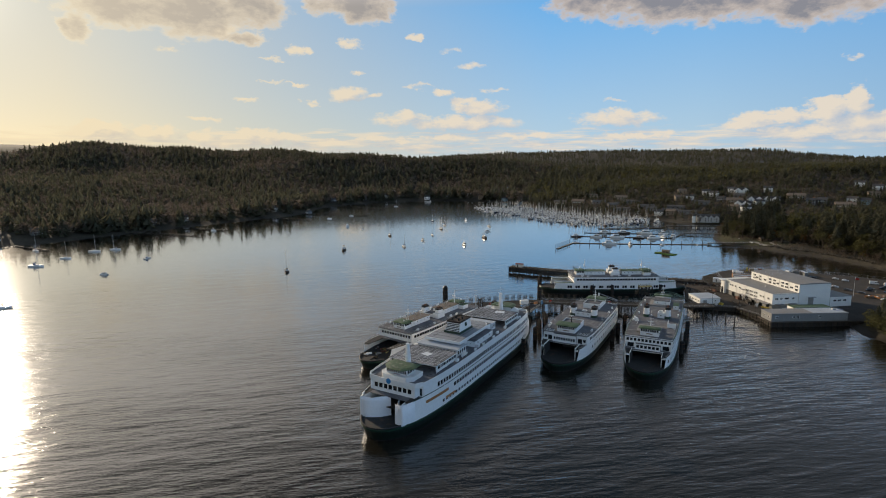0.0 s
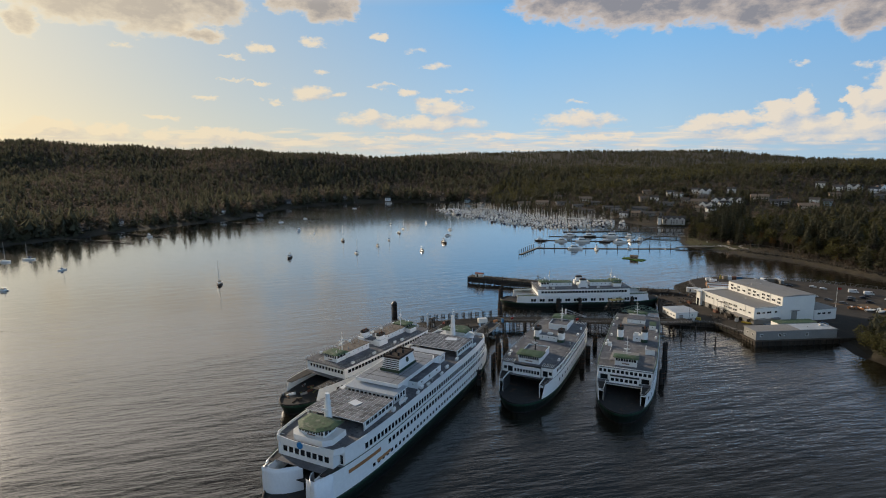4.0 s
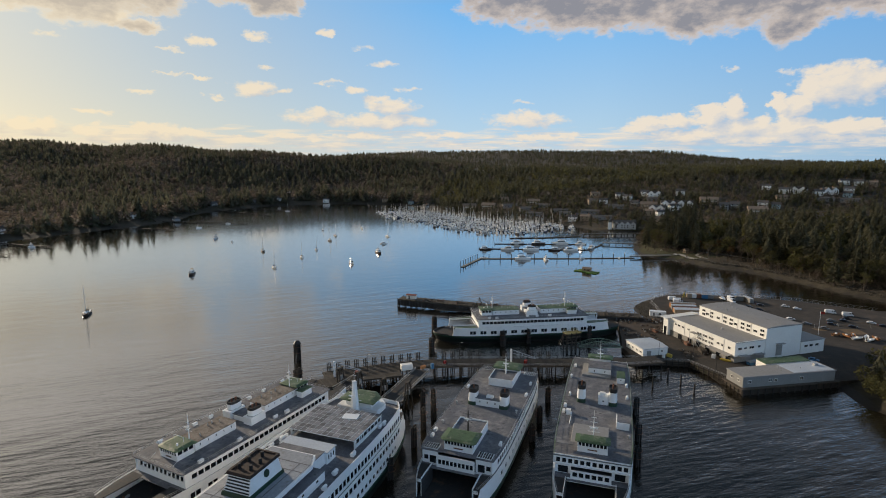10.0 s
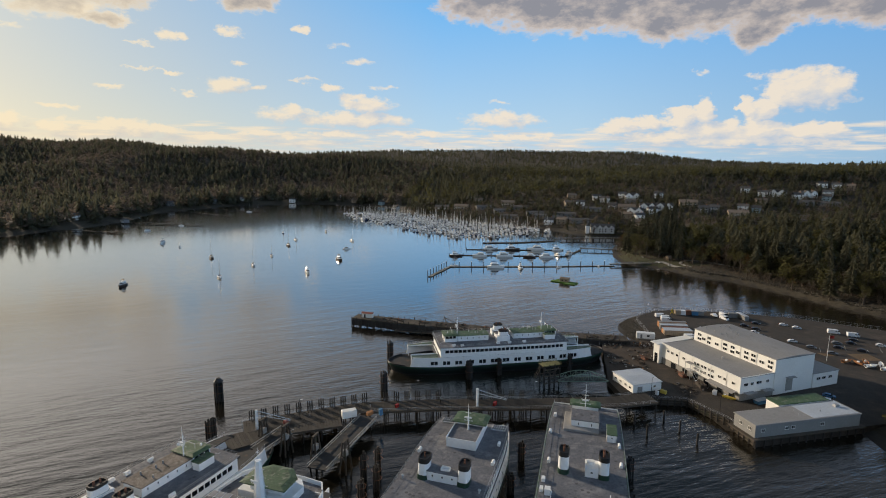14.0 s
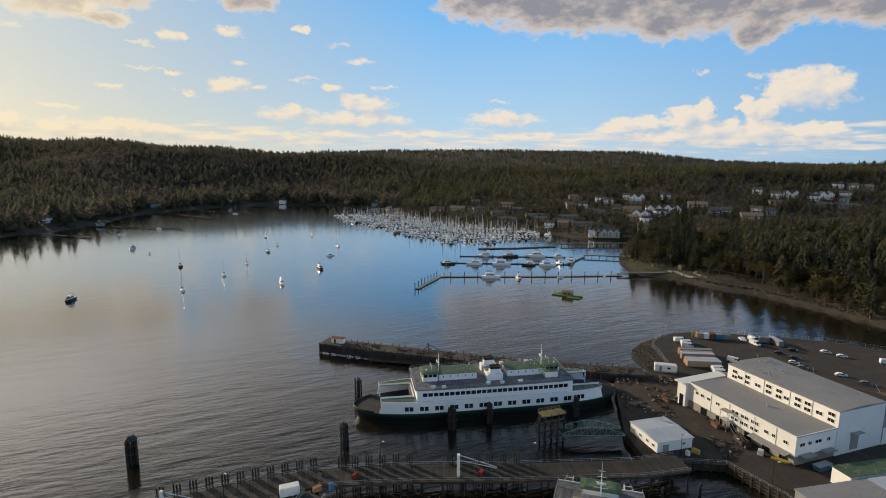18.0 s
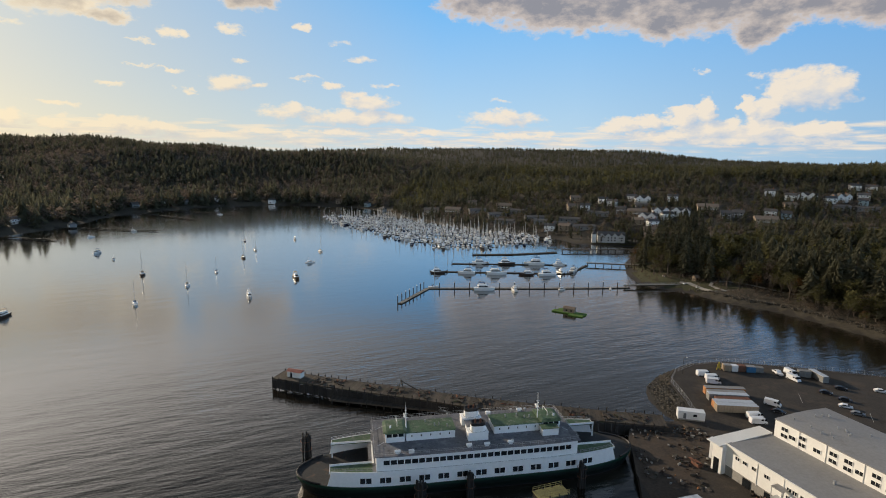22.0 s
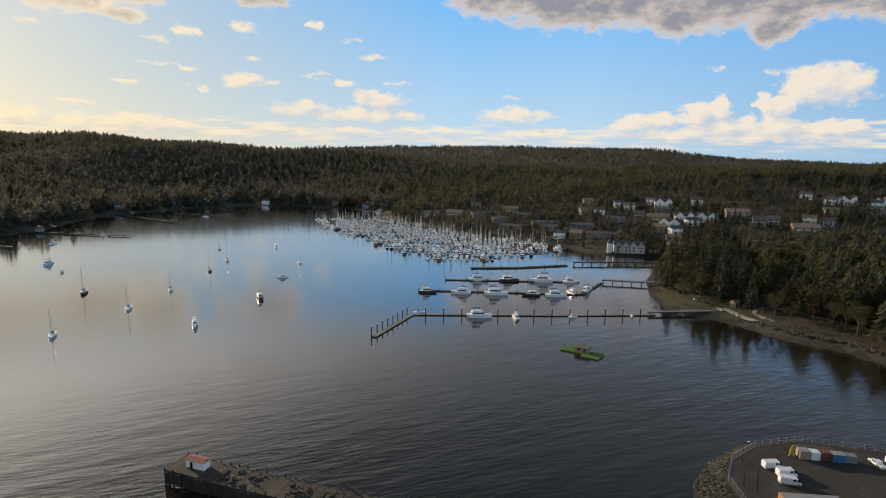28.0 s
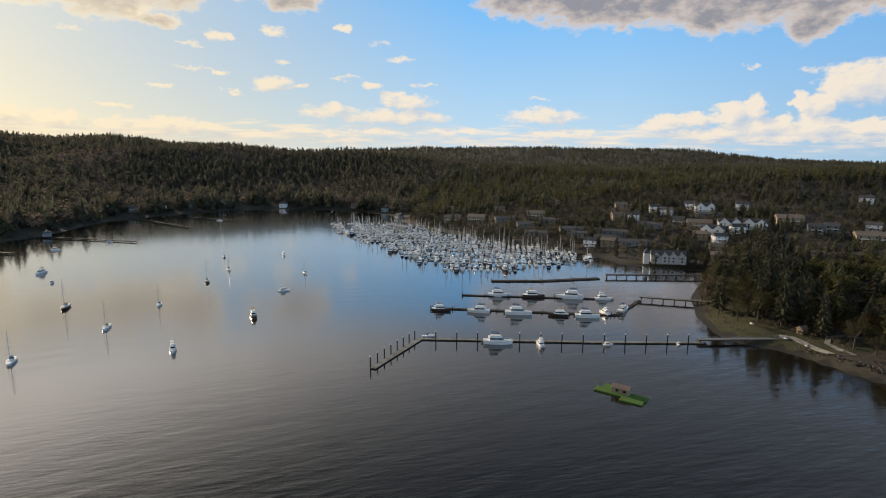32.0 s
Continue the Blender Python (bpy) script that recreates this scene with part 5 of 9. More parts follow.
        inner = part("wheelhouse_base", Mesh().prism([(-7, e * 50), (-5, e * 52.2), (5, e * 52.2), (7, e * 50), (7, e * 44), (-7, e * 44)][::(1 if e < 0 else -1)], zr + 0.2, zr + 2.0), "white", ship)
        pilothouse(ship, e * 50.6, e, zr + 1.9, 9.0, 5.4, 0.3, 2.7, 1.6, bevel=3.2, nwin=9)
        mast(ship, 0, e * 43.0, zr + 0.2, 11.0, 0.4, 5, tower=1.1)
        a, b = sorted((e * 24.0, e * 40.5))
        canopy(ship, a, b, 10.6, zr + 3.1, 12, 8)
        for s in (1, -1):
            part("bow_wing", Mesh().prism([(s * (hb(e * 52) - 0.3), e * 52), (s * (hb(e * 57.5) - 0.3), e * 57.5), (s * 8, e * 57.5), (s * 8, e * 52)][::(1 if s * e > 0 else -1)], z2 - 0.3, z2 - 0.02), "cardeck", ship)
            part("tunnel_wall", Mesh().box(s * 8, e * 55, (zc + z2) / 2, 0.3, 9, z2 - zc - 0.2), "white", ship)
    for s in (1, -1):
        # shrink wrap over the bow openings: folded sheets with thickness
        m = Mesh()
        ys = np.linspace(-60.8, -55.5, 9)
        front = [(s * (hb(y) + 0.2 + 0.12 * math.sin(i * 2.1)), y) for i, y in enumerate(ys)]
        lip = [(s * (hb(-60.8) + 0.1 - k), -60.9 + 0.10 * k) for k in (1.0, 2.0, 3.0)]
        line = lip[::-1] + front
        m.rings([[(x, y, zc + 0.3) for x, y in line], [(x * 1.005, y, zc + 3.0) for x, y in line], [(x, y + 0.3, z2 - 0.2 + 0.25 * math.sin(i)) for i, (x, y) in enumerate(line)],
                 [(x * 0.93, y + 0.5, z2 - 0.1) for x, y in line]], cap=False, closed=False)
        part("shrink_wrap", m, "wrap", ship, "taut white plastic wrap over the bow", smooth=True)
    # bulging sheets drawn in from the hull towards the middle of the open bow
    for s, reach in ((-1, 9.6), (1, 4.2)):
        x0 = hb(-60.8) + 0.1
        line = [(s * (x0 - reach * u), -60.9 + 5.4 * u * u - 0.5 * math.sin(3.1 * u)) for u in (0.0, 0.15, 0.3, 0.45, 0.6, 0.75, 0.9, 1.0)]
        m = Mesh()
        m.rings([[(x, y + 0.10 * math.sin(2.3 * i), z + 0.3 * math.sin(1.7 * i) * (k == 4)) for i, (x, y) in enumerate(line)]
                 for k, (z, push) in enumerate(((zc + 0.1, 0), (zc + 2.0, -0.25), (zc + 4.2, -0.3), (z2 - 1.4, -0.1), (z2 + 0.1, 0.0)))] +
                [[(x, y + 0.35, z2 - 0.1) for x, y in line]], cap=False, closed=False)
        part("shrink_wrap", m, "wrap", ship, "sagging white plastic sheet across the bow", smooth=True)
    # long central house with its raised upper roof and the funnel
    mh = house(ship, -9.2, 9.2, -21.5, -14.0, zr + 0.2, zr + 3.2, "paleroof", 4, 11, (zr + 1.0, zr + 2.5), name="lounge", over=0.5, win_w=0.72)
    house(ship, -6.5, 6.5, -14.0, 16.0, zr + 0.2, zr + 3.6, "deck", 0, 0, name="officers_house", over=0.1)
    up = part("upper_roof", Mesh().rings([[(x, y, zr + 3.9) for x, y in ((-8.4, -17.5), (8.4, -17.5), (8.4, 8), (6.5, 12), (-6.5, 12), (-8.4, 8))],
                                          [(x, y, zr + 5.0) for x, y in ((-8.4, -17.5), (8.4, -17.5), (8.4, 8), (6.5, 12), (-6.5, 12), (-8.4, 8))]]), "white", ship)
    part("roof_deck", Mesh().prism([(-8.0, -17.1), (8.0, -17.1), (8.0, 7.8), (6.2, 11.6), (-6.2, 11.6), (-8.0, 7.8)], zr + 5.0, zr + 5.08), "shiproof", up, "blue-grey worn roof coating")
    for y in (-13.5, -10.0, 4.2, 7.4):
        part("roof_seam", Mesh().box(0, y, zr + 5.1, 15.8, 0.22, 0.06), "deck", up)
    for x in (-5.2, 5.2):
        part("roof_seam", Mesh().box(x, -4.8, zr + 5.1, 0.22, 24.2, 0.05), "deck", up)
    house(ship, 6.6, 10.4, -8.0, 10.0, zr + 0.2, zr + 2.7, "deck", 3, 1, name="side_lockers", over=0.1, win_w=0.2)
    house(ship, -10.4, -6.6, -8.0, 10.0, zr + 0.2, zr + 2.7, "deck", 3, 1, name="side_lockers", over=0.1, win_w=0.2)
    house(ship, -7.2, 7.2, 16.0, 20.0, zr + 0.2, zr + 3.4, "paleroof", 3, 5, (zr + 1.2, zr + 2.6), name="aft_lounge", over=0.3, win_w=0.6)
    # the funnel: raked, louvred in front, with a black top
    z0 = zr + 5.05
    ring = lambda z, x, ya, yb: [(-x, ya, z), (x, ya, z), (x, yb, z), (-x, yb, z)]
    f = part("funnel", Mesh().rings([ring(z0 + 0.9, 3.6, -8.6, 2.6), ring(z0 + 4.4, 3.0, -7.2, 2.0)]), "white", ship, "white raked funnel with black top")
    part("foot", Mesh().rings([ring(z0, 3.9, -9.2, 3.0), ring(z0 + 0.9, 3.8, -8.9, 2.9)]), "trim_green", f)
    part("cap", Mesh().rings([ring(z0 + 4.4, 3.3, -7.8, 2.6), ring(z0 + 5.1, 3.2, -7.6, 2.5), ring(z0 + 5.1, 2.7, -7.0, 2.0), ring(z0 + 4.8, 2.7, -7.0, 2.0)]), "soot", f, "sooty brown-black funnel top")
    for k in range(5):
        part("louvre", Mesh().box(0, -8.55 + 0.38 * (0.35 + k * 0.62) / 1.0 * 1.05, z0 + 1.25 + k * 0.62, 6.6 - k * 0.2, 0.3, 0.3), "black", f)
    for x, y in ((-1.6, -5.5), (1.4, -5.2), (-1.5, -2.4), (1.5, -2.2), (0, 0.3)):
        part("exhaust_pipe", Mesh().cyl(x, y, z0 + 4.7, z0 + 6.0, 0.42, 0.38, 10), "black", f)
    part("emblem", Mesh().cyl(0, 0, -0.06, 0.06, 0.9, 0.9, 16), "trim_green", f, at=pose(3.36, -2.5, z0 + 2.9, 0, 80, 0))
    for s in (1, -1):
        for y in (-25.5, -7, 13, 22, 40):
            part("raft_canister", Mesh().tube((s * 11.4, y - 0.9, zr + 0.95), (s * 11.4, y + 0.9, zr + 0.95), 0.5, 10).box(s * 11.4, y, zr + 0.4, 0.9, 1.4, 0.4), "white", ship)
        life_davit(ship, s * 11.6, -20, zr + 0.2)
    part("tarpaulin", Mesh().box(2.6, 36, zr + 3.34, 4.6, 3.2, 0.1, 0.2), "wrap", ship)
    part("tarpaulin", Mesh().box(1.0, -31, zr + 3.34, 3.6, 3.0, 0.1, -0.3), "wrap", ship)
    clutter(ship, rng, hb, -40, 40, zr + 0.24, 16)
    return ship


M["badge"] = material("blue_badge", (0.03, 0.22, 0.5), 0.4, vary=0.05)
jumbo_ferry(pose(-52.9, 216.5, 0, 0, 0, -12.5), "large white ferry with green trim, bow wrapped in plastic")
evergreen_ferry(pose(-81.0, 258.4, 0, 0, 0, -19.0), "old white ferry with rusty worn decks and faded green roofs", 1)
issaquah_ferry(pose(-3.3, 277.4, 0, 0, 0, -12.5), "white ferry with two black-topped funnels moored at the dock")
super_ferry(pose(33.3, 285.3, 0, 0, 0, -9.9), "tall white two-deck ferry with grey patched sun deck")
evergreen_ferry(pose(11.7, 393.7, 0, 0, 0, -74.5), "white ferry with bright green roofs moored beside the yard", 0)


# ---- the maintenance yard ----
def along(pts, step, start=0.0):
    """Points and headings every step metres along a line."""
    out, left = [], start
    for (ax, ay), (bx, by) in zip(pts, pts[1:]):
        d = math.hypot(bx - ax, by - ay)
        while left <= d:
            u = left / d
            out.append((ax + (bx - ax) * u, ay + (by - ay) * u, math.atan2(by - ay, bx - ax)))
            left += step
        left -= d
    return out


def offset(pts, k):
    """A line moved k metres to its left."""
    out = []
    for i, (x, y) in enumerate(pts):
        a, b = pts[max(0, i - 1)], pts[min(len(pts) - 1, i + 1)]
        h = math.atan2(b[1] - a[1], b[0] - a[0])
        out.append((x - math.sin(h) * k, y + math.cos(h) * k))
    return out


PILE = {}


def pile_mesh(h, r, mat="pile"):
    key = (round(h, 1), round(r, 2), mat)
    if key not in PILE:
        PILE[key] = Mesh().cyl(0, 0, 0, key[0] - 0.12, key[1] * 1.05, key[1], 9).cyl(0, 0, key[0] - 0.12, key[0], key[1], key[1] * 0.75, 9).data("pile", M[mat])
    return PILE[key]


def pier(name, label, pts, width, z, plank=1.2, pile_step=5.0, heads=0.0, head_step=4.0, seed=0, deep=-2.5, rail=False, kind_mat="planks"):
    """A timber pier along a line: stringers, planks each of their own, bearing piles and taller fender piles."""
    rng = random.Random(seed)
    t = thing(name, label, "pier")
    for s in (-1, 1, 0):
        q = offset(pts, s * (width / 2 - 0.3))
        for (ax, ay), (bx, by) in zip(q, q[1:]):
            part("stringer", Mesh().box((ax + bx) / 2, (ay + by) / 2, z - 0.45, math.hypot(bx - ax, by - ay) + 0.2, 0.35, 0.6, math.atan2(by - ay, bx - ax)), "timber", t)
    key = Mesh().box(0, 0, 0, plank - 0.05, width, 0.14).data("plank", M[kind_mat])
    for x, y, h in along(pts, plank, plank / 2):
        part("plank", key, "", t, at=pose(x, y, z - 0.07 + rng.uniform(-0.015, 0.015), 0, 0, math.degrees(h) + rng.uniform(-0.4, 0.4)))
    for x, y, h in along(pts, pile_step, 1.0):
        for s in (-1, 1):
            o = s * (width / 2 - 0.35)
            part("post", pile_mesh(z - 0.7 - deep, 0.24), "", t, at=pose(x - math.sin(h) * o, y + math.cos(h) * o, deep))
    if heads:
        for s in (-1, 1):
            for x, y, h in along(offset(pts, s * (width / 2 + 0.25)), head_step, rng.uniform(0, 2)):
                part("fender_post", pile_mesh(z + heads * rng.choice((0.6, 1.0, 1.3)) - deep, 0.2), "", t, at=pose(x, y, deep, rng.uniform(-1.5, 1.5), rng.uniform(-1.5, 1.5)))
    if rail:
        for s in (-1, 1):
            railing(t, offset(pts, s * (width / 2 - 0.1)), z, 1.0, 2.5)
    return t


def dolphin(x, y, h, r=1.6, n=14, cap=False, label="cluster of dark creosoted mooring piles", deep=-3.0):
    """A bound cluster of piles."""
    rng = random.Random(int(x * 7 + y * 3))
    t = thing("mooring_dolphin", label, "dolphin", pose(x, y, 0), "mooring dolphins")
    for i in range(n):
        a, k = 2.4 * i, r * math.sqrt((i + 0.5) / n)
        part("post", pile_mesh(h - deep + rng.uniform(-0.8, 0.3), 0.27), "", t, at=pose(k * math.cos(a) * 1.1, k * math.sin(a) * 1.1, deep, -math.sin(a) * 1.0, math.cos(a) * -1.0))
    for zz in (h * 0.78, h * 0.45):
        loop = [[((r + 0.3 + 0.08 * math.cos(b)) * math.cos(2 * math.pi * i / 12), (r + 0.3 + 0.08 * math.cos(b)) * math.sin(2 * math.pi * i / 12), zz + 0.08 * math.sin(b)) for b in (0, 1.57, 3.14, 4.71)] for i in range(13)]
        part("cable_wrap", Mesh().rings(loop, cap=False), "rust", t)
    if cap:
        part("cap", Mesh().cyl(0, 0, h - 0.4, h + 1.0, r + 0.15, r * 0.45, 12), "black", t, "black conical cap")
    return t


# trestle behind the ferries
TRESTLE = [(-75, 313.5), (-56, 324), (-36, 333), (-10, 338), (16, 341), (56, 347.5), (70, 352)]
pier("trestle", "dark timber trestle with worn planks behind the ferries", TRESTLE, 8.5, 4.6, 1.0, 6.0, seed=1)
pier("trestle_landing", "wide stained plank landing of the trestle", [(-76, 303), (-60, 316), (-44, 323)], 10, 4.55, 1.0, 6.0, seed=2)
n_rng = random.Random(8)
for x, y, h in along(offset(TRESTLE, 4.6), 4.0, 3.0):
    if x > 22 or -37 < x < -33 or -8 < x < -3:
        continue
    g = thing("fender_group", "row of dark timber fender piles at the trestle", "fender piles", pose(x, y, 0, 0, 0, math.degrees(h)), "fender piles along the trestle")
    for k in range(3):
        part("post", pile_mesh(11.2 + n_rng.uniform(-0.2, 0.2), 0.22), "", g, at=pose((k - 1) * 0.75, 0, -3))
    part("waler", Mesh().box(0, -0.3, 6.2, 2.3, 0.22, 0.3), "timber", g)
railing_t = thing("guard_rail", "weathered steel guard rail along the trestle edge", "railing")
railing(railing_t, offset(TRESTLE, -4.1)[2:], 4.6, 1.1, 3.0)
railing(railing_t, offset(TRESTLE, 4.1), 4.6, 1.1, 3.0)

# mooring dolphins
dolphin(-98.5, 341.0, 8.6, 1.7, 16, True, "lone tall mooring cluster with black conical cap")
dolphin(-86.0, 312.5, 7.6, 1.7, 14)
dolphin(-36.0, 358.2, 8.0, 1.5, 12)
dolphin(-1.2, 373.5, 8.0, 1.5, 12)
dolphin(12.0, 379.5, 8.0, 1.1, 8)
dolphin(44.0, 388.0, 8.0, 1.1, 8)
dolphin(-40.0, 392.0, 9.0, 1.4, 10)
for x, y, h_ in ((-31.0, 252, 6.5), (-27.5, 271, 7.5), (-26.5, 283, 8.0), (-24, 291, 8.2), (-29, 296, 8.5), (-26, 302, 7.0), (11.6, 280, 6.0), (14.6, 293.5, 6.0), (18.5, 311, 6.5), (43.8, 269.2, 6.5), (47.4, 285.0, 6.5), (50.8, 305, 6.5)):
    dolphin(x, y, h_, 1.1, 8)
for x, y in ((60.7, 339.2), (72.2, 342.7), (75.5, 335.5), (78.3, 326.7), (63, 331)):
    solid("mooring_pile", pile_mesh(7.2, 0.35), "", "single dark mooring pile with pale cap", "pile", pose(x, y, -3), "single mooring piles")


def transfer_span(at, length, width, label):
    """A hinged vehicle ramp with side girders, between two timber towers."""
    t = thing("transfer_span", label, "ramp", at, "transfer spans")
    part("deck", Mesh().box(0, 0, 4.35, width, length, 0.3), "cardeck", t)
    for s in (1, -1):
        g = Mesh().box(s * width / 2, 0, 5.4, 0.25, length, 0.22).box(s * width / 2, 0, 4.3, 0.3, length, 0.5)
        k = int(length / 3)
        for i in range(k):
            a, b = -length / 2 + i * length / k, -length / 2 + (i + 1) * length / k
            g.tube((s * width / 2, a, 4.4), (s * width / 2, b, 5.4) if i % 2 else (s * width / 2, b, 5.4), 0.08, 4).tube((s * width / 2, b, 4.4), (s * width / 2, b, 5.4), 0.08, 4)
        part("girder", g, "concrete", t)
        # tower of raking timbers with a top beam
        tw = part("tower", Mesh().box(s * (width / 2 + 2.0), -length / 2 + 8, 10.1, 0.7, 3.2, 0.6), "timber", t)
        for dy in (-1.4, 1.4):
            for dx in (-0.9, 0.9):
                part("leg", Mesh().tube((s * (width / 2 + 2.0) + dx * 1.5, -length / 2 + 8 + dy * 1.5, -3), (s * (width / 2 + 2.0) + dx * 0.35, -length / 2 + 8 + dy * 0.7, 10.2), 0.28, 7), "timber", tw)
        part("brace", Mesh().tube((s * (width / 2 + 0.9), -length / 2 + 6.5, 3.5), (s * (width / 2 + 3.0), -length / 2 + 9.3, 8.5), 0.16, 5), "timber", tw)
        part("counterweight", Mesh().box(s * (width / 2 + 2.0), -length / 2 + 8, 6.2, 1.2, 1.6, 1.8), "concrete", tw)
    return t


transfer_span(pose(-38.5, 309, 0, 0, 0, -13), 34, 6.4, "steel-sided ramp between raking timber towers")
transfer_span(pose(-62.0, 307, 0, 0, 0, -19), 14, 5.4, "short ramp between timber towers at a worn ferry")

# green steel truss footbridge to the ferry beside the yard, with its timber tower
fb = thing("truss_bridge", "green arched steel truss bridge from yard to ferry berth", "bridge", pose(46.5, 369.5, 0, 0, 0, 5))
part("deck", Mesh().box(0, 0, 3.6, 21, 4.6, 0.3), "cardeck", fb)
for s in (1, -1):
    m = Mesh()
    for i in range(10):
        xa, xb = -10.5 + 2.1 * i, -8.4 + 2.1 * i
        za, zb = (4.2 + 2.6 * math.sin(math.pi * (x_ + 10.5) / 21) for x_ in (xa, xb))
        m.tube((xa, s * 2.3, za), (xb, s * 2.3, zb), 0.14, 5).tube((xb, s * 2.3, 3.7), (xb, s * 2.3, zb), 0.1, 4)
        m.tube((xa, s * 2.3, 3.7 if i % 2 else za), (xb, s * 2.3, zb if i % 2 else 3.7), 0.08, 4).tube((xa, s * 2.3, 3.7), (xb, s * 2.3, 3.7), 0.14, 5)
    part("truss", m, "trussgreen", fb)
M_tower = thing("berth_tower", "dark timber tower with yellow-railed catwalk on top", "tower", pose(33, 369.0, 0, 0, 0, 25))
for dx in (-3.5, -1.2, 1.2, 3.5):
    for dy in (-1.6, 1.6):
        part("post", pile_mesh(13.5, 0.26), "", M_tower, at=pose(dx, dy, -3, dy * -0.5, dx * 0.5))
part("platform", Mesh().box(0, 0, 10.2, 8.6, 4.0, 0.3), "mossyellow", M_tower)
for dz in (2.5, 5.5, 8.3):
    part("crossbeam", Mesh().box(0, -1.75, dz, 8.0, 0.3, 0.4), "timber", M_tower)
    part("crossbeam", Mesh().box(0, 1.75, dz, 8.0, 0.3, 0.4), "timber", M_tower)
for dx in (-1, 1):
    part("brace", Mesh().tube((dx * 3.6, -1.8, 1.5), (-dx * 3.6, -1.8, 9.5), 0.18, 5), "timber", M_tower)
for s in (-1, 1):
    m = Mesh()
    for k in (10.9, 11.4):
        m.tube((-4.2, s * 1.9, k), (4.2, s * 1.9, k), 0.06, 4)
    for i in range(6):
        m.tube((-4.2 + i * 1.68, s * 1.9, 10.3), (-4.2 + i * 1.68, s * 1.9, 11.4), 0.06, 4)
    part("railing", m, "mossyellow", M_tower)
part("stair", Mesh().tube((-4.4, -1, 10.2), (-8, -1.5, 4.5), 0.12, 5).tube((-4.4, 0.2, 10.2), (-8, -0.3, 4.5), 0.12, 5), "timber", M_tower)
part("fender_hoop", Mesh().tube((-6, 1, 7), (-4.4, 0, 4), 0.12, 5).tube((-4.4, 0, 4), (-3, -1, 1.5), 0.12, 5).tube((-6.8, 1, 6.4), (-5, 0, 3), 0.12, 5), "timber", M_tower)

# old pier on the far side of the yard
OLD = [(-71.5, 446), (-44, 439.8), (-12, 434.2), (9, 429.8), (33, 426.8), (60, 424), (78, 423)]
pier("old_pier", "long weathered timber pier with mossy planks and pile stubs", OLD, 8.4, 4.6, 0.9, 4.5, 0.9, 3.2, seed=4, kind_mat="oldplanks")
pier("lower_pier", "low sunken timber staging beside the old pier", [(-45, 434.4), (21, 427.4)], 5.6, 1.6, 0.9, 6.0, 0.5, 7.0, seed=5)
psh = thing("pier_shed", "small white shed with red roof on the pier end", "shed", pose(-63.5, 444.6, 4.6, 0, 0, -12))
part("wall", Mesh().box(0, 0, 1.2, 6.4, 2.8, 2.4), "bldwhite", psh)
part("roof", Mesh().rings([[(-3.5, -1.7, 2.4), (3.5, -1.7, 2.4), (3.5, 1.7, 2.4), (-3.5, 1.7, 2.4)], [(-3.5, -0.05, 3.1), (3.5, -0.05, 3.1), (3.5, 0.05, 3.1), (-3.5, 0.05, 3.1)]]), "redroof", psh)
part("door", Mesh().box(-1.2, -1.42, 1.0, 0.9, 0.06, 2.0), "glass", psh)
op = bpy.data.objects["old_pier"]
board = Mesh().box(0, 0, 0, 2.05, 0.16, 3.6).data("facing_board", M["pile"])
b2_rng = random.Random(14)
for x, y, h in along(offset(OLD, -4.45), 2.15, 1.2):
    part("facing_board", board, "", op, at=pose(x, y, 2.35 + b2_rng.uniform(-0.35, 0.25), b2_rng.uniform(-2, 2), 0, math.degrees(h)))
cr = thing("derrick", "rusty lattice derrick lying over the old pier", "derrick", pose(-18, 437.5, 4.6, 0, 0, -12))
part("frame", Mesh().tube((-1.2, 0, 0), (0, 0, 4.2), 0.14).tube((1.2, 0, 0), (0, 0, 4.2), 0.14).tube((0, 1.2, 0), (0, 0, 4.2), 0.14).tube((-0.7, 0, 2), (0.7, 0, 2), 0.1), "timber", cr)
part("boom", Mesh().tube((0, 0, 3.4), (8.5, -1.0, 0.6), 0.14).tube((0, 0.5, 3.2), (8.5, -0.5, 0.5), 0.1), "timber", cr)
gw = thing("gangway", "grey aluminium gangway resting on the staging", "gangway", pose(6, 427.2, 1.7, 0, 0, -6))
for s in (-0.8, 0.8):
    m = Mesh().tube((-8, s, 0.2), (8, s, 0.2), 0.09).tube((-8, s, 1.3), (8, s, 1.3), 0.07)
    for i in range(12):
        m.tube((-8 + i * 1.333, s, 0.2 if i % 2 else 1.3), (-6.667 + i * 1.333, s, 1.3 if i % 2 else 0.2), 0.05, 4)
    part("side_truss", m, "steel", gw)
part("walkway", Mesh().box(0, 0, 0.18, 16, 1.5, 0.1), "steel", gw)

# paved yard on its seawall
YARD = [(58, 372), (61, 356), (84.5, 356), (94, 341), (97, 327), (146, 343), (175, 352), (240, 380), (264, 455), (262, 462), (225, 458.5), (187, 479), (157, 485), (124, 489),
        (108, 484), (96.5, 474), (91, 462), (91.5, 445), (90, 428), (66, 424.5), (63, 412), (61, 392)]
solid("pavement", Mesh().prism(YARD, -3.0, 2.6), "asphalt", "worn dark asphalt yard with patches and stains", "pavement", kind="structure")
solid("dirt_patch", Mesh().prism([(60.5, 392), (63.5, 412), (66.5, 423.5), (88, 426), (92, 416), (84, 402), (72, 384), (62, 378)], 2.55, 2.63), "dirtground", "packed brown dirt apron at the yard edge", "dirt", kind="structure")
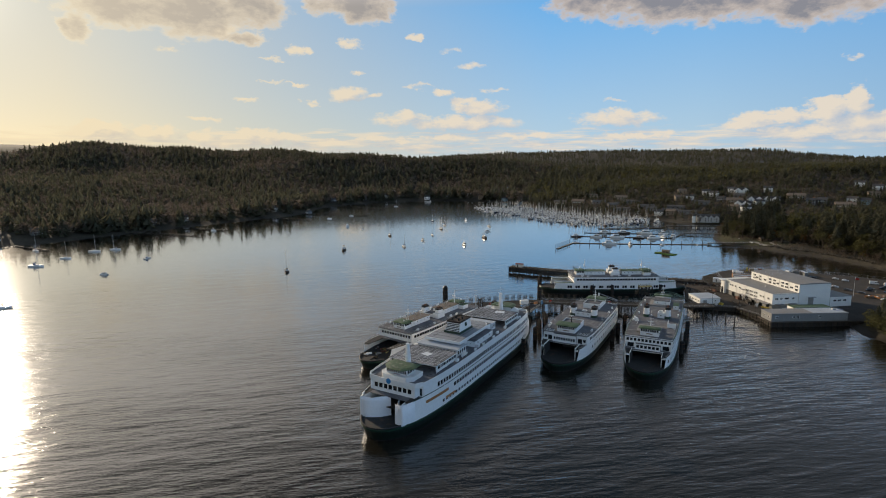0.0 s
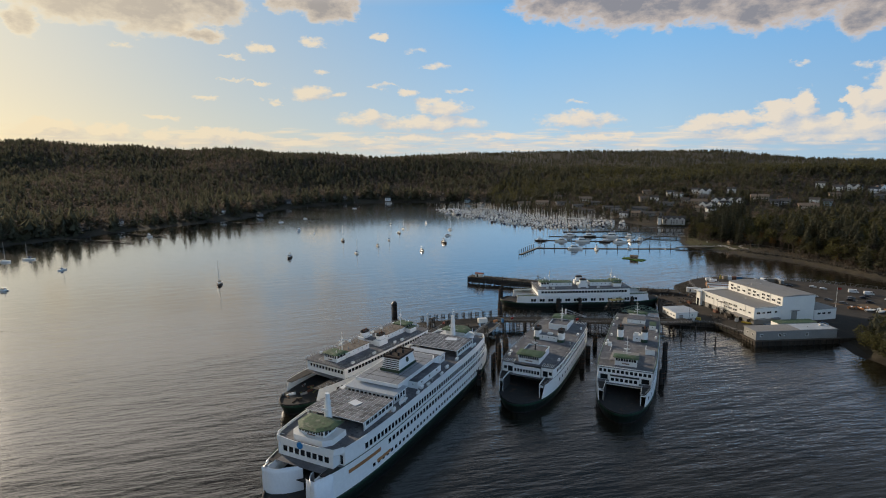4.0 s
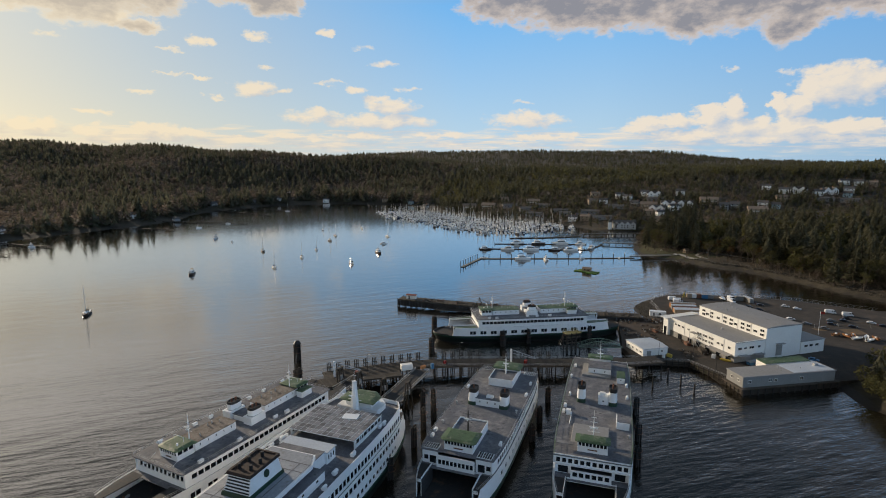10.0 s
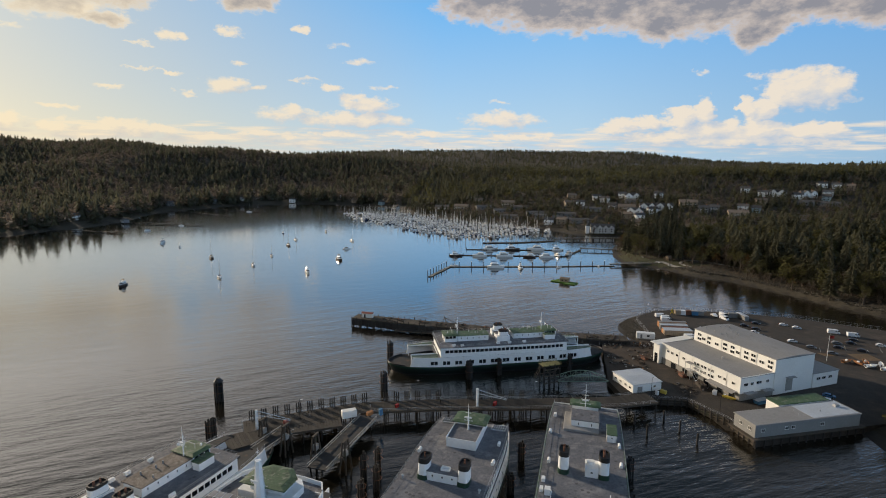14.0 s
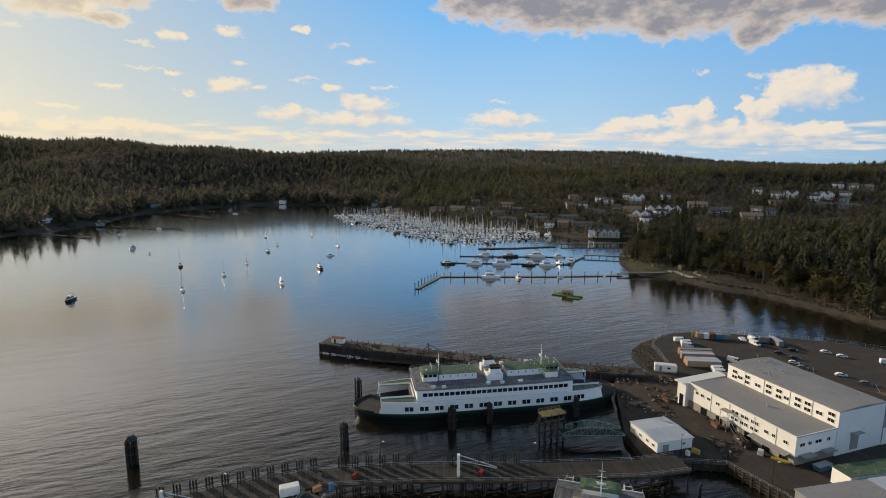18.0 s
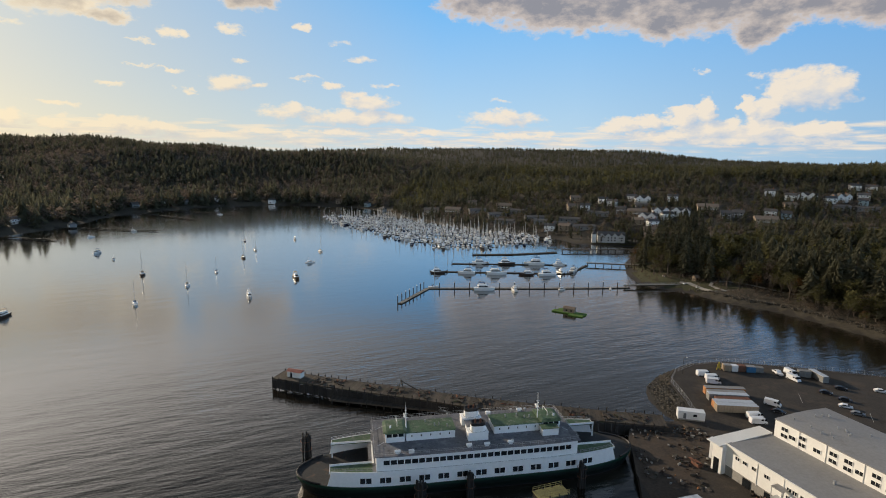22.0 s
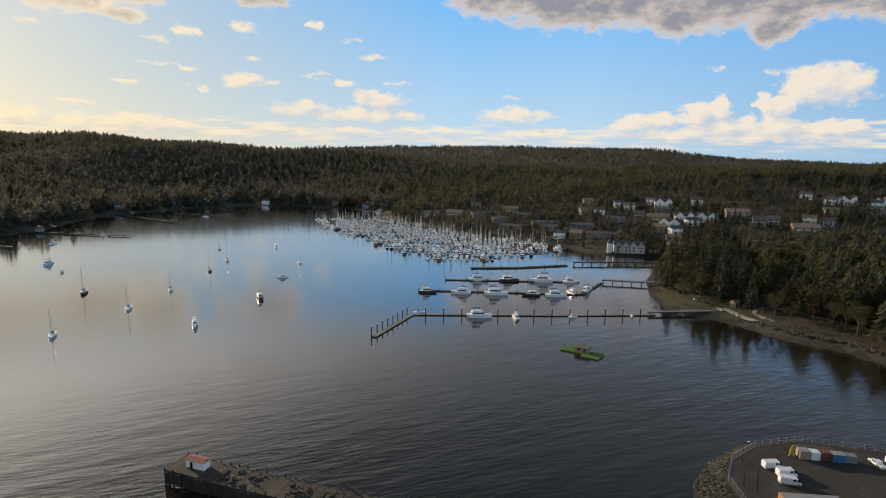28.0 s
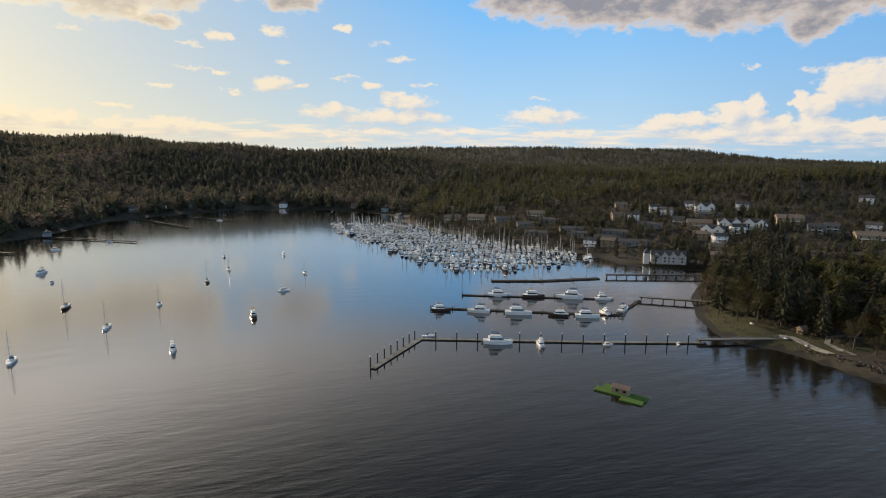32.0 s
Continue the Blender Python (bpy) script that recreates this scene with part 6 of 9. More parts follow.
# two tan sheets painted where low sunlight falls across the lot
for poly in ([(180.5, 417.5), (190.5, 418.2), (191.5, 410), (186, 408.6), (181, 409.5)], [(166.5, 417), (172, 416.5), (173, 413.4), (168, 413)]):
    solid("dirt_patch", Mesh().prism(poly, 2.55, 2.612), "sunpatch", "pale tan patch of sunlight painted on the asphalt lot", "dirt")
wr = thing("wharf_fender", "timber fender beams along the yard wharf edge", "fender")
WHARF = [(61, 355.8), (84.5, 355.8), (94, 340.8), (97, 326.8)]
for (ax, ay), (bx, by) in zip(WHARF, WHARF[1:]):
    for zz in (0.6, 1.5, 2.45):
        part("beam", Mesh().box((ax + bx) / 2, (ay + by) / 2, zz, math.hypot(bx - ax, by - ay) + 0.4, 0.5, 0.4, math.atan2(by - ay, bx - ax)), "timber", wr)
for x, y, h in along(WHARF, 2.6, 0.8):
    part("post", pile_mesh(6.2, 0.22), "", wr, at=pose(x + math.sin(h) * 0.4, y - math.cos(h) * 0.4, -3))
wr2 = thing("guard_rail", "low pale pipe rail along the wharf edge", "railing")
railing(wr2, offset(WHARF, 0.6), 2.6, 1.0, 2.5)

# lane lines and the fence round the parking lot
for i, (x, y, L_, a) in enumerate(((120, 444, 9, 70), (133, 452, 9, 70), (150, 438, 8, 65), (165, 420, 10, 65), (180, 426, 9, 65), (196, 425, 9, 65), (110, 400, 10, 27))):
    solid("lane_line", Mesh().box(0, 0, 0.004, 0.14, L_, 0.008), "linepaint", "faded white painted line on the asphalt", "lane line", pose(x + 5, y, 2.6, 0, 0, a - 90), "lane lines")
FENCE = [(91.5, 429), (92.3, 446), (92, 462), (97.5, 473.3), (108.6, 483), (124, 488), (157, 484), (187, 478), (224, 457.8)]
fe = thing("chain_link_fence", "galvanised chain-link fence round the lot", "fence")
for (ax, ay), (bx, by) in zip(FENCE, FENCE[1:]):
    part("rail", Mesh().tube((ax, ay, 4.6), (bx, by, 4.6), 0.05, 4).tube((ax, ay, 2.8), (bx, by, 2.8), 0.04, 4).tube((ax, ay, 3.7), (bx, by, 3.7), 0.03, 4), "steel", fe)
for x, y, h in along(FENCE, 3.0, 0):
    part("post", pile_mesh(2.1, 0.05, "steel"), "", fe, at=pose(x, y, 2.6))


def rocks(name, label, xs, ys, zs, smin, smax, seed):
    """Loose boulders, as one object of stuff."""
    rng = random.Random(seed)
    m = Mesh()
    for x, y, z in zip(xs, ys, zs):
        s = rng.uniform(smin, smax)
        top = [(x + s * rng.uniform(0.25, 0.6) * math.cos(a), y + s * rng.uniform(0.25, 0.6) * math.sin(a), z + s * rng.uniform(0.3, 0.55)) for a in (0.3, 1.9, 3.4, 4.9)]
        mid = [(x + s * rng.uniform(0.7, 1.0) * math.cos(a), y + s * rng.uniform(0.7, 1.0) * math.sin(a), z + s * rng.uniform(-0.15, 0.15)) for a in (0.3, 1.9, 3.4, 4.9)]
        bot = [(a, b, z - s * 0.7) for a, b, c in mid]
        m.rings([bot, mid, top])
    return solid(name, m, "rock", label, "rocks", kind="stuff")


r = np.random.default_rng(12)
u = r.uniform(0, 1, 2300)
tip = np.array([(93, 424), (86, 430), (82.5, 445), (83.5, 462), (92, 475), (106, 487), (124, 492.5), (157, 488.5)])
seg = np.minimum((u * 7).astype(int), 6)
fr = u * 7 - seg
inner = np.array([(92, 428), (91, 434), (91, 447), (91, 461), (97, 473), (108, 484), (124, 489), (157, 485)])
k = r.uniform(-0.12, 1, 2300)
a0 = tip[seg] * (1 - fr)[:, None] + tip[seg + 1] * fr[:, None]
b0 = inner[seg] * (1 - fr)[:, None] + inner[seg + 1] * fr[:, None]
pt = a0 * (1 - k)[:, None] + b0 * k[:, None]
rocks("riprap", "brown riprap bank of small stones round the lot", pt[:, 0], pt[:, 1], np.maximum(-0.25 + 2.6 * k, land_height(pt[:, 0], pt[:, 1]) + 0.1), 0.4, 0.8, 3)
shore_r = [(156, 636), (165, 624), (174, 611), (184, 600), (197, 592), (208, 575), (217, 559), (226, 542), (236, 521), (250, 494)]
pp = along(shore_r, 0.42)
px = np.array([p[0] - math.sin(p[2]) * -1 * 0 for p in pp])
nn = len(pp)
off = r.uniform(3.0, 7.5, nn)
hx = np.array([p[2] for p in pp])
X, Y_ = px - np.sin(hx) * off, np.array([p[1] for p in pp]) + np.cos(hx) * off
rocks("riprap", "pale boulders lining the wooded shore", X, Y_, land_height(X, Y_) + 0.1, 0.4, 1.0, 4)


def debris(name, label, mat, spots_, n, seed, smax, base=2.62):
    """Loose gear and scrap lying about, too small to tell apart."""
    rng = random.Random(seed)
    m = Mesh()
    for _ in range(n):
        x0, y0, rx, ry = rng.choice(spots_)
        x, y = x0 + rng.uniform(-rx, rx), y0 + rng.uniform(-ry, ry)
        a, b, c = rng.uniform(0.3, smax), rng.uniform(0.15, smax * 0.4), rng.uniform(0.1, 0.7)
        m.box(x, y, base + c / 2, a, b, c, rng.uniform(0, 3.1))
    return solid(name, m, mat, label, "debris", kind="stuff")


GEAR = [(70, 417, 5, 4), (78, 420, 7, 3), (86, 418, 4, 4), (66, 398, 3, 8), (74, 392, 5, 6), (92, 384, 2.5, 8), (96, 372, 2.2, 6), (80, 404, 6, 6), (88, 366, 3, 6)]
debris("yard_scrap", "rusty scrap and chain lying about the yard", "soot", GEAR, 110, 61, 1.4)
debris("yard_timbers", "dark timbers and pallets lying about the yard", "timber", GEAR, 150, 62, 2.6)
debris("yard_gear", "pale buckets, boxes and tarps about the yard", "concrete", GEAR, 70, 63, 1.3)
PIER_GEAR = [(x, y, 3.0, 2.6) for x, y in ((-52, 441.5), (-44, 440), (-30, 437.4), (-20, 435.8), (-8, 433.4), (4, 431), (14, 429.2), (24, 428), (36, 426.6), (48, 425.2), (60, 424), (70, 423.4))]
debris("pier_timbers", "loose brown timbers and planks strewn over the old pier", "timber", PIER_GEAR, 120, 65, 3.2, 4.61)
debris("pier_scrap", "rusty gear and chain strewn over the old pier", "rust", PIER_GEAR, 50, 66, 1.4, 4.61)
debris("yard_floats", "orange floats and barriers about the yard", "orange", GEAR[:5], 14, 64, 0.8)


# ---- buildings of the yard ----
def window_grid(parent, wall_at, rows):
    """Framed windows on a wall; rows: (u, z, w, h) from the wall's own corner."""
    for u, z, w, h in rows:
        fr_ = part("window", pane_mesh(w, h, "glass", 0.08), "", parent, at=wall_at @ pose(0.03, u, z))
        part("frame", Mesh().box(0.05, 0, h / 2, 0.1, w + 0.16, 0.1).box(0.05, 0, -h / 2, 0.14, w + 0.2, 0.12).box(0.05, w / 2, 0, 0.1, 0.1, h).box(0.05, -w / 2, 0, 0.1, 0.1, h).box(0.05, 0, 0, 0.08, 0.07, h), "bldwhite", fr_)


hall = thing("maintenance_hall", "white metal-clad two-level workshop hall with grey roofs", "building", pose(104.2, 357.6, 2.6, 0, 0, 25) @ Matrix.Diagonal((1.06, 0.98, 1.06, 1)))
# local x runs across (right), y along the hall (away)
part("lower_wall", Mesh().box(8.25, 21, 2.8 + 3.0, 16.5, 43.4, 6.0), "bldwhite", hall)
part("plinth", Mesh().box(8.3, 21, 1.4, 16.3, 43.2, 2.8), "concrete", hall, "grey concrete ground storey")
lr = part("lower_roof", Mesh().box(8.25, 21, 8.88, 16.9, 43.8, 0.18), "roofgrey", hall, "flat grey roof with worn streaks")
part("parapet", Mesh().box(-0.1, 21, 8.95, 0.25, 43.8, 0.45).box(8.25, -0.75, 8.95, 16.9, 0.25, 0.45), "bldwhite", lr)
part("upper_wall", Mesh().box(26.7, 20.5, 6.95, 20.2, 42.6, 13.9), "bldwhite", hall)
ur = part("upper_roof", Mesh().rings([[(16.4, -1.0, 13.9), (37.0, -1.0, 13.9), (37.0, 42, 13.9), (16.4, 42, 13.9)], [(16.4, -1.0, 14.15), (37.0, -1.0, 14.15), (37.0, 42, 14.15), (16.4, 42, 14.15)],
                                      [(24, -1.0, 14.6), (29, -1.0, 14.6), (29, 42, 14.6), (24, 42, 14.6)]]), "roofgrey", hall, "broad grey membrane roof")
b_rng = random.Random(4)
for i in range(16):
    part("roof_vent", Mesh().cyl(0, 0, 0, b_rng.uniform(0.4, 0.9), 0.16, 0.2, 7), "steel", ur, at=pose(b_rng.uniform(19, 34), b_rng.uniform(24, 40), 14.4))
part("roof_hatch", Mesh().box(9.5, 18, 9.4, 0.6, 0.5, 0.9), "steel", lr)
# long side that takes the sun
rows = [(u, z, 1.5, 1.0) for u, z in ((2.6, 5.9), (6.6, 5.9), (9.4, 5.9), (29, 6.6), (33, 6.6), (36, 6.6), (38.5, 6.6))] + [(u, z, 1.3, 1.1) for u in (13, 14.6, 17, 18.6, 20.8, 22.4) for z in (4.6, 6.8)]
window_grid(hall, pose(0, 0, 0, 0, 0, 180), [(-u, z, w, h) for u, z, w, h in rows])
window_grid(hall, pose(0, -0.7, 0, 0, 0, -90), [(u, 6.2, w, 1.1) for u, w in ((2.6, 2.0), (5.6, 1.4), (9.0, 2.6), (13.2, 1.3), (30.5, 1.3))])
window_grid(hall, pose(16.6, 0, 0, 0, 0, 180), [(-u, z, 2.2, 1.15) for u in (1.6, 9.5, 13.0, 20.0, 24.0, 33.0, 38.5) for z in (10.4, 12.3)] + [(-u, 11.0, 2.2, 1.15) for u in (5.5, 17.0, 28.5, 36.0)])
for u in (8, 16, 26, 34):
    part("downpipe", Mesh().box(16.5, u, 11.4, 0.14, 0.18, 4.8), "bldwhite", hall)
    part("downpipe", Mesh().box(-0.08, u - 2, 5.6, 0.14, 0.18, 6.2), "bldwhite", hall)
part("awning", Mesh().rings([[(-0.05, 0.5, 3.3), (-2.6, 0.5, 2.9), (-2.6, 14, 2.9), (-0.05, 14, 3.3)], [(-0.05, 0.5, 3.45), (-2.6, 0.5, 3.05), (-2.6, 14, 3.05), (-0.05, 14, 3.45)]]), "roofgrey", hall)
part("awning", Mesh().box(-1.2, 24, 6.6, 2.4, 3.4, 0.15), "roofgrey", hall)
for dy in (-1.5, 1.5):
    part("awning_post", Mesh().box(-2.2, 24 + dy, 3.3, 0.15, 0.15, 6.6), "steel", hall)
part("stair_landing", Mesh().box(-1.2, 24, 3.6, 2.4, 3.2, 0.15).tube((-2.3, 22.4, 3.7), (-2.3, 18, 0.2), 0.1).tube((-1.0, 22.4, 3.7), (-1.0, 18, 0.2), 0.1), "steel", hall)
part("awning", Mesh().box(4.0, -1.9, 3.2, 5.0, 2.2, 0.15).box(12.5, -1.9, 3.2, 4.6, 2.2, 0.15), "roofgrey", hall)
part("roller_door", Mesh().box(24.5, -0.85, 3.4, 3.4, 0.12, 5.0), "concrete", hall)
part("awning", Mesh().box(24.5, -1.6, 6.4, 4.4, 1.6, 0.18), "roofgrey", hall)
for y in (3, 9, 16, 22, 28, 35):
    part("ground_door", Mesh().box(-0.06, y, 1.3, 0.12, 2.4, 2.4), "glass", hall)
an = part("annex", Mesh().box(7.0, 44.3, 4.3, 17, 3.6, 8.6), "bldwhite", hall, "white annex with oversailing roof")
part("roof", Mesh().rings([[(-2.9, 42.6, 8.6), (17.0, 42.6, 9.1), (17.0, 47.2, 9.1), (-2.9, 47.2, 8.6)], [(-2.9, 42.6, 8.85), (17.0, 42.6, 9.35), (17.0, 47.2, 9.35), (-2.9, 47.2, 8.85)]]), "bldwhite", an)
part("door", Mesh().box(-1.56, 44.4, 2.1, 0.12, 1.8, 4.2), "glass", an)
ex = part("side_shed", Mesh().box(44, 9, 2.9, 14, 20, 5.8), "bldwhite", hall, "low white side building")
part("roof", Mesh().box(44, 9, 5.9, 14.6, 20.6, 0.25), "roofgrey", ex)
window_grid(ex, pose(37, -1.0, 0, 0, 0, -90), [(u, 3.6, 2.0, 1.1) for u in (3.0, 6.0, 9.5)])

low = thing("wharf_building", "low flat-roofed white building standing on the wharf", "building", pose(96.8, 327.4, 3.2, 0, 0, 17.6))
part("wall", Mesh().box(21.5, 4.8, 2.2, 43, 9.6, 4.4), "sidinggrey", low, "weathered pale grey siding")
part("roof", Mesh().box(21.5, 4.8, 4.5, 43.6, 10.2, 0.3, c=0.08), "roofgrey", low, "pale weathered roof coating")
part("roof_patch", Mesh().box(33, 5.0, 4.68, 19, 9.4, 0.06), "paleroof", low)
part("platform", Mesh().box(21.5, 4.6, -0.2, 46, 12, 0.4), "timber", low)
for i in range(14):
    part("post", pile_mesh(5.6, 0.26), "", low, at=pose(-0.5 + i * 3.4, -1.2, -6.0))
window_grid(low, pose(0, 0, 0, 0, 0, -90), [(u, 2.4, 1.4, 1.1) for u in (3.0, 12.5, 15.0, 27.0)])
window_grid(low, pose(0, 0, 0, 0, 0, 180), [(-u, 2.4, 1.3, 1.1) for u in (2.4, 6.4)])
for x, y in ((20, 3), (21, 6), (12, 5), (30, 4)):
    part("roof_pipe", Mesh().cyl(x, y, 4.6, 5.3, 0.12, 0.12, 6), "steel", low)
part("roof_unit", Mesh().box(39, 6, 5.1, 1.8, 1.4, 0.9, c=0.1), "steel", low)
part("green_roof", Mesh().box(30, 13.5, 4.9, 22, 6.0, 0.25), "green", low, "green metal lean-to roof")
part("lean_to", Mesh().box(30, 13.5, 2.4, 21.4, 5.6, 4.8), "bldwhite", low)

sd = thing("boat_shed", "low white metal shed with pale shallow roof on the yard", "shed", pose(65.2, 360.2, 2.6, 0, 0, 21))
part("wall", Mesh().prism([(0, 0), (13.2, 0), (13.2, 14.2), (0, 14.2)], 0, 3.5), "bldwhite", sd)
part("roof", Mesh().rings([[(-0.35, -0.35, 3.45), (13.55, -0.35, 3.45), (13.55, 14.55, 3.45), (-0.35, 14.55, 3.45)], [(-0.35, -0.35, 3.6), (13.55, -0.35, 3.6), (13.55, 14.55, 3.6), (-0.35, 14.55, 3.6)],
                           [(-0.3, 7.05, 4.15), (13.5, 7.05, 4.15), (13.5, 7.15, 4.15), (-0.3, 7.15, 4.15)]]), "paleroof", sd, "pale blue-grey metal roof")
for u in range(1, 11):
    part("roof_seam", Mesh().rings([[(u * 1.27 - 0.4, -0.3, 3.6), (u * 1.27 - 0.32, -0.3, 3.6), (u * 1.27 - 0.32, 7.1, 4.16), (u * 1.27 - 0.4, 7.1, 4.16)], [(u * 1.27 - 0.4, -0.3, 3.66), (u * 1.27 - 0.32, -0.3, 3.66), (u * 1.27 - 0.32, 7.1, 4.22), (u * 1.27 - 0.4, 7.1, 4.22)]]), "paleroof", sd)
window_grid(sd, pose(0, 0, 0, 0, 0, 180), [(-u, 1.7, 1.3, 0.9) for u in (2.0, 5.0, 8.5, 11.8)])
part("door", Mesh().box(3.2, -0.05, 1.2, 2.2, 0.1, 2.4), "concrete", sd)
window_grid(sd, pose(0, 0, 0, 0, 0, -90), [(10.0, 1.9, 1.0, 0.9)])


# ---- vehicles ----
def vehicle(kind, paint, label, x, y, heading, z=2.6, group="parked vehicles"):
    """Builds one parked vehicle: body, glass, wheels, lamps. heading: degrees its nose turns from +x."""
    t = thing({"van": "van", "car": "car", "pickup": "pickup_truck", "truck": "box_truck"}[kind], label, kind if kind != "truck" else "truck", pose(x, y, z, 0, 0, heading), group)
    if kind == "van":
        prof = [(-2.8, 0.35), (2.8, 0.35), (2.85, 1.0), (2.3, 1.3), (1.75, 2.35), (-2.75, 2.4), (-2.85, 1.0)]
        w, wheels, r = 1.0, (-1.9, 1.9), 0.36
        glass = [(1.5, 2.42, 1.35, 2.2), (0.4, 1.35, 1.45, 2.15)]
    elif kind == "truck":
        prof = [(-3.6, 0.6), (3.4, 0.6), (3.4, 1.4), (3.0, 2.2), (1.7, 2.3), (1.7, 3.2), (-3.6, 3.2)]
        w, wheels, r = 1.15, (-2.4, 2.5), 0.45
        glass = [(2.2, 3.15, 1.5, 2.15)]
    elif kind == "pickup":
        prof = [(-2.7, 0.4), (2.6, 0.4), (2.65, 0.95), (1.3, 1.1), (0.75, 1.75), (-0.7, 1.78), (-0.95, 1.1), (-2.7, 1.1)]
        w, wheels, r = 0.95, (-1.7, 1.7), 0.38
        glass = [(-0.6, 1.05, 1.15, 1.65)]
    else:
        prof = [(-2.2, 0.3), (2.2, 0.3), (2.2, 0.75), (1.15, 0.92), (0.45, 1.42), (-1.1, 1.45), (-1.85, 0.98), (-2.25, 0.85)]
        w, wheels, r = 0.88, (-1.35, 1.35), 0.32
        glass = [(-1.5, 0.95, 0.98, 1.36)]
    body = part("body", Mesh().rings([[(a, -w, b) for a, b in prof], [(a, -w * 0.2, b + 0.03 * (b > 1)) for a, b in prof], [(a, w * 0.2, b + 0.03 * (b > 1)) for a, b in prof], [(a, w, b) for a, b in prof]]), paint, t)
    for a, b, c, d in glass:
        part("side_glass", Mesh().box((a + b) / 2, 0, (c + d) / 2, (b - a) * 0.85, 2 * w + 0.03, (d - c) * 0.85), "glass", t)
    top = max(b for a, b in prof)
    fx = max(a for a, b in prof if b == top or b > top - 0.12)
    fx2 = min(a for a, b in prof if 0.7 < b < top - 0.3 and a > fx) if any(0.7 < b < top - 0.3 and a > fx for a, b in prof) else fx + 0.6
    zb = next(b for a, b in prof if a == fx2)
    part("windscreen", Mesh().rings([[(fx2 - 0.02, -w * 0.85, zb + 0.08), (fx2 + 0.04, -w * 0.85, zb + 0.06), (fx + 0.08, -w * 0.8, top - 0.1), (fx + 0.02, -w * 0.8, top - 0.06)],
                                     [(fx2 - 0.02, w * 0.85, zb + 0.08), (fx2 + 0.04, w * 0.85, zb + 0.06), (fx + 0.08, w * 0.8, top - 0.1), (fx + 0.02, w * 0.8, top - 0.06)]]), "glass", t)
    for a in wheels:
        for s in (-1, 1):
            wh = part("wheel", Mesh().tube((a, s * (w - 0.22), r), (a, s * (w + 0.02), r), r, 12), "tyre", t)
            part("rim", Mesh().tube((a, s * (w + 0.01), r), (a, s * (w + 0.035), r), r * 0.55, 8), "steel", wh)
    nose = max(a for a, b in prof)
    for s in (-1, 1):
        part("headlight", Mesh().box(nose - 0.04, s * w * 0.72, 0.72, 0.1, 0.3, 0.16), "gel", t)
        part("tail_light", Mesh().box(min(a for a, b in prof) + 0.02, s * w * 0.8, 0.85, 0.1, 0.2, 0.24), "carred", t)
    return t


for x, y, h in ((108.1, 470.7, 10), (110.3, 466.7, 8), (109.2, 462.5, -6), (123.7, 444.1, -35), (112.0, 432.6, 10), (111.4, 428.6, 5), (193.2, 449.5, -12), (200.3, 444.9, -8)):
    vehicle("van", "carwhite", "white service van parked on the asphalt lot", x, y, h)
vehicle("van", "carwhite", "white van parked nose out on the lot", 144.6, 470.0, -70)
vehicle("van", "carwhite", "white van parked behind another on the lot", 146.6, 476.2, -75)
vehicle("pickup", "carwhite", "white pickup parked on the lot", 141.4, 476.4, 95)
for i, (x, y, p, h) in enumerate(((173.5, 461.5, "carwhite", -20), (178.0, 456.5, "carwhite", -20), (163.2, 432.4, "carwhite", -15), (184.5, 432.1, "cargrey", -15), (167.8, 423.9, "cargrey", -30),
                                  (190.0, 421.3, "cardark", -20), (142.0, 365.0, "carblue", -25), (204.5, 430.2, "carwhite", -30), (207.3, 424.9, "cardark", -15), (191.5, 432.6, "cardark", -15),
                                  (150.4, 457.5, "cardark", -25), (154.0, 451.5, "cardark", -25), (150.5, 445.3, "carwhite", -25), (151.2, 439.5, "cargrey", -25), (139.2, 360.3, "carwhite", -35),
                                  (159, 462.5, "cardark", -20), (123, 438, "cardark", -35), (181, 425, "cardark", -20), (173, 416, "cargrey", -25), (196, 438, "cardark", -15))):
    name = {"carwhite": "white", "cargrey": "grey", "cardark": "dark", "carred": "red", "carblue": "pale blue"}[p]
    vehicle("car", p, name + " car parked on the asphalt yard", x, y, h)


@lru_cache(None)
def rib_mesh(h, mat):
    return Mesh().box(0, 0, 0, 0.4, 0.07, h - 0.35).data("rib", M[mat])


def container(x, y, heading, L_, w, h, mat, label, roof=None):
    t = thing("shipping_container", label, "container", pose(x, y, 2.6, 0, 0, heading), "containers")
    part("shell", Mesh().box(0, 0, h / 2 + 0.12, L_, w, h - 0.2), mat, t)
    for i in range(int(L_)):
        for s in (-1, 1):
            part("rib", rib_mesh(h, mat), "", t, at=pose(-L_ / 2 + 0.5 + i, s * w / 2, h / 2 + 0.12))
    part("roof", Mesh().box(0, 0, h + 0.06, L_, w, 0.1), roof or mat, t)
    for s in (-0.5, 0.5):
        part("door", Mesh().box(-L_ / 2 - 0.04, s * w / 2, h / 2 + 0.1, 0.08, w / 2 - 0.08, h - 0.35), mat, t)
    return t


container(109.2, 452.0, 1, 15.2, 2.5, 3.0, "orange", "long orange-ended storage container on the lot", "roofgrey")
container(108.8, 449.2, 1, 14.0, 2.5, 2.7, "roofgrey", "grey storage container with dull metal roof", "roofgrey")
container(108.2, 446.3, 0, 14.6, 2.6, 2.9, "sidinggrey", "long pale grey storage container on the lot", "paleroof")
container(108.6, 443.2, 1, 12.4, 2.6, 2.6, "rust", "rust-brown storage container between pale ones", "rust")
container(107.6, 440.1, 0, 14.4, 2.6, 2.8, "orange", "orange-ended storage container with pale roof", "paleroof")
container(107.5, 437.0, 0, 14.6, 2.7, 2.9, "sidingtan", "long tan storage container with panelled side", "paleroof")
